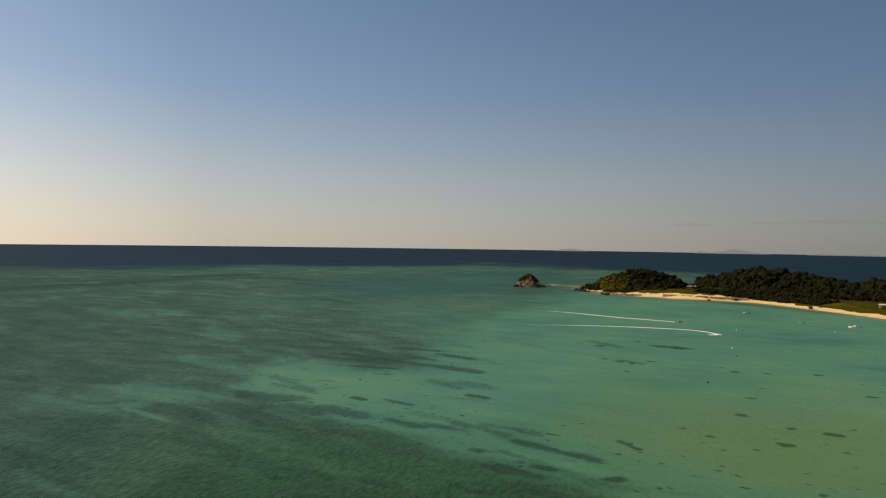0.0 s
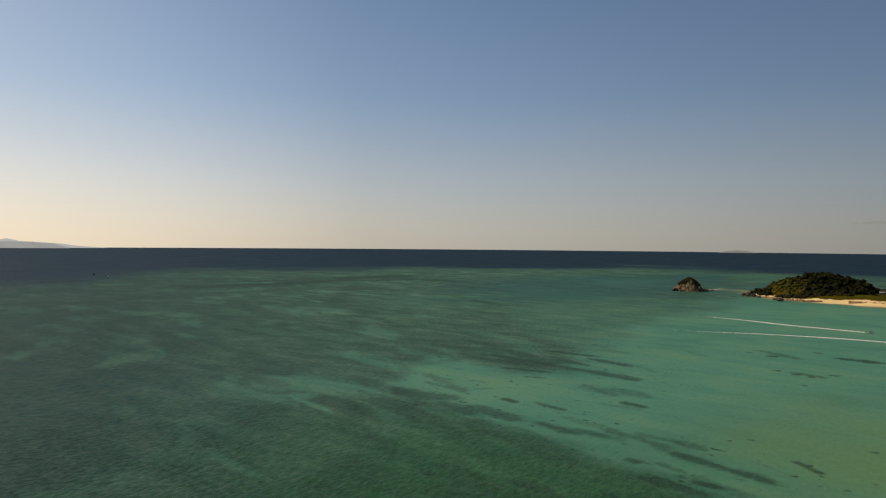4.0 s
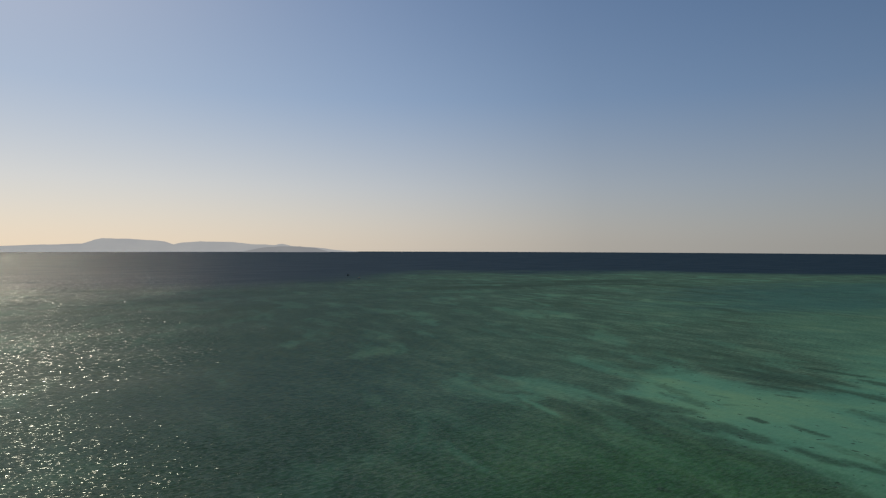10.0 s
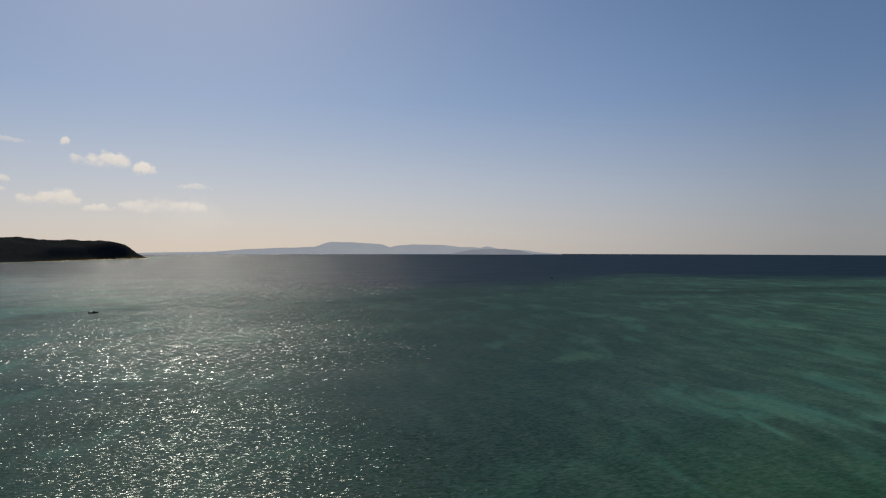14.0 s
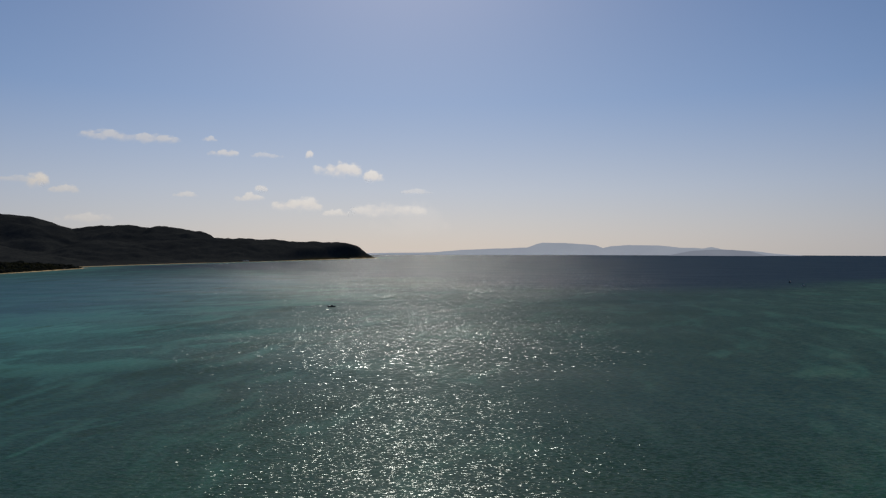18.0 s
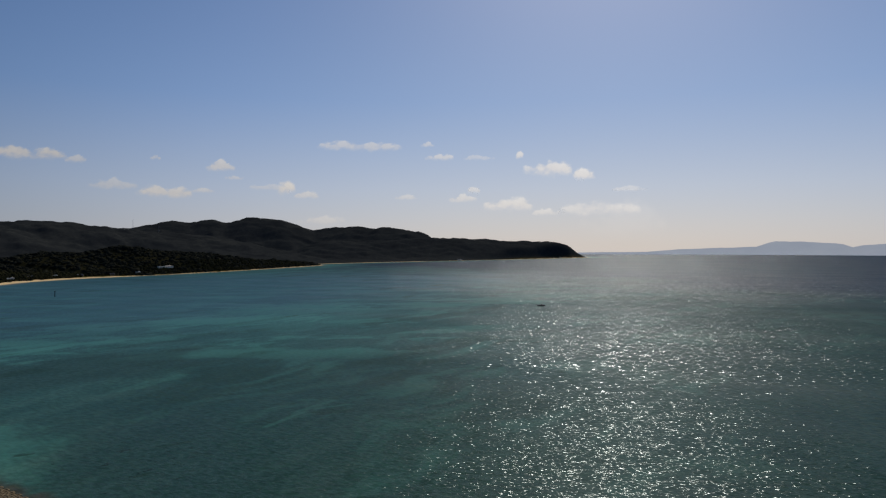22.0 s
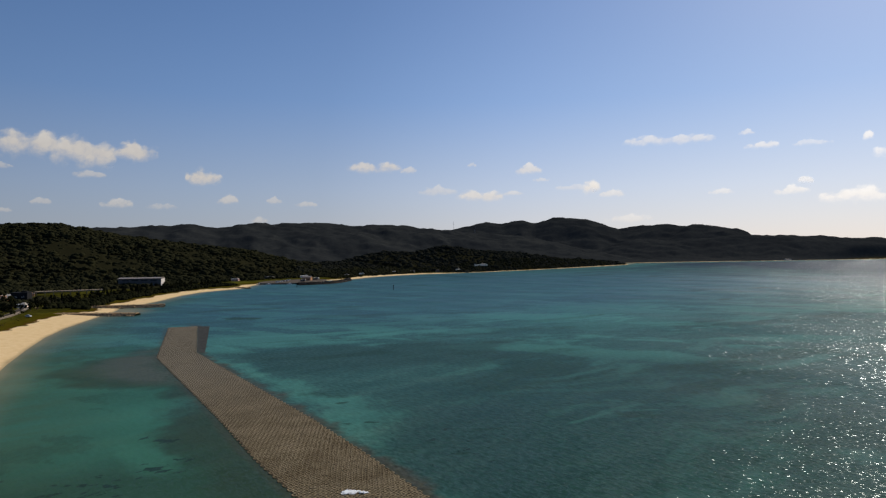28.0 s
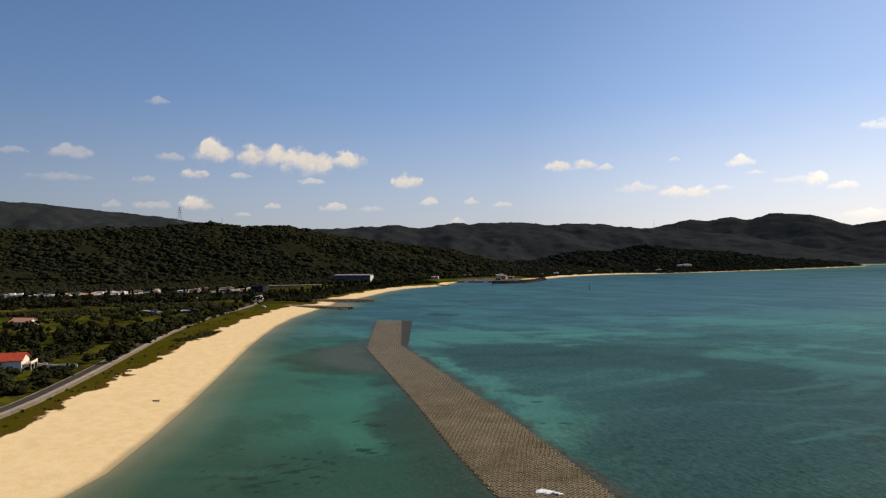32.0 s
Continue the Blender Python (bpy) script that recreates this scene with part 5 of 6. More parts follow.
along([(-690, -165), (-686, -110), (-684, -50), (-688, 0), (-672, 50)], (-10, 8), 4.2, 13, (0, 1, 2), (0.6, 1.0))
along([(-395, -150), (-440, -140), (-520, -150)], (-30, 30), 6, 14, (0, 4, 1), (0.5, 0.9))
along([(690, 60), (722, 20), (700, -25)], (-6, 10), 12, 10, (0, 1, 3), (0.6, 0.9))
along([(672, -60), (668, -100), (660, -140)], (-4, 10), 5, 11, (0, 2, 3), (0.7, 1.0))
# dense belts and loose groups of the park
along([(-384, -81), (-369, -49), (-372, -22), (-398, -8)], (-10, 10), 1.8, 31, (0, 1, 2, 4), (0.6, 1.05))
along([(-290, -46), (-276, -44), (-258, -47), (-244, -54)], (-3, 8), 1.1, 33, (0, 1, 4), (0.35, 0.65))
along([(-470, -98), (-458, -60), (-448, -20)], (-14, 20), 4.6, 34, (0, 1, 4, 3), (0.4, 0.8))
along([(-425, -96), (-418, -60), (-414, -22)], (-10, 10), 6.0, 35, (0, 1, 4), (0.4, 0.75))
along([(-340, -88), (-332, -62), (-330, -38)], (-6, 8), 1.8, 36, (0, 1, 4, 2), (0.4, 0.8))
along([(-302, -32), (-377, -9), (-471, 24), (-520, 50)], (0, 5), 4.0, 38, (0, 1, 3), (0.4, 0.7))


single = random.Random(71)
for x, y, which, size in ((-494, 33, 2, 1.0), (-435, 8.5, 3, 0.75), (-437, 17, 3, 0.5), (-412, 7, 1, 0.4)):
    plant(x, y, float(heights([(x, y)])[0]), which, size, single)


def thicket(name, label, seed, line, wide, per, size, mat=LEAF, category="shrubs"):
    rng = np.random.default_rng(seed)
    pts = []
    for (ax, ay), (bx, by) in zip(line[:-1], line[1:]):
        length = math.hypot(bx - ax, by - ay)
        n = max(1, int(length * wide / per))
        u, o = rng.random(n), rng.uniform(-wide / 2, wide / 2, n)
        nx, ny = -(by - ay) / length, (bx - ax) / length
        pts.append(np.stack([ax + (bx - ax) * u + nx * o, ay + (by - ay) * u + ny * o], -1))
    p = np.concatenate(pts)
    z, sd, _ = land_height(p[:, 0], p[:, 1])
    ok = sd > 6
    s = rng.uniform(*size, len(p))
    tagged(scatter_mesh(name, LUMPS, np.c_[p, z + s * 0.1][ok], s[ok], mat, rng, (0.7, 1.2)), label, category, kind="stuff")


thicket("shrubbery", "olive creeping shrubs between the road and the sand", 21, [(-200, -47), (-236, -35), (-300, -15), (-352, 0), (-400, 13), (-470, 37), (-530, 62)], 9, 24.0, (0.25, 0.9), SHRUB)
thicket("shrubbery", "patch of dark green shrubs at the edge of the sand", 37, [(-362, 0), (-371, 8), (-384, 15), (-396, 21)], 7, 1.8, (0.5, 1.3), PARK)
thicket("shrubbery", "small dark shrubs on the grass verge of the road", 38, [(-470, 34), (-420, 17), (-385, 7), (-300, -14), (-240, -30)], 6, 110, (0.4, 1.0), PARK)
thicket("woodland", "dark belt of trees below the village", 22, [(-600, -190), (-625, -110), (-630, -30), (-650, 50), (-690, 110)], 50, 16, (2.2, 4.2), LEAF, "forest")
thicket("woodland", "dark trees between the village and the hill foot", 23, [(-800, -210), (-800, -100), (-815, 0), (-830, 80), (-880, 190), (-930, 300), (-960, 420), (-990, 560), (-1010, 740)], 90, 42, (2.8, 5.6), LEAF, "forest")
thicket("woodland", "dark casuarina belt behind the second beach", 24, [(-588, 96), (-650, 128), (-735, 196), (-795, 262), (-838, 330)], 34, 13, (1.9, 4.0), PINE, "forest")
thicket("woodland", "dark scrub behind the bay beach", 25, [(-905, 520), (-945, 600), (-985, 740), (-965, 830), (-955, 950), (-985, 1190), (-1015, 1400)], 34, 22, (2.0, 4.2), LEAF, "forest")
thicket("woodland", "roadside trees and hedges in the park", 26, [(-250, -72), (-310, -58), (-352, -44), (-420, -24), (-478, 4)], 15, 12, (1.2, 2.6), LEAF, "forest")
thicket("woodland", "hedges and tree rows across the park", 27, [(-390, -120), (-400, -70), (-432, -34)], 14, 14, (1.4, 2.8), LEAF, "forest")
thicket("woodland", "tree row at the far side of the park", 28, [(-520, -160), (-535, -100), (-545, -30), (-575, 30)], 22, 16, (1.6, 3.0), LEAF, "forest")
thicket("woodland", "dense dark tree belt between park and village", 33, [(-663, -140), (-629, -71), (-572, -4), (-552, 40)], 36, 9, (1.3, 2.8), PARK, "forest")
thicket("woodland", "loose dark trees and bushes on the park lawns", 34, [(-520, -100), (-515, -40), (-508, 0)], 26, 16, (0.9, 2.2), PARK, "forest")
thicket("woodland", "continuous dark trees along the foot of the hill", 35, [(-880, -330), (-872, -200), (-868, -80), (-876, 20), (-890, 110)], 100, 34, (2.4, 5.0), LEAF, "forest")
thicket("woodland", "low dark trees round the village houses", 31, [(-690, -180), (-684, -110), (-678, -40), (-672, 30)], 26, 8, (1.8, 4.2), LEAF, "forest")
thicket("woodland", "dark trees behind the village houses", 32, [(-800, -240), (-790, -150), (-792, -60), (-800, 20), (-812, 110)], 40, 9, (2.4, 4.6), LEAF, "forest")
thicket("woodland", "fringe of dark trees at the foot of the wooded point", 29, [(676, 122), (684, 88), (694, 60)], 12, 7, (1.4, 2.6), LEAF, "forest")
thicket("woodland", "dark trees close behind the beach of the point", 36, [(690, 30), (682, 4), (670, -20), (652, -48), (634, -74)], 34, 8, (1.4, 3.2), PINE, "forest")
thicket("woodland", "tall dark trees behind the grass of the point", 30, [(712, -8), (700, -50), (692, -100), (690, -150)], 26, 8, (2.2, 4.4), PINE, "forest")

# ================= houses =================


def house(name, label, x, y, turn, long, wide, high, walls, roof, style="flat", rise=1.6, windows=3, door=True, group="", z=None):
    if z is None:
        z = float(heights([(x, y)])[0]) - 0.3
    ob = thing(name, pose(x, y, z, 0, 0, turn), label, "building", group)
    part("wall", box(long, wide, high, bevel=0.05), walls, ob)
    if style == "gable":
        bm = bmesh.new()
        e, t = 0.6, 0.22
        a, b = long / 2 + e, wide / 2 + e
        drop = rise * e / (wide / 2)
        prof = [(-b, high - drop), (0, high + rise), (b, high - drop), (b, high - drop + t), (0, high + rise + t), (-b, high - drop + t)]
        ends = [[bm.verts.new((sx, py, pz)) for py, pz in prof] for sx in (-a, a)]
        for i in range(6):
            j = (i + 1) % 6
            bm.faces.new((ends[0][i], ends[0][j], ends[1][j], ends[1][i]))
        bm.faces.new(ends[0])
        bm.faces.new(ends[1][::-1])
        part("roof", bm, roof, ob)
        for sx in (-long / 2 + 0.08, long / 2 - 0.08):
            bm = bmesh.new()
            tri = [[bm.verts.new((sx + q, py, pz)) for py, pz in ((-wide / 2, high), (wide / 2, high), (0, high + rise - 0.05))] for q in (-0.06, 0.06)]
            bm.faces.new(tri[0])
            bm.faces.new(tri[1][::-1])
            for i in range(3):
                bm.faces.new((tri[0][i], tri[0][(i + 1) % 3], tri[1][(i + 1) % 3], tri[1][i]))
            part("gable", bm, walls, ob)
    else:
        part("roof", box(long + 0.7, wide + 0.7, 0.35, (0, 0, high), 0.05), roof, ob)
        part("parapet", box(long * 0.35, wide * 0.4, 1.1, (long * 0.2, 0, high + 0.35), 0.05), walls, ob)
    rows = max(1, int(high / 3.2))
    for side in (-1, 1):
        for r in range(rows):
            for i in range(windows):
                cx = (i + 0.5) / windows * long * 0.86 - long * 0.43
                if door and r == 0 and i == windows // 2 and side == -1:
                    part("door", box(1.1, 0.12, 2.1, (cx, side * (wide / 2 + 0.02), 0.32)), WALL_DARK, ob)
                    continue
                w = part("window", box(min(2.2, long / windows * 0.6), 0.10, 1.3, (cx, side * (wide / 2 + 0.02), 1.2 + r * 3.1), 0.02), WALL_WHITE, ob)
                part("pane", box(min(2.0, long / windows * 0.54), 0.04, 1.1, (cx, side * (wide / 2 + 0.075), 1.3 + r * 3.1)), GLASS, w)
    return ob


# red-roofed house near the road, with its white end wall, balcony and garden wall
red = house("house", "white house with a red tiled gable roof and a balcony", -300.5, -66, 84, 22, 9.5, 4.6, WALL_WHITE, ROOF_RED, "gable", 2.3, 4)
part("balcony", box(3.2, 8.2, 0.25, (12.6, 0, 2.6), 0.03), PALE, red)
part("railing", box(0.15, 8.2, 1.0, (14.1, 0, 2.85), 0.02), WALL_WHITE, red)
for sy in (-3.9, 0.0, 3.9):
    part("post", box(0.25, 0.25, 2.6, (14.0, sy, 0.0), 0.02), WALL_WHITE, red)
part("stair", box(3.4, 1.4, 1.5, (15.8, 4.4, 0.2), 0.05), PALE, red)
gw = thing("garden_wall", pose(-298.5, -44, float(heights([(-298, -44)])[0]) - 0.2, 0, 0, 72), "low white rendered garden wall beside the road house", "wall")
for k in range(5):
    part("panel", box(3.1, 0.25, 1.5 + 0.12 * (k % 2), (k * 3.15 - 6.3, 0, 0), 0.03), WALL_WHITE, gw)

house("house", "low house with a salmon tiled hip roof in the park", -470, -87, 60, 13, 8, 2.7, WALL_WHITE, ROOF_SALMON, "gable", 2.0, 3)
house("shed", "long low shed with a pale roof among the park trees", -515, -16, 32, 22, 4, 2.0, WALL_GREY, PALE, "flat", 0, 5)
house("shed", "low shed with a white sheet roof beside the road trees", -512, 8, 80, 16, 3.5, 2.0, WALL_GREY, ROOF_WHITE, "flat", 0, 4)
house("house", "small white house in front of the village trees", -628, 15, 70, 9, 6, 2.8, WALL_WHITE, ROOF_WHITE, "flat", 0, 2)
house("house", "small white house beside the casuarina belt", -621, 72, 70, 8, 5, 2.8, WALL_WHITE, ROOF_WHITE, "flat", 0, 2)
house("house", "long tan building with a pale roof below the hill", -722, 62, 40, 34, 8, 3.0, WALL_TAN, ROOF_GREY, "flat", 0, 6)
VILLAGE = [
    (-744, -158, 9, "grey"), (-740, -142, 10, "white"), (-728, -128, 7, "white"), (-718, -112, 9, "white"), (-735, -120, 12, "grey"), (-716, -98, 10, "pink"), (-722, -86, 9, "white"), (-712, -76, 12, "salmon"),
    (-706, -64, 12, "white"), (-716, -56, 10, "pink"), (-702, -45, 14, "white"), (-712, -34, 8, "white"), (-742, -66, 16, "pink"), (-752, -96, 12, "grey"), (-748, -40, 14, "tan"), (-765, -20, 9, "white"),
    (-778, -4, 10, "grey"), (-742, 8, 9, "white"), (-722, 24, 9, "white"), (-700, 40, 8, "white"), (-772, 30, 12, "tan"), (-768, 54, 16, "tan"), (-742, 74, 9, "white"), (-690, 8, 7, "white")]
VILLAGE_BACK = [
    (-752, -152, 13, "white"), (-758, -128, 10, "grey"), (-730, -104, 14, "tan"), (-726, -72, 15, "pink"), (-732, -52, 12, "white"), (-726, -22, 13, "tan"), (-752, 18, 15, "tan"), (-735, 50, 13, "grey"), (-712, 60, 9, "white"), (-760, 92, 14, "tan")]
FINISH = {"grey": (WALL_GREY, ROOF_GREY, "grey concrete village house with a flat roof"), "white": (WALL_WHITE, ROOF_WHITE, "white rendered village house with a pale flat roof"), "pink": (WALL_PINK, ROOF_WHITE, "pink rendered village house with a pale roof"),
          "salmon": (WALL_WHITE, ROOF_SALMON, "white village house with a salmon tiled roof"), "tan": (WALL_TAN, ROOF_GREY, "long tan building with a grey roof")}
vr = random.Random(5)
for x, y, size, look_of in VILLAGE + VILLAGE_BACK:
    w, r, label = FINISH[look_of]
    house("house", label, x, y, 78 + vr.uniform(-12, 12), size * vr.uniform(0.9, 1.3), size * 0.7, vr.choice((2.3, 2.6, 3.0)), w, r, "gable" if look_of == "salmon" else "flat", 1.8, 2, group="village houses")

house("hall", "dark box-shaped building with no bright walls", -688, 80, 62, 13, 11, 8.5, WALL_DARK, WALL_DARK, "flat", 0, 2, False)
hall = house("sports_hall", "big grey sheet-clad hall with a white roof", -880, 232, 64, 50, 26, 9.5, WALL_GREY, ROOF_GREY, "gable", 0.9, 0, False)
part("end_wall", box(0.4, 25.6, 8.6, (25.3, 0, 0.2), 0.03), ROOF_WHITE, hall)
for k in range(4):
    part("skylight", box(7.5, 0.12, 1.2, (k * 11 - 16.5, -13.1, 6.6), 0.02), GLASS, hall)
# long covered walkway with a pale roof
wk = thing("covered_walkway", pose(-755, 130, float(heights([(-755, 130)])[0]), 0, 0, 83), "long low covered walkway with a pale flat roof", "walkway")
part("roof", box(62, 7, 0.5, (0, 0, 4.2), 0.05), PALE, wk)
part("beam", box(62, 0.4, 0.7, (0, 3.0, 3.5), 0.03), CONCRETE, wk)
part("beam", box(62, 0.4, 0.7, (0, -3.0, 3.5), 0.03), CONCRETE, wk)
for k in range(9):
    for sy in (-3.0, 3.0):
        part("column", box(0.5, 0.5, 3.7, (k * 7.4 - 29.6, sy, -0.2), 0.03), CONCRETE, wk)

# ================= harbour at the head of the bay =================


def quay(name, label, corners, top, mat, skirt=1.5):
    bm = bmesh.new()
    up = [bm.verts.new((x, y, top)) for x, y in corners]
    cx, cy = sum(c[0] for c in corners) / len(corners), sum(c[1] for c in corners) / len(corners)
    down = [bm.verts.new((x + (x - cx) * 0.03, y + (y - cy) * 0.03, -skirt)) for x, y in corners]
    bm.faces.new(up)
    bm.faces.new(down[::-1])
    for i in range(len(corners)):
        j = (i + 1) % len(corners)
        bm.faces.new((up[i], down[i], down[j], up[j]))
    me = bpy.data.meshes.new(name)
    bmesh.ops.recalc_face_normals(bm, faces=bm.faces)
    bm.to_mesh(me)
    bm.free()
    me.materials.append(mat)
    return tagged(new(name, me), label, "quay", kind="structure")


quay("quay", "tan concrete fishing quay with sheds", [(-836, 372), (-818, 402), (-812, 425), (-822, 456), (-866, 492), (-905, 470), (-900, 420), (-870, 385)], 1.7, QUAY)


def stone_row(name, label, line, wide, top, per, size, mat, seed, category="breakwater"):
    """A bank of tipped stones: each stone a part of it, on a packed core."""
    ob = thing(name, Matrix.Translation((line[0][0], line[0][1], 0)), label, category)
    ox, oy = line[0]
    p = np.array(line, float) - (ox, oy)
    t = np.gradient(p, axis=0)
    t /= np.linalg.norm(t, axis=1, keepdims=True)
    nrm = np.stack([-t[:, 1], t[:, 0]], -1)
    cols = [(-0.62, -1.4), (-0.34, top * 0.8), (0.34, top * 0.8), (0.62, -1.4)]
    core = mesh_from("core", np.stack([np.c_[p + nrm * wide * c, np.full(len(p), z)] for c, z in cols], 1).reshape(-1, 3), grid_faces(len(p), 4), mat)
    new("core", core).parent = ob
    rng = np.random.default_rng(seed)
    shapes = [mesh_from("stone", *blob_shape(300 + seed + s, 1, 0.5, 0.8, -2), mat) for s in range(4)]
    total = 0
    for a, b in zip(p[:-1], p[1:]):
        length = float(np.linalg.norm(b - a))
        side = np.array([-(b - a)[1], (b - a)[0]]) / length
        for _ in range(max(1, int(length * wide / per))):
            if total >= 290:
                break
            o = rng.uniform(-0.52, 0.52)
            q = a + (b - a) * rng.random() + side * o * wide
            st = new("stone", shapes[rng.integers(4)])
            st.parent = ob
            st.location = (q[0], q[1], top * (0.92 - 1.1 * max(0, abs(o) - 0.3) / 0.22 * 0.9))
            s = rng.uniform(*size)
            st.scale = (s, s * rng.uniform(0.7, 1.2), s * rng.uniform(0.5, 0.8))
            st.rotation_euler = (rng.uniform(-0.3, 0.3), rng.uniform(-0.3, 0.3), rng.uniform(0, 6.28))
            total += 1
    return ob


stone_row("breakwater", "dark armour-stone harbour breakwater", rounded([(-789, 405), (-783, 430), (-790, 460), (-815, 492), (-846, 520), (-868, 532)], 2), 11, 3.2, 5.0, (0.9, 1.7), DARK_STONE, 1)
JETTY = worn("tan_jetty_stone", (0.34, 0.235, 0.125), 0.95, 0.35, 0.35, bump=0.05)


def jetty(label, line, wide, top, seed):
    """A straight training wall at the stream mouth: capped core, stones tipped along both edges."""
    ob = stone_row("groyne", label, rounded(line, 2), wide, top, 3.2, (0.6, 1.3), ROCK_PALE, seed, "groyne")
    ox, oy = line[0]
    p = np.array(line, float) - (ox, oy)
    t = (p[-1] - p[0]) / np.linalg.norm(p[-1] - p[0])
    n = int(np.linalg.norm(p[-1] - p[0]) / 4.0)
    for k in range(n):
        c = p[0] + (p[-1] - p[0]) * (k + 0.5) / n
        bm = box(3.94, wide * 0.55, 0.5, (0, 0, 0), 0.06)
        bm.transform(Matrix.Translation((c[0], c[1], top * 0.85 + 0.02 * (k % 3))) @ Matrix.Rotation(math.atan2(t[1], t[0]), 4, "Z"))
        part("cap_slab", bm, JETTY, ob)


jetty("low tan stone groyne at the stream mouth", [(-556, 86), (-536, 110), (-516, 133)], 11, 1.7, 2)
jetty("long low tan stone groyne below the second beach", [(-620, 66), (-598, 120), (-578, 171)], 9, 2.3, 3)
stone_row("groyne", "short pale stone spit beside the second beach", rounded([(-792, 318), (-776, 324), (-764, 326)], 2), 7, 1.0, 2.2, (0.6, 1.2), ROCK_PALE, 4, "groyne")
house("harbour_shed", "tan fishing shed with a grey roof on the quay", -862, 458, 40, 13, 8, 4.8, WALL_TAN, ROOF_GREY, "gable", 1.6, 3, z=1.7)
house("harbour_shed", "small grey shed on the quay", -840, 440, 40, 7, 5, 2.6, WALL_GREY, ROOF_GREY, "flat", 0, 2, z=1.7)
house("harbour_shed", "small grey shed with a white roof on the quay", -872, 478, 30, 8, 5, 2.6, WALL_GREY, ROOF_WHITE, "flat", 0, 2, z=1.7)
for x, y, s, kind in ((-925, 562, 9, "grey"), (-944, 606, 7, "white"), (-958, 645, 7, "grey"), (-966, 690, 6, "white"), (-968, 735, 7, "grey"), (-956, 786, 6, "grey"), (-952, 835, 7, "white"),
                      (-930, 430, 11, "grey"), (-905, 365, 9, "pink"), (-925, 486, 10, "white")):
    w, r, label = FINISH[kind]
    house("house", label, x, y, 50 + vr.uniform(-20, 20), s * 1.2, s * 0.7, 3.4, w, r, "flat", 1.6, 2, group="bay-side houses")
house("boathouse", "long low pale boathouse on the shore of the bay", -962, 905, 88, 34, 7, 3.2, WALL_WHITE, ROOF_WHITE, "flat", 0, 5)
house("house", "low white building at the far shore of the cape", -905, 2262, 60, 20, 8, 3.4, WALL_WHITE, ROOF_WHITE, "flat", 0, 4)
house("house", "low grey beach house with a white flat roof", 728, 40, 85, 9, 7, 2.2, WALL_GREY, ROOF_WHITE, "flat", 0, 3)

# ================= vehicles =================


def car(x, y, z, turn, paint, label):
    ob = thing("car", pose(x, y, z, 0, 0, turn), label, "car")
    part("body", box(4.2, 1.7, 0.75, (0, 0, 0.32), 0.12), paint, ob)
    bm = box(2.3, 1.5, 0.62, (-0.2, 0, 1.05), 0.0)
    for v in bm.verts:
        if v.co.z > 1.3:
            v.co.x, v.co.y = (v.co.x + 0.2) * 0.72 - 0.2, v.co.y * 0.85
    part("cabin", bm, GLASS, ob)
    part("roof_panel", box(1.6, 1.26, 0.05, (-0.2, 0, 1.66)), paint, ob)
    for sx in (-1.3, 1.3):
        for sy in (-0.8, 0.8):
            w = part("wheel", tube(0.32, 0.32, 0.2, m=Matrix.Translation((sx, sy + 0.1, 0.32)) @ Matrix.Rotation(radians(90), 4, "X"), sides=14), BLACK, ob)
            part("rim", tube(0.19, 0.19, 0.22, m=Matrix.Translation((sx, sy + 0.11, 0.32)) @ Matrix.Rotation(radians(90), 4, "X"), sides=10), STEEL, w)
    return ob


road_z = lambda x, y, lift: float(heights([(x, y)])[0]) + lift
car(-478, 22, road_z(-478, 22, 0.5), 20, HULL_WHITE, "white car parked on the beach road")
for x, y, turn in ((-846, 405, 30), (-852, 412, 30), (-858, 419, 30), (-864, 426, 35), (-886, 440, 80), (-838, 398, 30)):
    car(x, y, 1.7, turn, HULL_WHITE, "white car parked on the fishing quay")
for x, y in ((-534, 66),):
    car(x, y, road_z(x, y, 0.1), 35, HULL_WHITE, "white car parked behind the beach")

# ================= boats and water craft =================


def hull_mesh(long, beam, high, rows=9):
    bm = bmesh.new()
    rings = []
    for i in range(rows):
        u = i / (rows - 1)
        x = (u - 0.5) * long
        half = beam / 2 * (1 - max(0, (u - 0.45) / 0.55) ** 2.2) + 0.02
        sheer = high * (1 + 0.35 * u * u)
        keel = -0.25 * high * (1 - u ** 3)
        rings.append([bm.verts.new(p) for p in ((x, -half, sheer), (x, -half * 0.78, 0.1), (x, 0, keel), (x, half * 0.78, 0.1), (x, half, sheer), (x, half * 0.82, sheer - 0.12), (x, -half * 0.82, sheer - 0.12))])
    for a, b in zip(rings[:-1], rings[1:]):
        for k in range(7):
            bm.faces.new((a[k], a[(k + 1) % 7], b[(k + 1) % 7], b[k]))
    bm.faces.new(rings[0])
    bm.faces.new(rings[-1][::-1])
    return bm


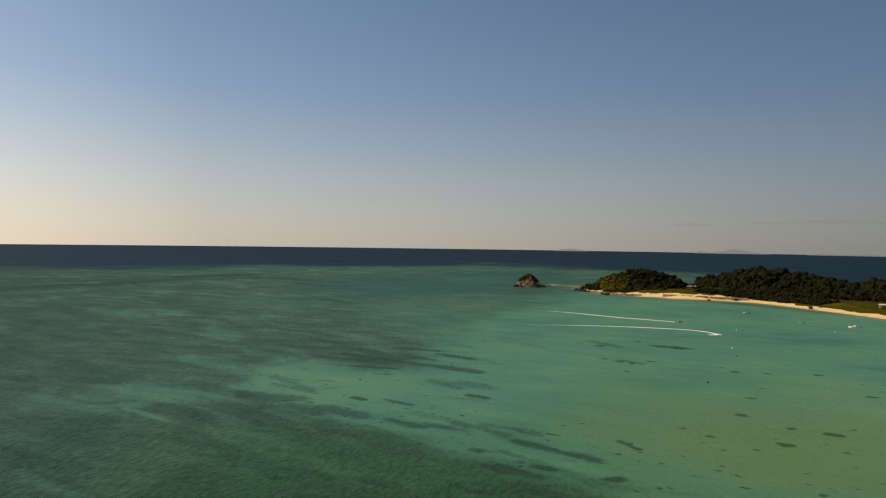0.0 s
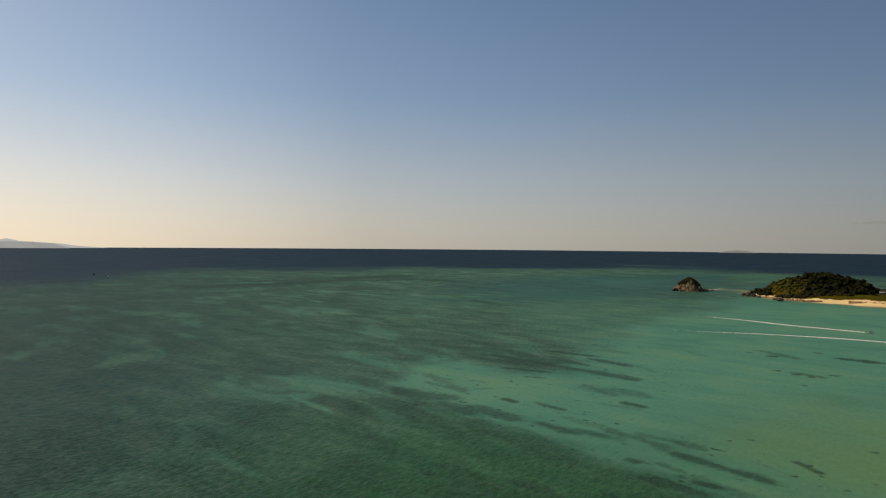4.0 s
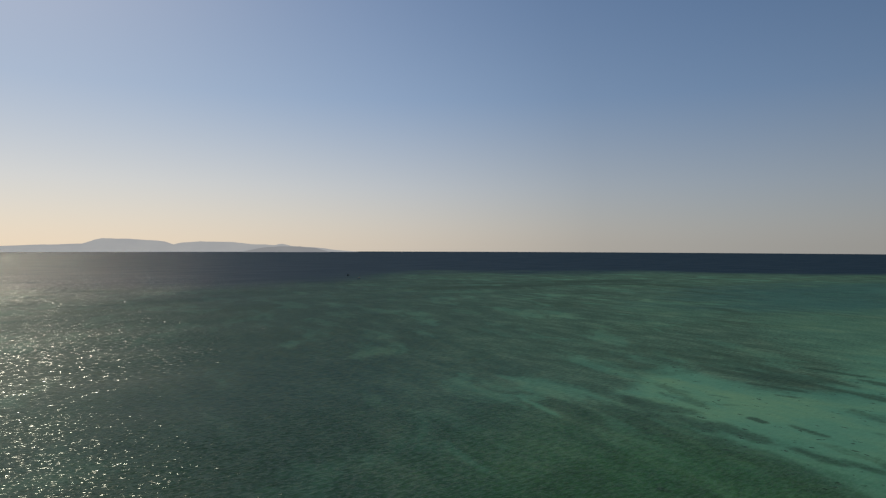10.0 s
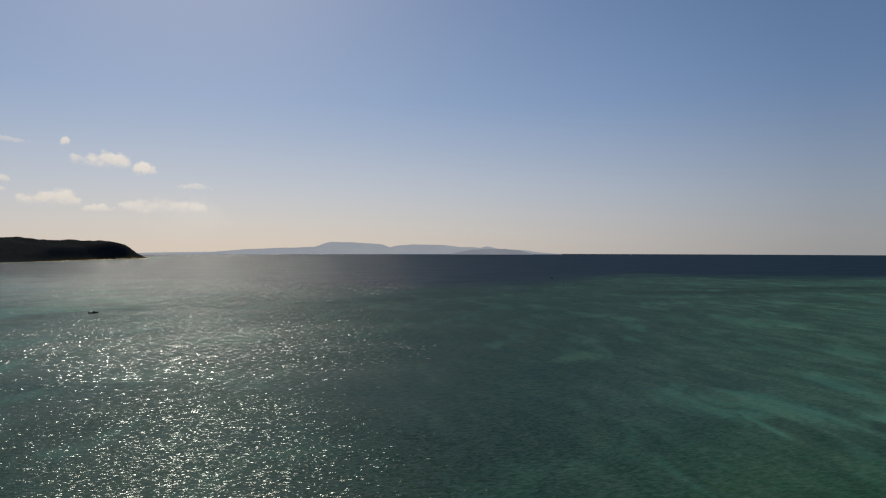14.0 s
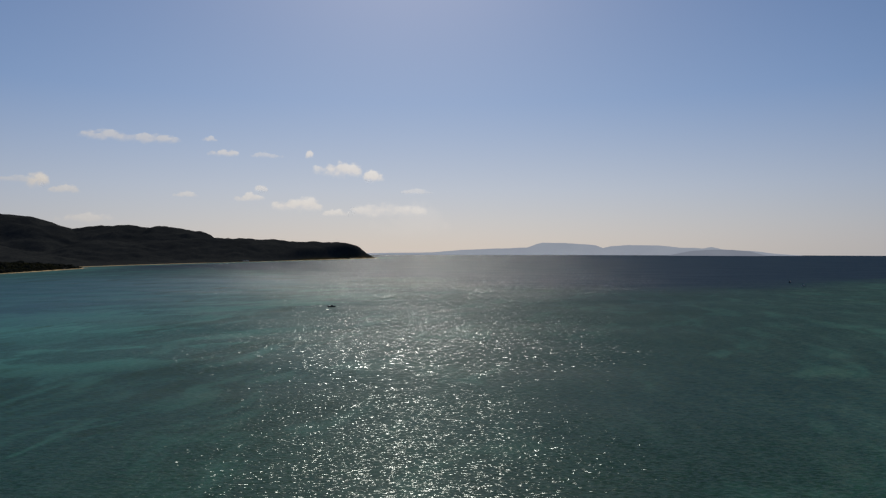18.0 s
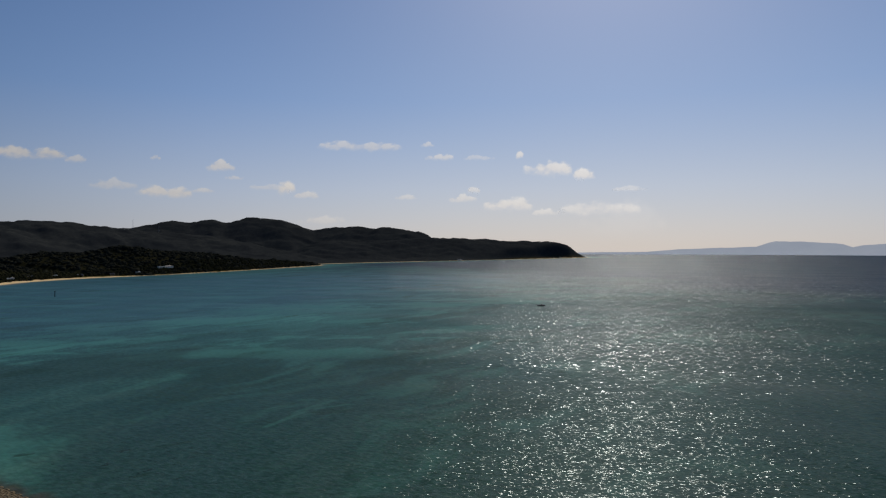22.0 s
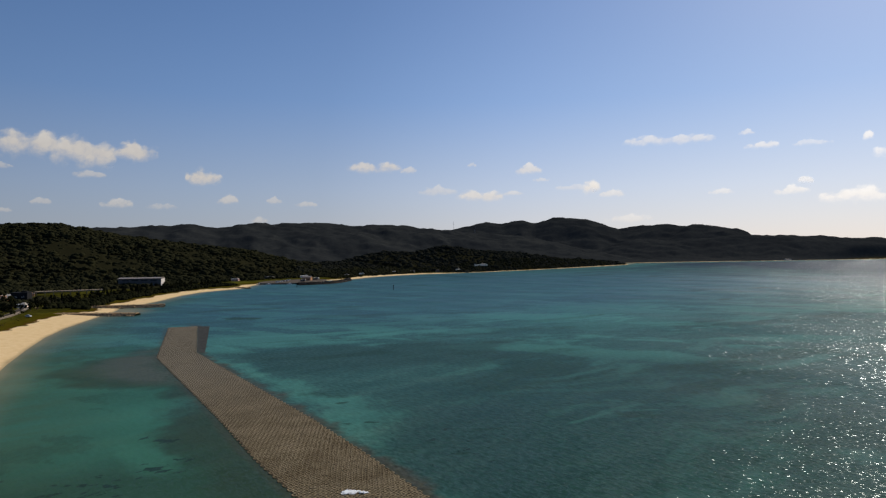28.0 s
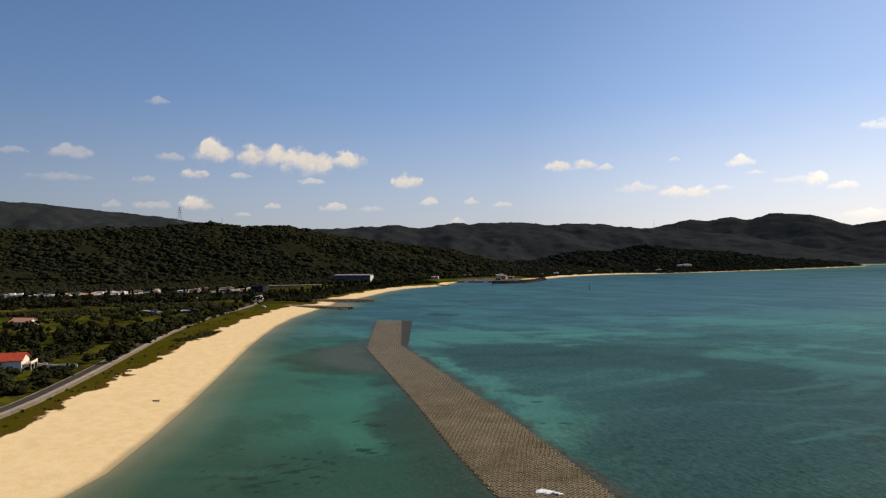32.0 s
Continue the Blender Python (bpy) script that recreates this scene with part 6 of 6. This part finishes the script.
def boat(x, y, turn, long, label, paint=HULL_WHITE, cabin=True, awning=False):
    ob = thing("boat", pose(x, y, 0.02, 0, 0, turn), label, "boat")
    h = 0.12 * long
    part("hull", hull_mesh(long, long * 0.32, h), paint, ob)
    part("rub_rail", box(long * 0.72, long * 0.325, 0.07, (-long * 0.12, 0, h * 0.9), 0.02), BLACK, ob)
    if cabin:
        c = part("cabin", box(long * 0.26, long * 0.2, h * 1.1, (0.02 * long, 0, h), 0.08), paint, ob)
        part("windscreen", box(long * 0.03, long * 0.18, h * 0.5, (0.155 * long, 0, h * 1.5), 0.01), GLASS, c)
    if awning:
        for sx in (-0.25, 0.1):
            for sy in (-0.12, 0.12):
                part("post", tube(0.04, 0.04, h * 2.2, (sx * long, sy * long, h * 0.8), 6), STEEL, ob)
        part("awning", box(long * 0.45, long * 0.3, 0.08, (-0.08 * long, 0, h * 3), 0.02), WALL_DARK, ob)
    part("outboard_motor", box(0.35, 0.4, 1.0, (-long / 2 - 0.1, 0, h * 0.5), 0.08), BLACK, ob)
    return ob


boat(529, -9, 96, 5.0, "grey moored motor boat with a dark awning", HULL_WHITE, True, True)
boat(480, -41, 100, 3.6, "small white moored dinghy with an outboard motor", HULL_WHITE, False)
boat(469, -69, 78, 6.8, "white moored speedboat with a low cabin", HULL_WHITE, True)
boat(-139, 534, 10, 6.5, "small dark fishing boat on the glittering sea", HULL_DARK, True)
boat(423, 966, 60, 8.0, "small dark fishing boat far out near the reef", HULL_DARK, True)
boat(402, 877, 40, 7.0, "small white boat far out near the reef", HULL_WHITE, True)
for x, y, a in ((-812, 404, 60), (-806, 418, 70), (-806, 432, 85), (-826, 380, 40), (-838, 372, 35), (-816, 468, 130), (-834, 482, 140)):
    boat(x, y, a, 7.5, "white fishing boat moored inside the harbour", HULL_WHITE, True)


def foam_material():
    k = Mat("sea_foam")
    k.t.nodes.remove(k.b)
    n = k.noise(0.9, 6.0, 0.7)
    a = k.span(k.calc("ADD", k.attr("froth"), k.calc("MULTIPLY", k.calc("SUBTRACT", n, 0.5), 1.5)), 0.25, 0.75)
    d = k.node("ShaderNodeBsdfDiffuse", Color=(0.82, 0.84, 0.82, 1))
    tr = k.t.nodes.new("ShaderNodeBsdfTransparent")
    mx = k.t.nodes.new("ShaderNodeMixShader")
    k.link(a, mx.inputs[0])
    k.link(tr.outputs[0], mx.inputs[1])
    k.link(d.outputs[0], mx.inputs[2])
    k.link(mx.outputs[0], k.t.nodes["Material Output"].inputs[0])
    return k.m


FOAM = foam_material()


def foam_trail(line, wide, label, strength=1.0, lift=0.05):
    """A churned wake that spreads and thins with distance from the craft."""
    p = np.array(rounded(line, 3))
    t = np.gradient(p, axis=0)
    t /= np.linalg.norm(t, axis=1, keepdims=True)
    nrm = np.stack([-t[:, 1], t[:, 0]], -1)
    u = np.linspace(0, 1, len(p))
    V, A = [], []
    for k in np.linspace(-1, 1, 9):
        w = wide * (0.45 + 0.55 * u) * (0.8 + 0.4 * fbm(u * 14, u * 0, 3, 4))
        V.append(np.c_[p + nrm * (k * w)[:, None], lift + 0.18 * (1 - k * k) * (1 - u)])
        A.append((1 - k * k) * (1 - u) ** 1.7 * 2.5 * strength)
    me = mesh_from("wake", np.stack(V, 1).reshape(-1, 3), grid_faces(len(p), 9), FOAM, True)
    set_attr(me, "froth", np.stack(A, 1))
    tagged(new("wake", me), label, "wake", kind="stuff")


foam_trail([(443, 34), (447, 55), (450, 75), (458, 95), (463, 112), (467, 140), (471, 167), (474, 190)], 2.5, "long white churned wake of a water craft")
foam_trail([(394, 8), (402, 14), (406, 22), (404, 45), (396, 78), (384, 105), (376, 128), (378, 155), (381, 182)], 2.2, "long white curved wake of a water craft", 0.95)
foam_trail([(396, 7), (390, 9), (389, 13), (394, 16)], 2.4, "white splash round a turning water craft")


def water_craft(x, y, turn):
    ob = thing("jet_ski", pose(x, y, 0.1, 0, 0, turn), "white and dark jet ski throwing a white wake", "jet ski")
    part("hull", hull_mesh(3.1, 1.15, 0.5, 8), HULL_WHITE, ob)
    part("seat", box(1.3, 0.4, 0.4, (-0.45, 0, 0.45), 0.1), BLACK, ob)
    part("console", box(0.5, 0.5, 0.55, (0.5, 0, 0.45), 0.12), HULL_DARK, ob)
    bm = bar((0.35, -0.4, 1.05), (0.35, 0.4, 1.05), 0.03, bmesh.new(), 6)
    part("handlebar", bm, BLACK, ob)


water_craft(442, 31, -80)
water_craft(392.5, 6.5, -140)


def buoy(x, y, paint, label, size=0.45):
    ob = thing("buoy", Matrix.Translation((x, y, 0)), label, "buoy", "lagoon buoys")
    bm = bmesh.new()
    bmesh.ops.create_uvsphere(bm, u_segments=12, v_segments=8, radius=size, matrix=Matrix.Translation((0, 0, size * 0.5)))
    part("float", bm, paint, ob, smooth=True)
    part("ring", tube(0.09, 0.09, 0.3, (0, 0, size * 1.4), 8), STEEL, ob)


for x, y in ((420, -2), (344, 0), (441, -55)):
    buoy(x, y, HULL_WHITE, "small white mooring buoy on the lagoon", 0.32)
for x, y in ((321, -2), (253, 8), (415, -5)):
    buoy(x, y, HULL_DARK, "small dark marker buoy on the lagoon", 0.36)


def marker(x, y, tall):
    ob = thing("marker_post", Matrix.Translation((x, y, -1.5)), "dark channel marker post standing in the bay", "marker", "channel markers")
    part("pile", tube(0.38, 0.32, tall + 1.5, sides=10), WALL_DARK, ob)
    part("topmark", tube(0.62, 0.62, 0.8, (0, 0, tall + 1.5), 10), WALL_DARK, ob)
    part("lantern", tube(0.22, 0.18, 0.5, (0, 0, tall + 2.3), 8), STEEL, ob)


marker(-745, 381, 4.5)
marker(-618, 441, 5.0)

# ================= masts on the hills =================


def pylon(az, dist, tall, base, label):
    x, y = (float(q) for q in polar(az, dist))
    z = float(heights([(x, y)])[0])
    ob = thing("pylon", pose(x, y, z - 1, 0, 0, -az), label, "pylon")
    corners = ((-1, -1), (1, -1), (1, 1), (-1, 1))
    levels = [0, 0.18, 0.34, 0.48, 0.60, 0.70, 0.79, 0.87, 0.94, 1.0]
    half = lambda u: base / 2 * (1 - 0.86 * u)
    for cx, cy in corners:
        part("leg", bar((cx * half(0), cy * half(0), 0), (cx * half(1), cy * half(1), tall), 0.22, bmesh.new()), STEEL, ob)
    for a, b in zip(levels[:-1], levels[1:]):
        bm = bmesh.new()
        for i in range(4):
            p, q = corners[i], corners[(i + 1) % 4]
            bar((p[0] * half(a), p[1] * half(a), a * tall), (q[0] * half(b), q[1] * half(b), b * tall), 0.13, bm, 3)
            bar((q[0] * half(a), q[1] * half(a), a * tall), (p[0] * half(b), p[1] * half(b), b * tall), 0.13, bm, 3)
        part("bracing", bm, STEEL, ob)
    for u, arm in ((0.72, 4.2), (0.83, 3.7), (0.94, 3.0)):
        bm = bar((-arm, 0, u * tall), (arm, 0, u * tall), 0.18, bmesh.new())
        bar((-arm, 0, u * tall), (0, 0, u * tall + 1.6), 0.1, bm)
        bar((arm, 0, u * tall), (0, 0, u * tall + 1.6), 0.1, bm)
        part("cross_arm", bm, STEEL, ob)


def mast(az, dist, tall, label):
    x, y = (float(q) for q in polar(az, dist))
    ob = thing("radio_mast", Matrix.Translation((x, y, float(heights([(x, y)])[0]) - 1)), label, "mast")
    part("pole", tube(0.5, 0.25, tall, sides=8), STEEL, ob)
    for u in (0.7, 0.82, 0.94):
        part("antenna", box(1.6, 0.5, 1.6, (0, 0, u * tall), 0.05), STEEL, ob)


pylon(-89.6, 1325, 41, 9, "tall lattice steel power pylon on the wooded ridge")
mast(-86.3, 1312, 16, "grey radio mast on the wooded ridge")
mast(-49.1, 2600, 40, "thin radio mast on the middle range")
mast(-47.2, 2650, 28, "thin radio mast on the middle range")

# ================= islet and shore rocks =================


def rock_pile(name, label, places, mat, category="rock"):
    for k, (x, y, z, sx, sy, sz) in enumerate(places):
        vs, fs = blob_shape(500 + k * 7, 3, 0.55, 1.0, -2)
        me = mesh_from(name, vs, fs, mat)
        ob = new(name, me)
        ob.matrix_world = Matrix.Translation((x, y, z)) @ Matrix.Rotation(k * 1.3, 4, "Z") @ Matrix.Diagonal((sx, sy, sz, 1))
        tagged(ob, label, category, "shore rocks")


def build_islet():
    az = np.linspace(0, 2 * np.pi, 73)
    u = np.linspace(0, 1, 26)
    A, U = np.meshgrid(az, u, indexing="ij")
    out_r = 16.5 * (1 + 0.22 * np.sin(2 * A + 0.6) + 0.1 * np.sin(5 * A + 2))
    x, y = np.cos(A) * out_r * U * 0.8, np.sin(A) * out_r * U * 1.1
    prof = np.interp(U, [0, 0.2, 0.45, 0.7, 0.86, 1.0], [14.5, 13.0, 8.8, 5.4, 2.6, -1.5])
    z = prof + (fbm((x + 50) / 4.5, (y + 50) / 4.5, 5, 61, 0.66) - 0.5) * 10.0 * step(U, 0.05, 0.3) * (1 - step(U, 0.93, 1.0))
    me = mesh_from("islet", np.stack([x, y, z], -1).reshape(-1, 3), grid_faces(73, 26), ROCK_ISLET, False)
    ob = new("islet", me)
    ob.location = (718, 217, 0)
    tagged(ob, "steep weathered rock islet with a green scrub cap", "islet", kind="structure")
    rng = np.random.default_rng(3)
    a, r = rng.uniform(0, 6.28, 240), np.sqrt(rng.uniform(0, 1, 240)) * 10.5
    px, py = np.cos(a) * r * 0.8, np.sin(a) * r * 1.15
    pz = np.interp(r / 16.5, [0, 0.2, 0.45, 0.7], [14.6, 13.1, 9.2, 5.4])
    cap = scatter_mesh("scrub", LUMPS, np.stack([718 + px, 217 + py, pz - 0.3], -1), rng.uniform(0.7, 1.7, 240), PARK, rng)
    tagged(cap, "dark green scrub on top of the rock islet", "shrubs", kind="stuff")


build_islet()
rock_pile("boulder", "brown weathered boulder at the foot of the islet", [(706, 228, 0.4, 4, 3, 2.2), (712, 204, 0.3, 4.5, 3, 2.0), (731, 203, 0.3, 3.5, 3, 1.8), (737, 198, 0.1, 2.5, 2, 1.2), (703, 220, 0.2, 3, 3, 1.6), (722, 199, 0.2, 3, 2, 1.3)], ROCK)
rock_pile("boulder", "brown weathered boulder at the tip of the point", [(684, 147, 1.0, 5, 4, 4.0), (677, 143, 0.6, 3, 3, 2.2), (690, 153, 0.4, 4, 3, 2.0), (672, 138, 0.4, 2.5, 2, 1.4), (643, 114, 1.2, 2.6, 3.2, 1.7), (650, 119, 0.7, 2, 2, 1.1)], ROCK)
rock_pile("boulder", "dark rock lying on the beach of the point", [(641, -2, 1.4, 2.0, 2.4, 0.9), (593, -57, 1.0, 1.6, 1.6, 1.0), (628, 20, 1.0, 1.6, 1.6, 0.7)], ROCK)
stone_row("rock_shelf", "low brown rock shelf along the beach of the point", rounded([(652, 62), (652, 40), (648, 15), (646, -12)], 2), 7, 2.4, 2.6, (0.8, 1.6), ROCK_PALE, 7, "rock shelf")
stone_row("rock_shelf", "pale rock shelf below the wooded knoll", rounded([(668, 132), (655, 118), (648, 100), (652, 82)], 2), 5, 1.6, 2.6, (0.7, 1.3), ROCK_PALE, 8, "rock shelf")
foam_trail([(752, 205), (765, 200), (782, 197), (800, 192)], 1.4, "thin line of foam on the reef flat beside the islet", 0.8)

# pavilion on the grass of the point
pv = thing("pavilion", pose(602, -110, float(heights([(602, -110)])[0]), 0, 0, 70), "open beach pavilion with a white roof", "pavilion")
part("roof", box(11, 7, 0.35, (0, 0, 2.9), 0.05), ROOF_WHITE, pv)
for sx in (-4.6, 4.6):
    for sy in (-2.8, 2.8):
        part("post", box(0.25, 0.25, 3.0, (sx, sy, -0.1), 0.02), WALL_WHITE, pv)

# driftwood on the sand
dw = thing("driftwood", pose(-228, -6, float(heights([(-228, -6)])[0]) + 0.05, 0, 0, 40), "dark bleached driftwood log on the sand", "driftwood")
part("log", bar((-1.4, 0, 0.15), (1.4, 0.2, 0.22), 0.18, bmesh.new(), 8), BARK, dw)
part("branch", bar((0.3, 0, 0.2), (1.0, 0.8, 0.5), 0.08, bmesh.new(), 6), BARK, dw)

# ================= sunken block breakwater =================


def block_material():
    k = Mat("algae_concrete_block")
    oi = k.t.nodes.new("ShaderNodeObjectInfo")
    ge = k.t.nodes.new("ShaderNodeNewGeometry")
    v = k.calc("ADD", k.calc("MULTIPLY", k.noise(0.09, 5.0, 0.6), 0.6), k.calc("ADD", k.calc("MULTIPLY", k.noise(1.2, 4.0, 0.7), 0.35), k.calc("MULTIPLY", k.calc("ADD", oi.outputs["Random"], ge.outputs["Random Per Island"]), 0.10)))
    sx = k.t.nodes.new("ShaderNodeSeparateXYZ")
    k.link(ge.outputs["Position"], sx.inputs[0])
    silted = k.calc("MULTIPLY", k.span(k.calc("MULTIPLY", sx.outputs[0], -1.0), 130, 280), 0.72)
    algae = k.ramp(v, [(0.3, (0.095, 0.069, 0.034)), (0.48, (0.185, 0.140, 0.072)), (0.7, (0.280, 0.221, 0.124))])
    return k.done(k.mix(silted, algae, k.mix(k.noise(0.3, 4.0), (0.166, 0.143, 0.098), (0.270, 0.234, 0.162))), 0.75, 0.0, 0.08)


BLOCK = block_material()
SUNKEN = worn("sunken_stone", (0.048, 0.050, 0.043), 0.9, 0.4, 0.4)
# bed darker than the blocks, shows in their wells and gaps
BED = worn("dark_bed", (0.062, 0.050, 0.030), 0.8, 0.4, 0.3)


def reef_breakwater():
    ob = thing("submerged_breakwater", Matrix(), "long low breakwater of algae-brown concrete blocks awash in the lagoon", "breakwater")
    bm = bmesh.new()
    a = [bm.verts.new((x, y, 0.05)) for x, y in LEFT]
    b = [bm.verts.new((x, y, 0.05)) for x, y in RIGHT]
    for i in range(len(LEFT) - 1):
        bm.faces.new((a[i], b[i], b[i + 1], a[i + 1]))
    part("bed", bm, BED, ob)
    # one hollow block: a bevelled eight-sided frame round an open well
    rim = [(-0.80, -0.52), (-0.48, -0.84), (0.48, -0.84), (0.80, -0.52), (0.80, 0.52), (0.48, 0.84), (-0.48, 0.84), (-0.80, 0.52)]
    vs = np.array([(x * k * 0.68, y * k * 0.76, z) for k, z in ((1.0, 0.0), (0.95, 0.12), (0.52, 0.12), (0.46, -0.02)) for x, y in rim])
    fs = np.array([(r * 8 + i, r * 8 + (i + 1) % 8, r * 8 + 8 + (i + 1) % 8, r * 8 + 8 + i) for r in range(3) for i in range(8)])
    me = mesh_from("concrete_block", vs, fs, BLOCK)
    rng = np.random.default_rng(9)
    near, V, F, base = 0, [], [], 0
    for i in range(len(LEFT) - 1):
        l0, l1, r0, r1 = (np.array(q, float) for q in (LEFT[i], LEFT[i + 1], RIGHT[i], RIGHT[i + 1]))
        length = np.linalg.norm((l1 + r1) / 2 - (l0 + r0) / 2)
        across = (np.linalg.norm(r0 - l0) + np.linalg.norm(r1 - l1)) / 2
        rows, cols = int(length / 1.36), max(1, int(across / 1.12))
        for j in range(rows):
            for c in range(cols):
                u, v = (j + 0.5) / rows, (c + 0.5 + 0.25 * (1 if j % 2 else -1)) / cols
                p = (l0 + (l1 - l0) * u) * (1 - v) + (r0 + (r1 - r0) * u) * v + rng.normal(0, 0.05, 2)
                t = math.atan2(*(l1 - l0)[::-1]) + math.pi / 2 + rng.normal(0, 0.04)
                z = 0.07 + rng.normal(0, 0.02)
                if -128 < p[0] < -98 and near < 298:
                    near += 1
                    bl = new("concrete_block", me)
                    bl.parent = ob
                    bl.location, bl.rotation_euler = (p[0], p[1], z), (rng.normal(0, 0.02), rng.normal(0, 0.02), t)
                else:
                    q, s = math.cos(t), math.sin(t)
                    V.append(vs @ np.array([[q, s, 0], [-s, q, 0], [0, 0, 1]]) + (p[0], p[1], z))
                    F.append(fs + base)
                    base += 32
    rest = new("block_field", mesh_from("block_field", np.concatenate(V), np.concatenate(F), BLOCK))
    rest.parent = ob
    tagged(rest, "rows of algae-brown concrete blocks", kind="stuff")
    slab = bmesh.new()
    q = [slab.verts.new(p) for p in ((-312.5, 107.2, 0.045), (-309.4, 109.8, 0.045), (-412.5, 149.5, 0.045), (-416.6, 143.5, 0.045))]
    slab.faces.new(q)
    part("apron", slab, SUNKEN, ob, "dark sunken apron beside the end of the breakwater")


reef_breakwater()


def foam_patch(x, y, turn, long, wide, seed):
    """White water tumbling over the blocks: a ragged low mound of froth."""
    U, V = np.meshgrid(np.linspace(-1.2, 1.2, 30), np.linspace(-1.2, 1.2, 22), indexing="ij")
    d = np.hypot(U, V) + (fbm(U * 2.6 + seed, V * 2.6, 4, seed, 0.6) - 0.5) * 1.5
    froth = 1.25 * (1 - step(d, 0.25, 1.0)) - 0.25 * step(np.hypot(U, V), 0.95, 1.15)
    z = 0.24 + 0.35 * np.clip(froth, 0, 1) * fbm(U * 4, V * 4 + seed, 3, seed + 2)
    c, q = math.cos(radians(turn)), math.sin(radians(turn))
    px, py = U * long, V * wide
    me = mesh_from("foam", np.stack([x + px * c - py * q, y + px * q + py * c, z], -1).reshape(-1, 3), grid_faces(30, 22), FOAM, True)
    set_attr(me, "froth", froth)
    tagged(new("foam", me), "white foam of a small wave breaking over the blocks", "foam", kind="stuff")


foam_patch(-112.2, 69.2, 52, 2.4, 1.7, 5)
foam_patch(-110.4, 70.9, 40, 1.2, 0.7, 8)
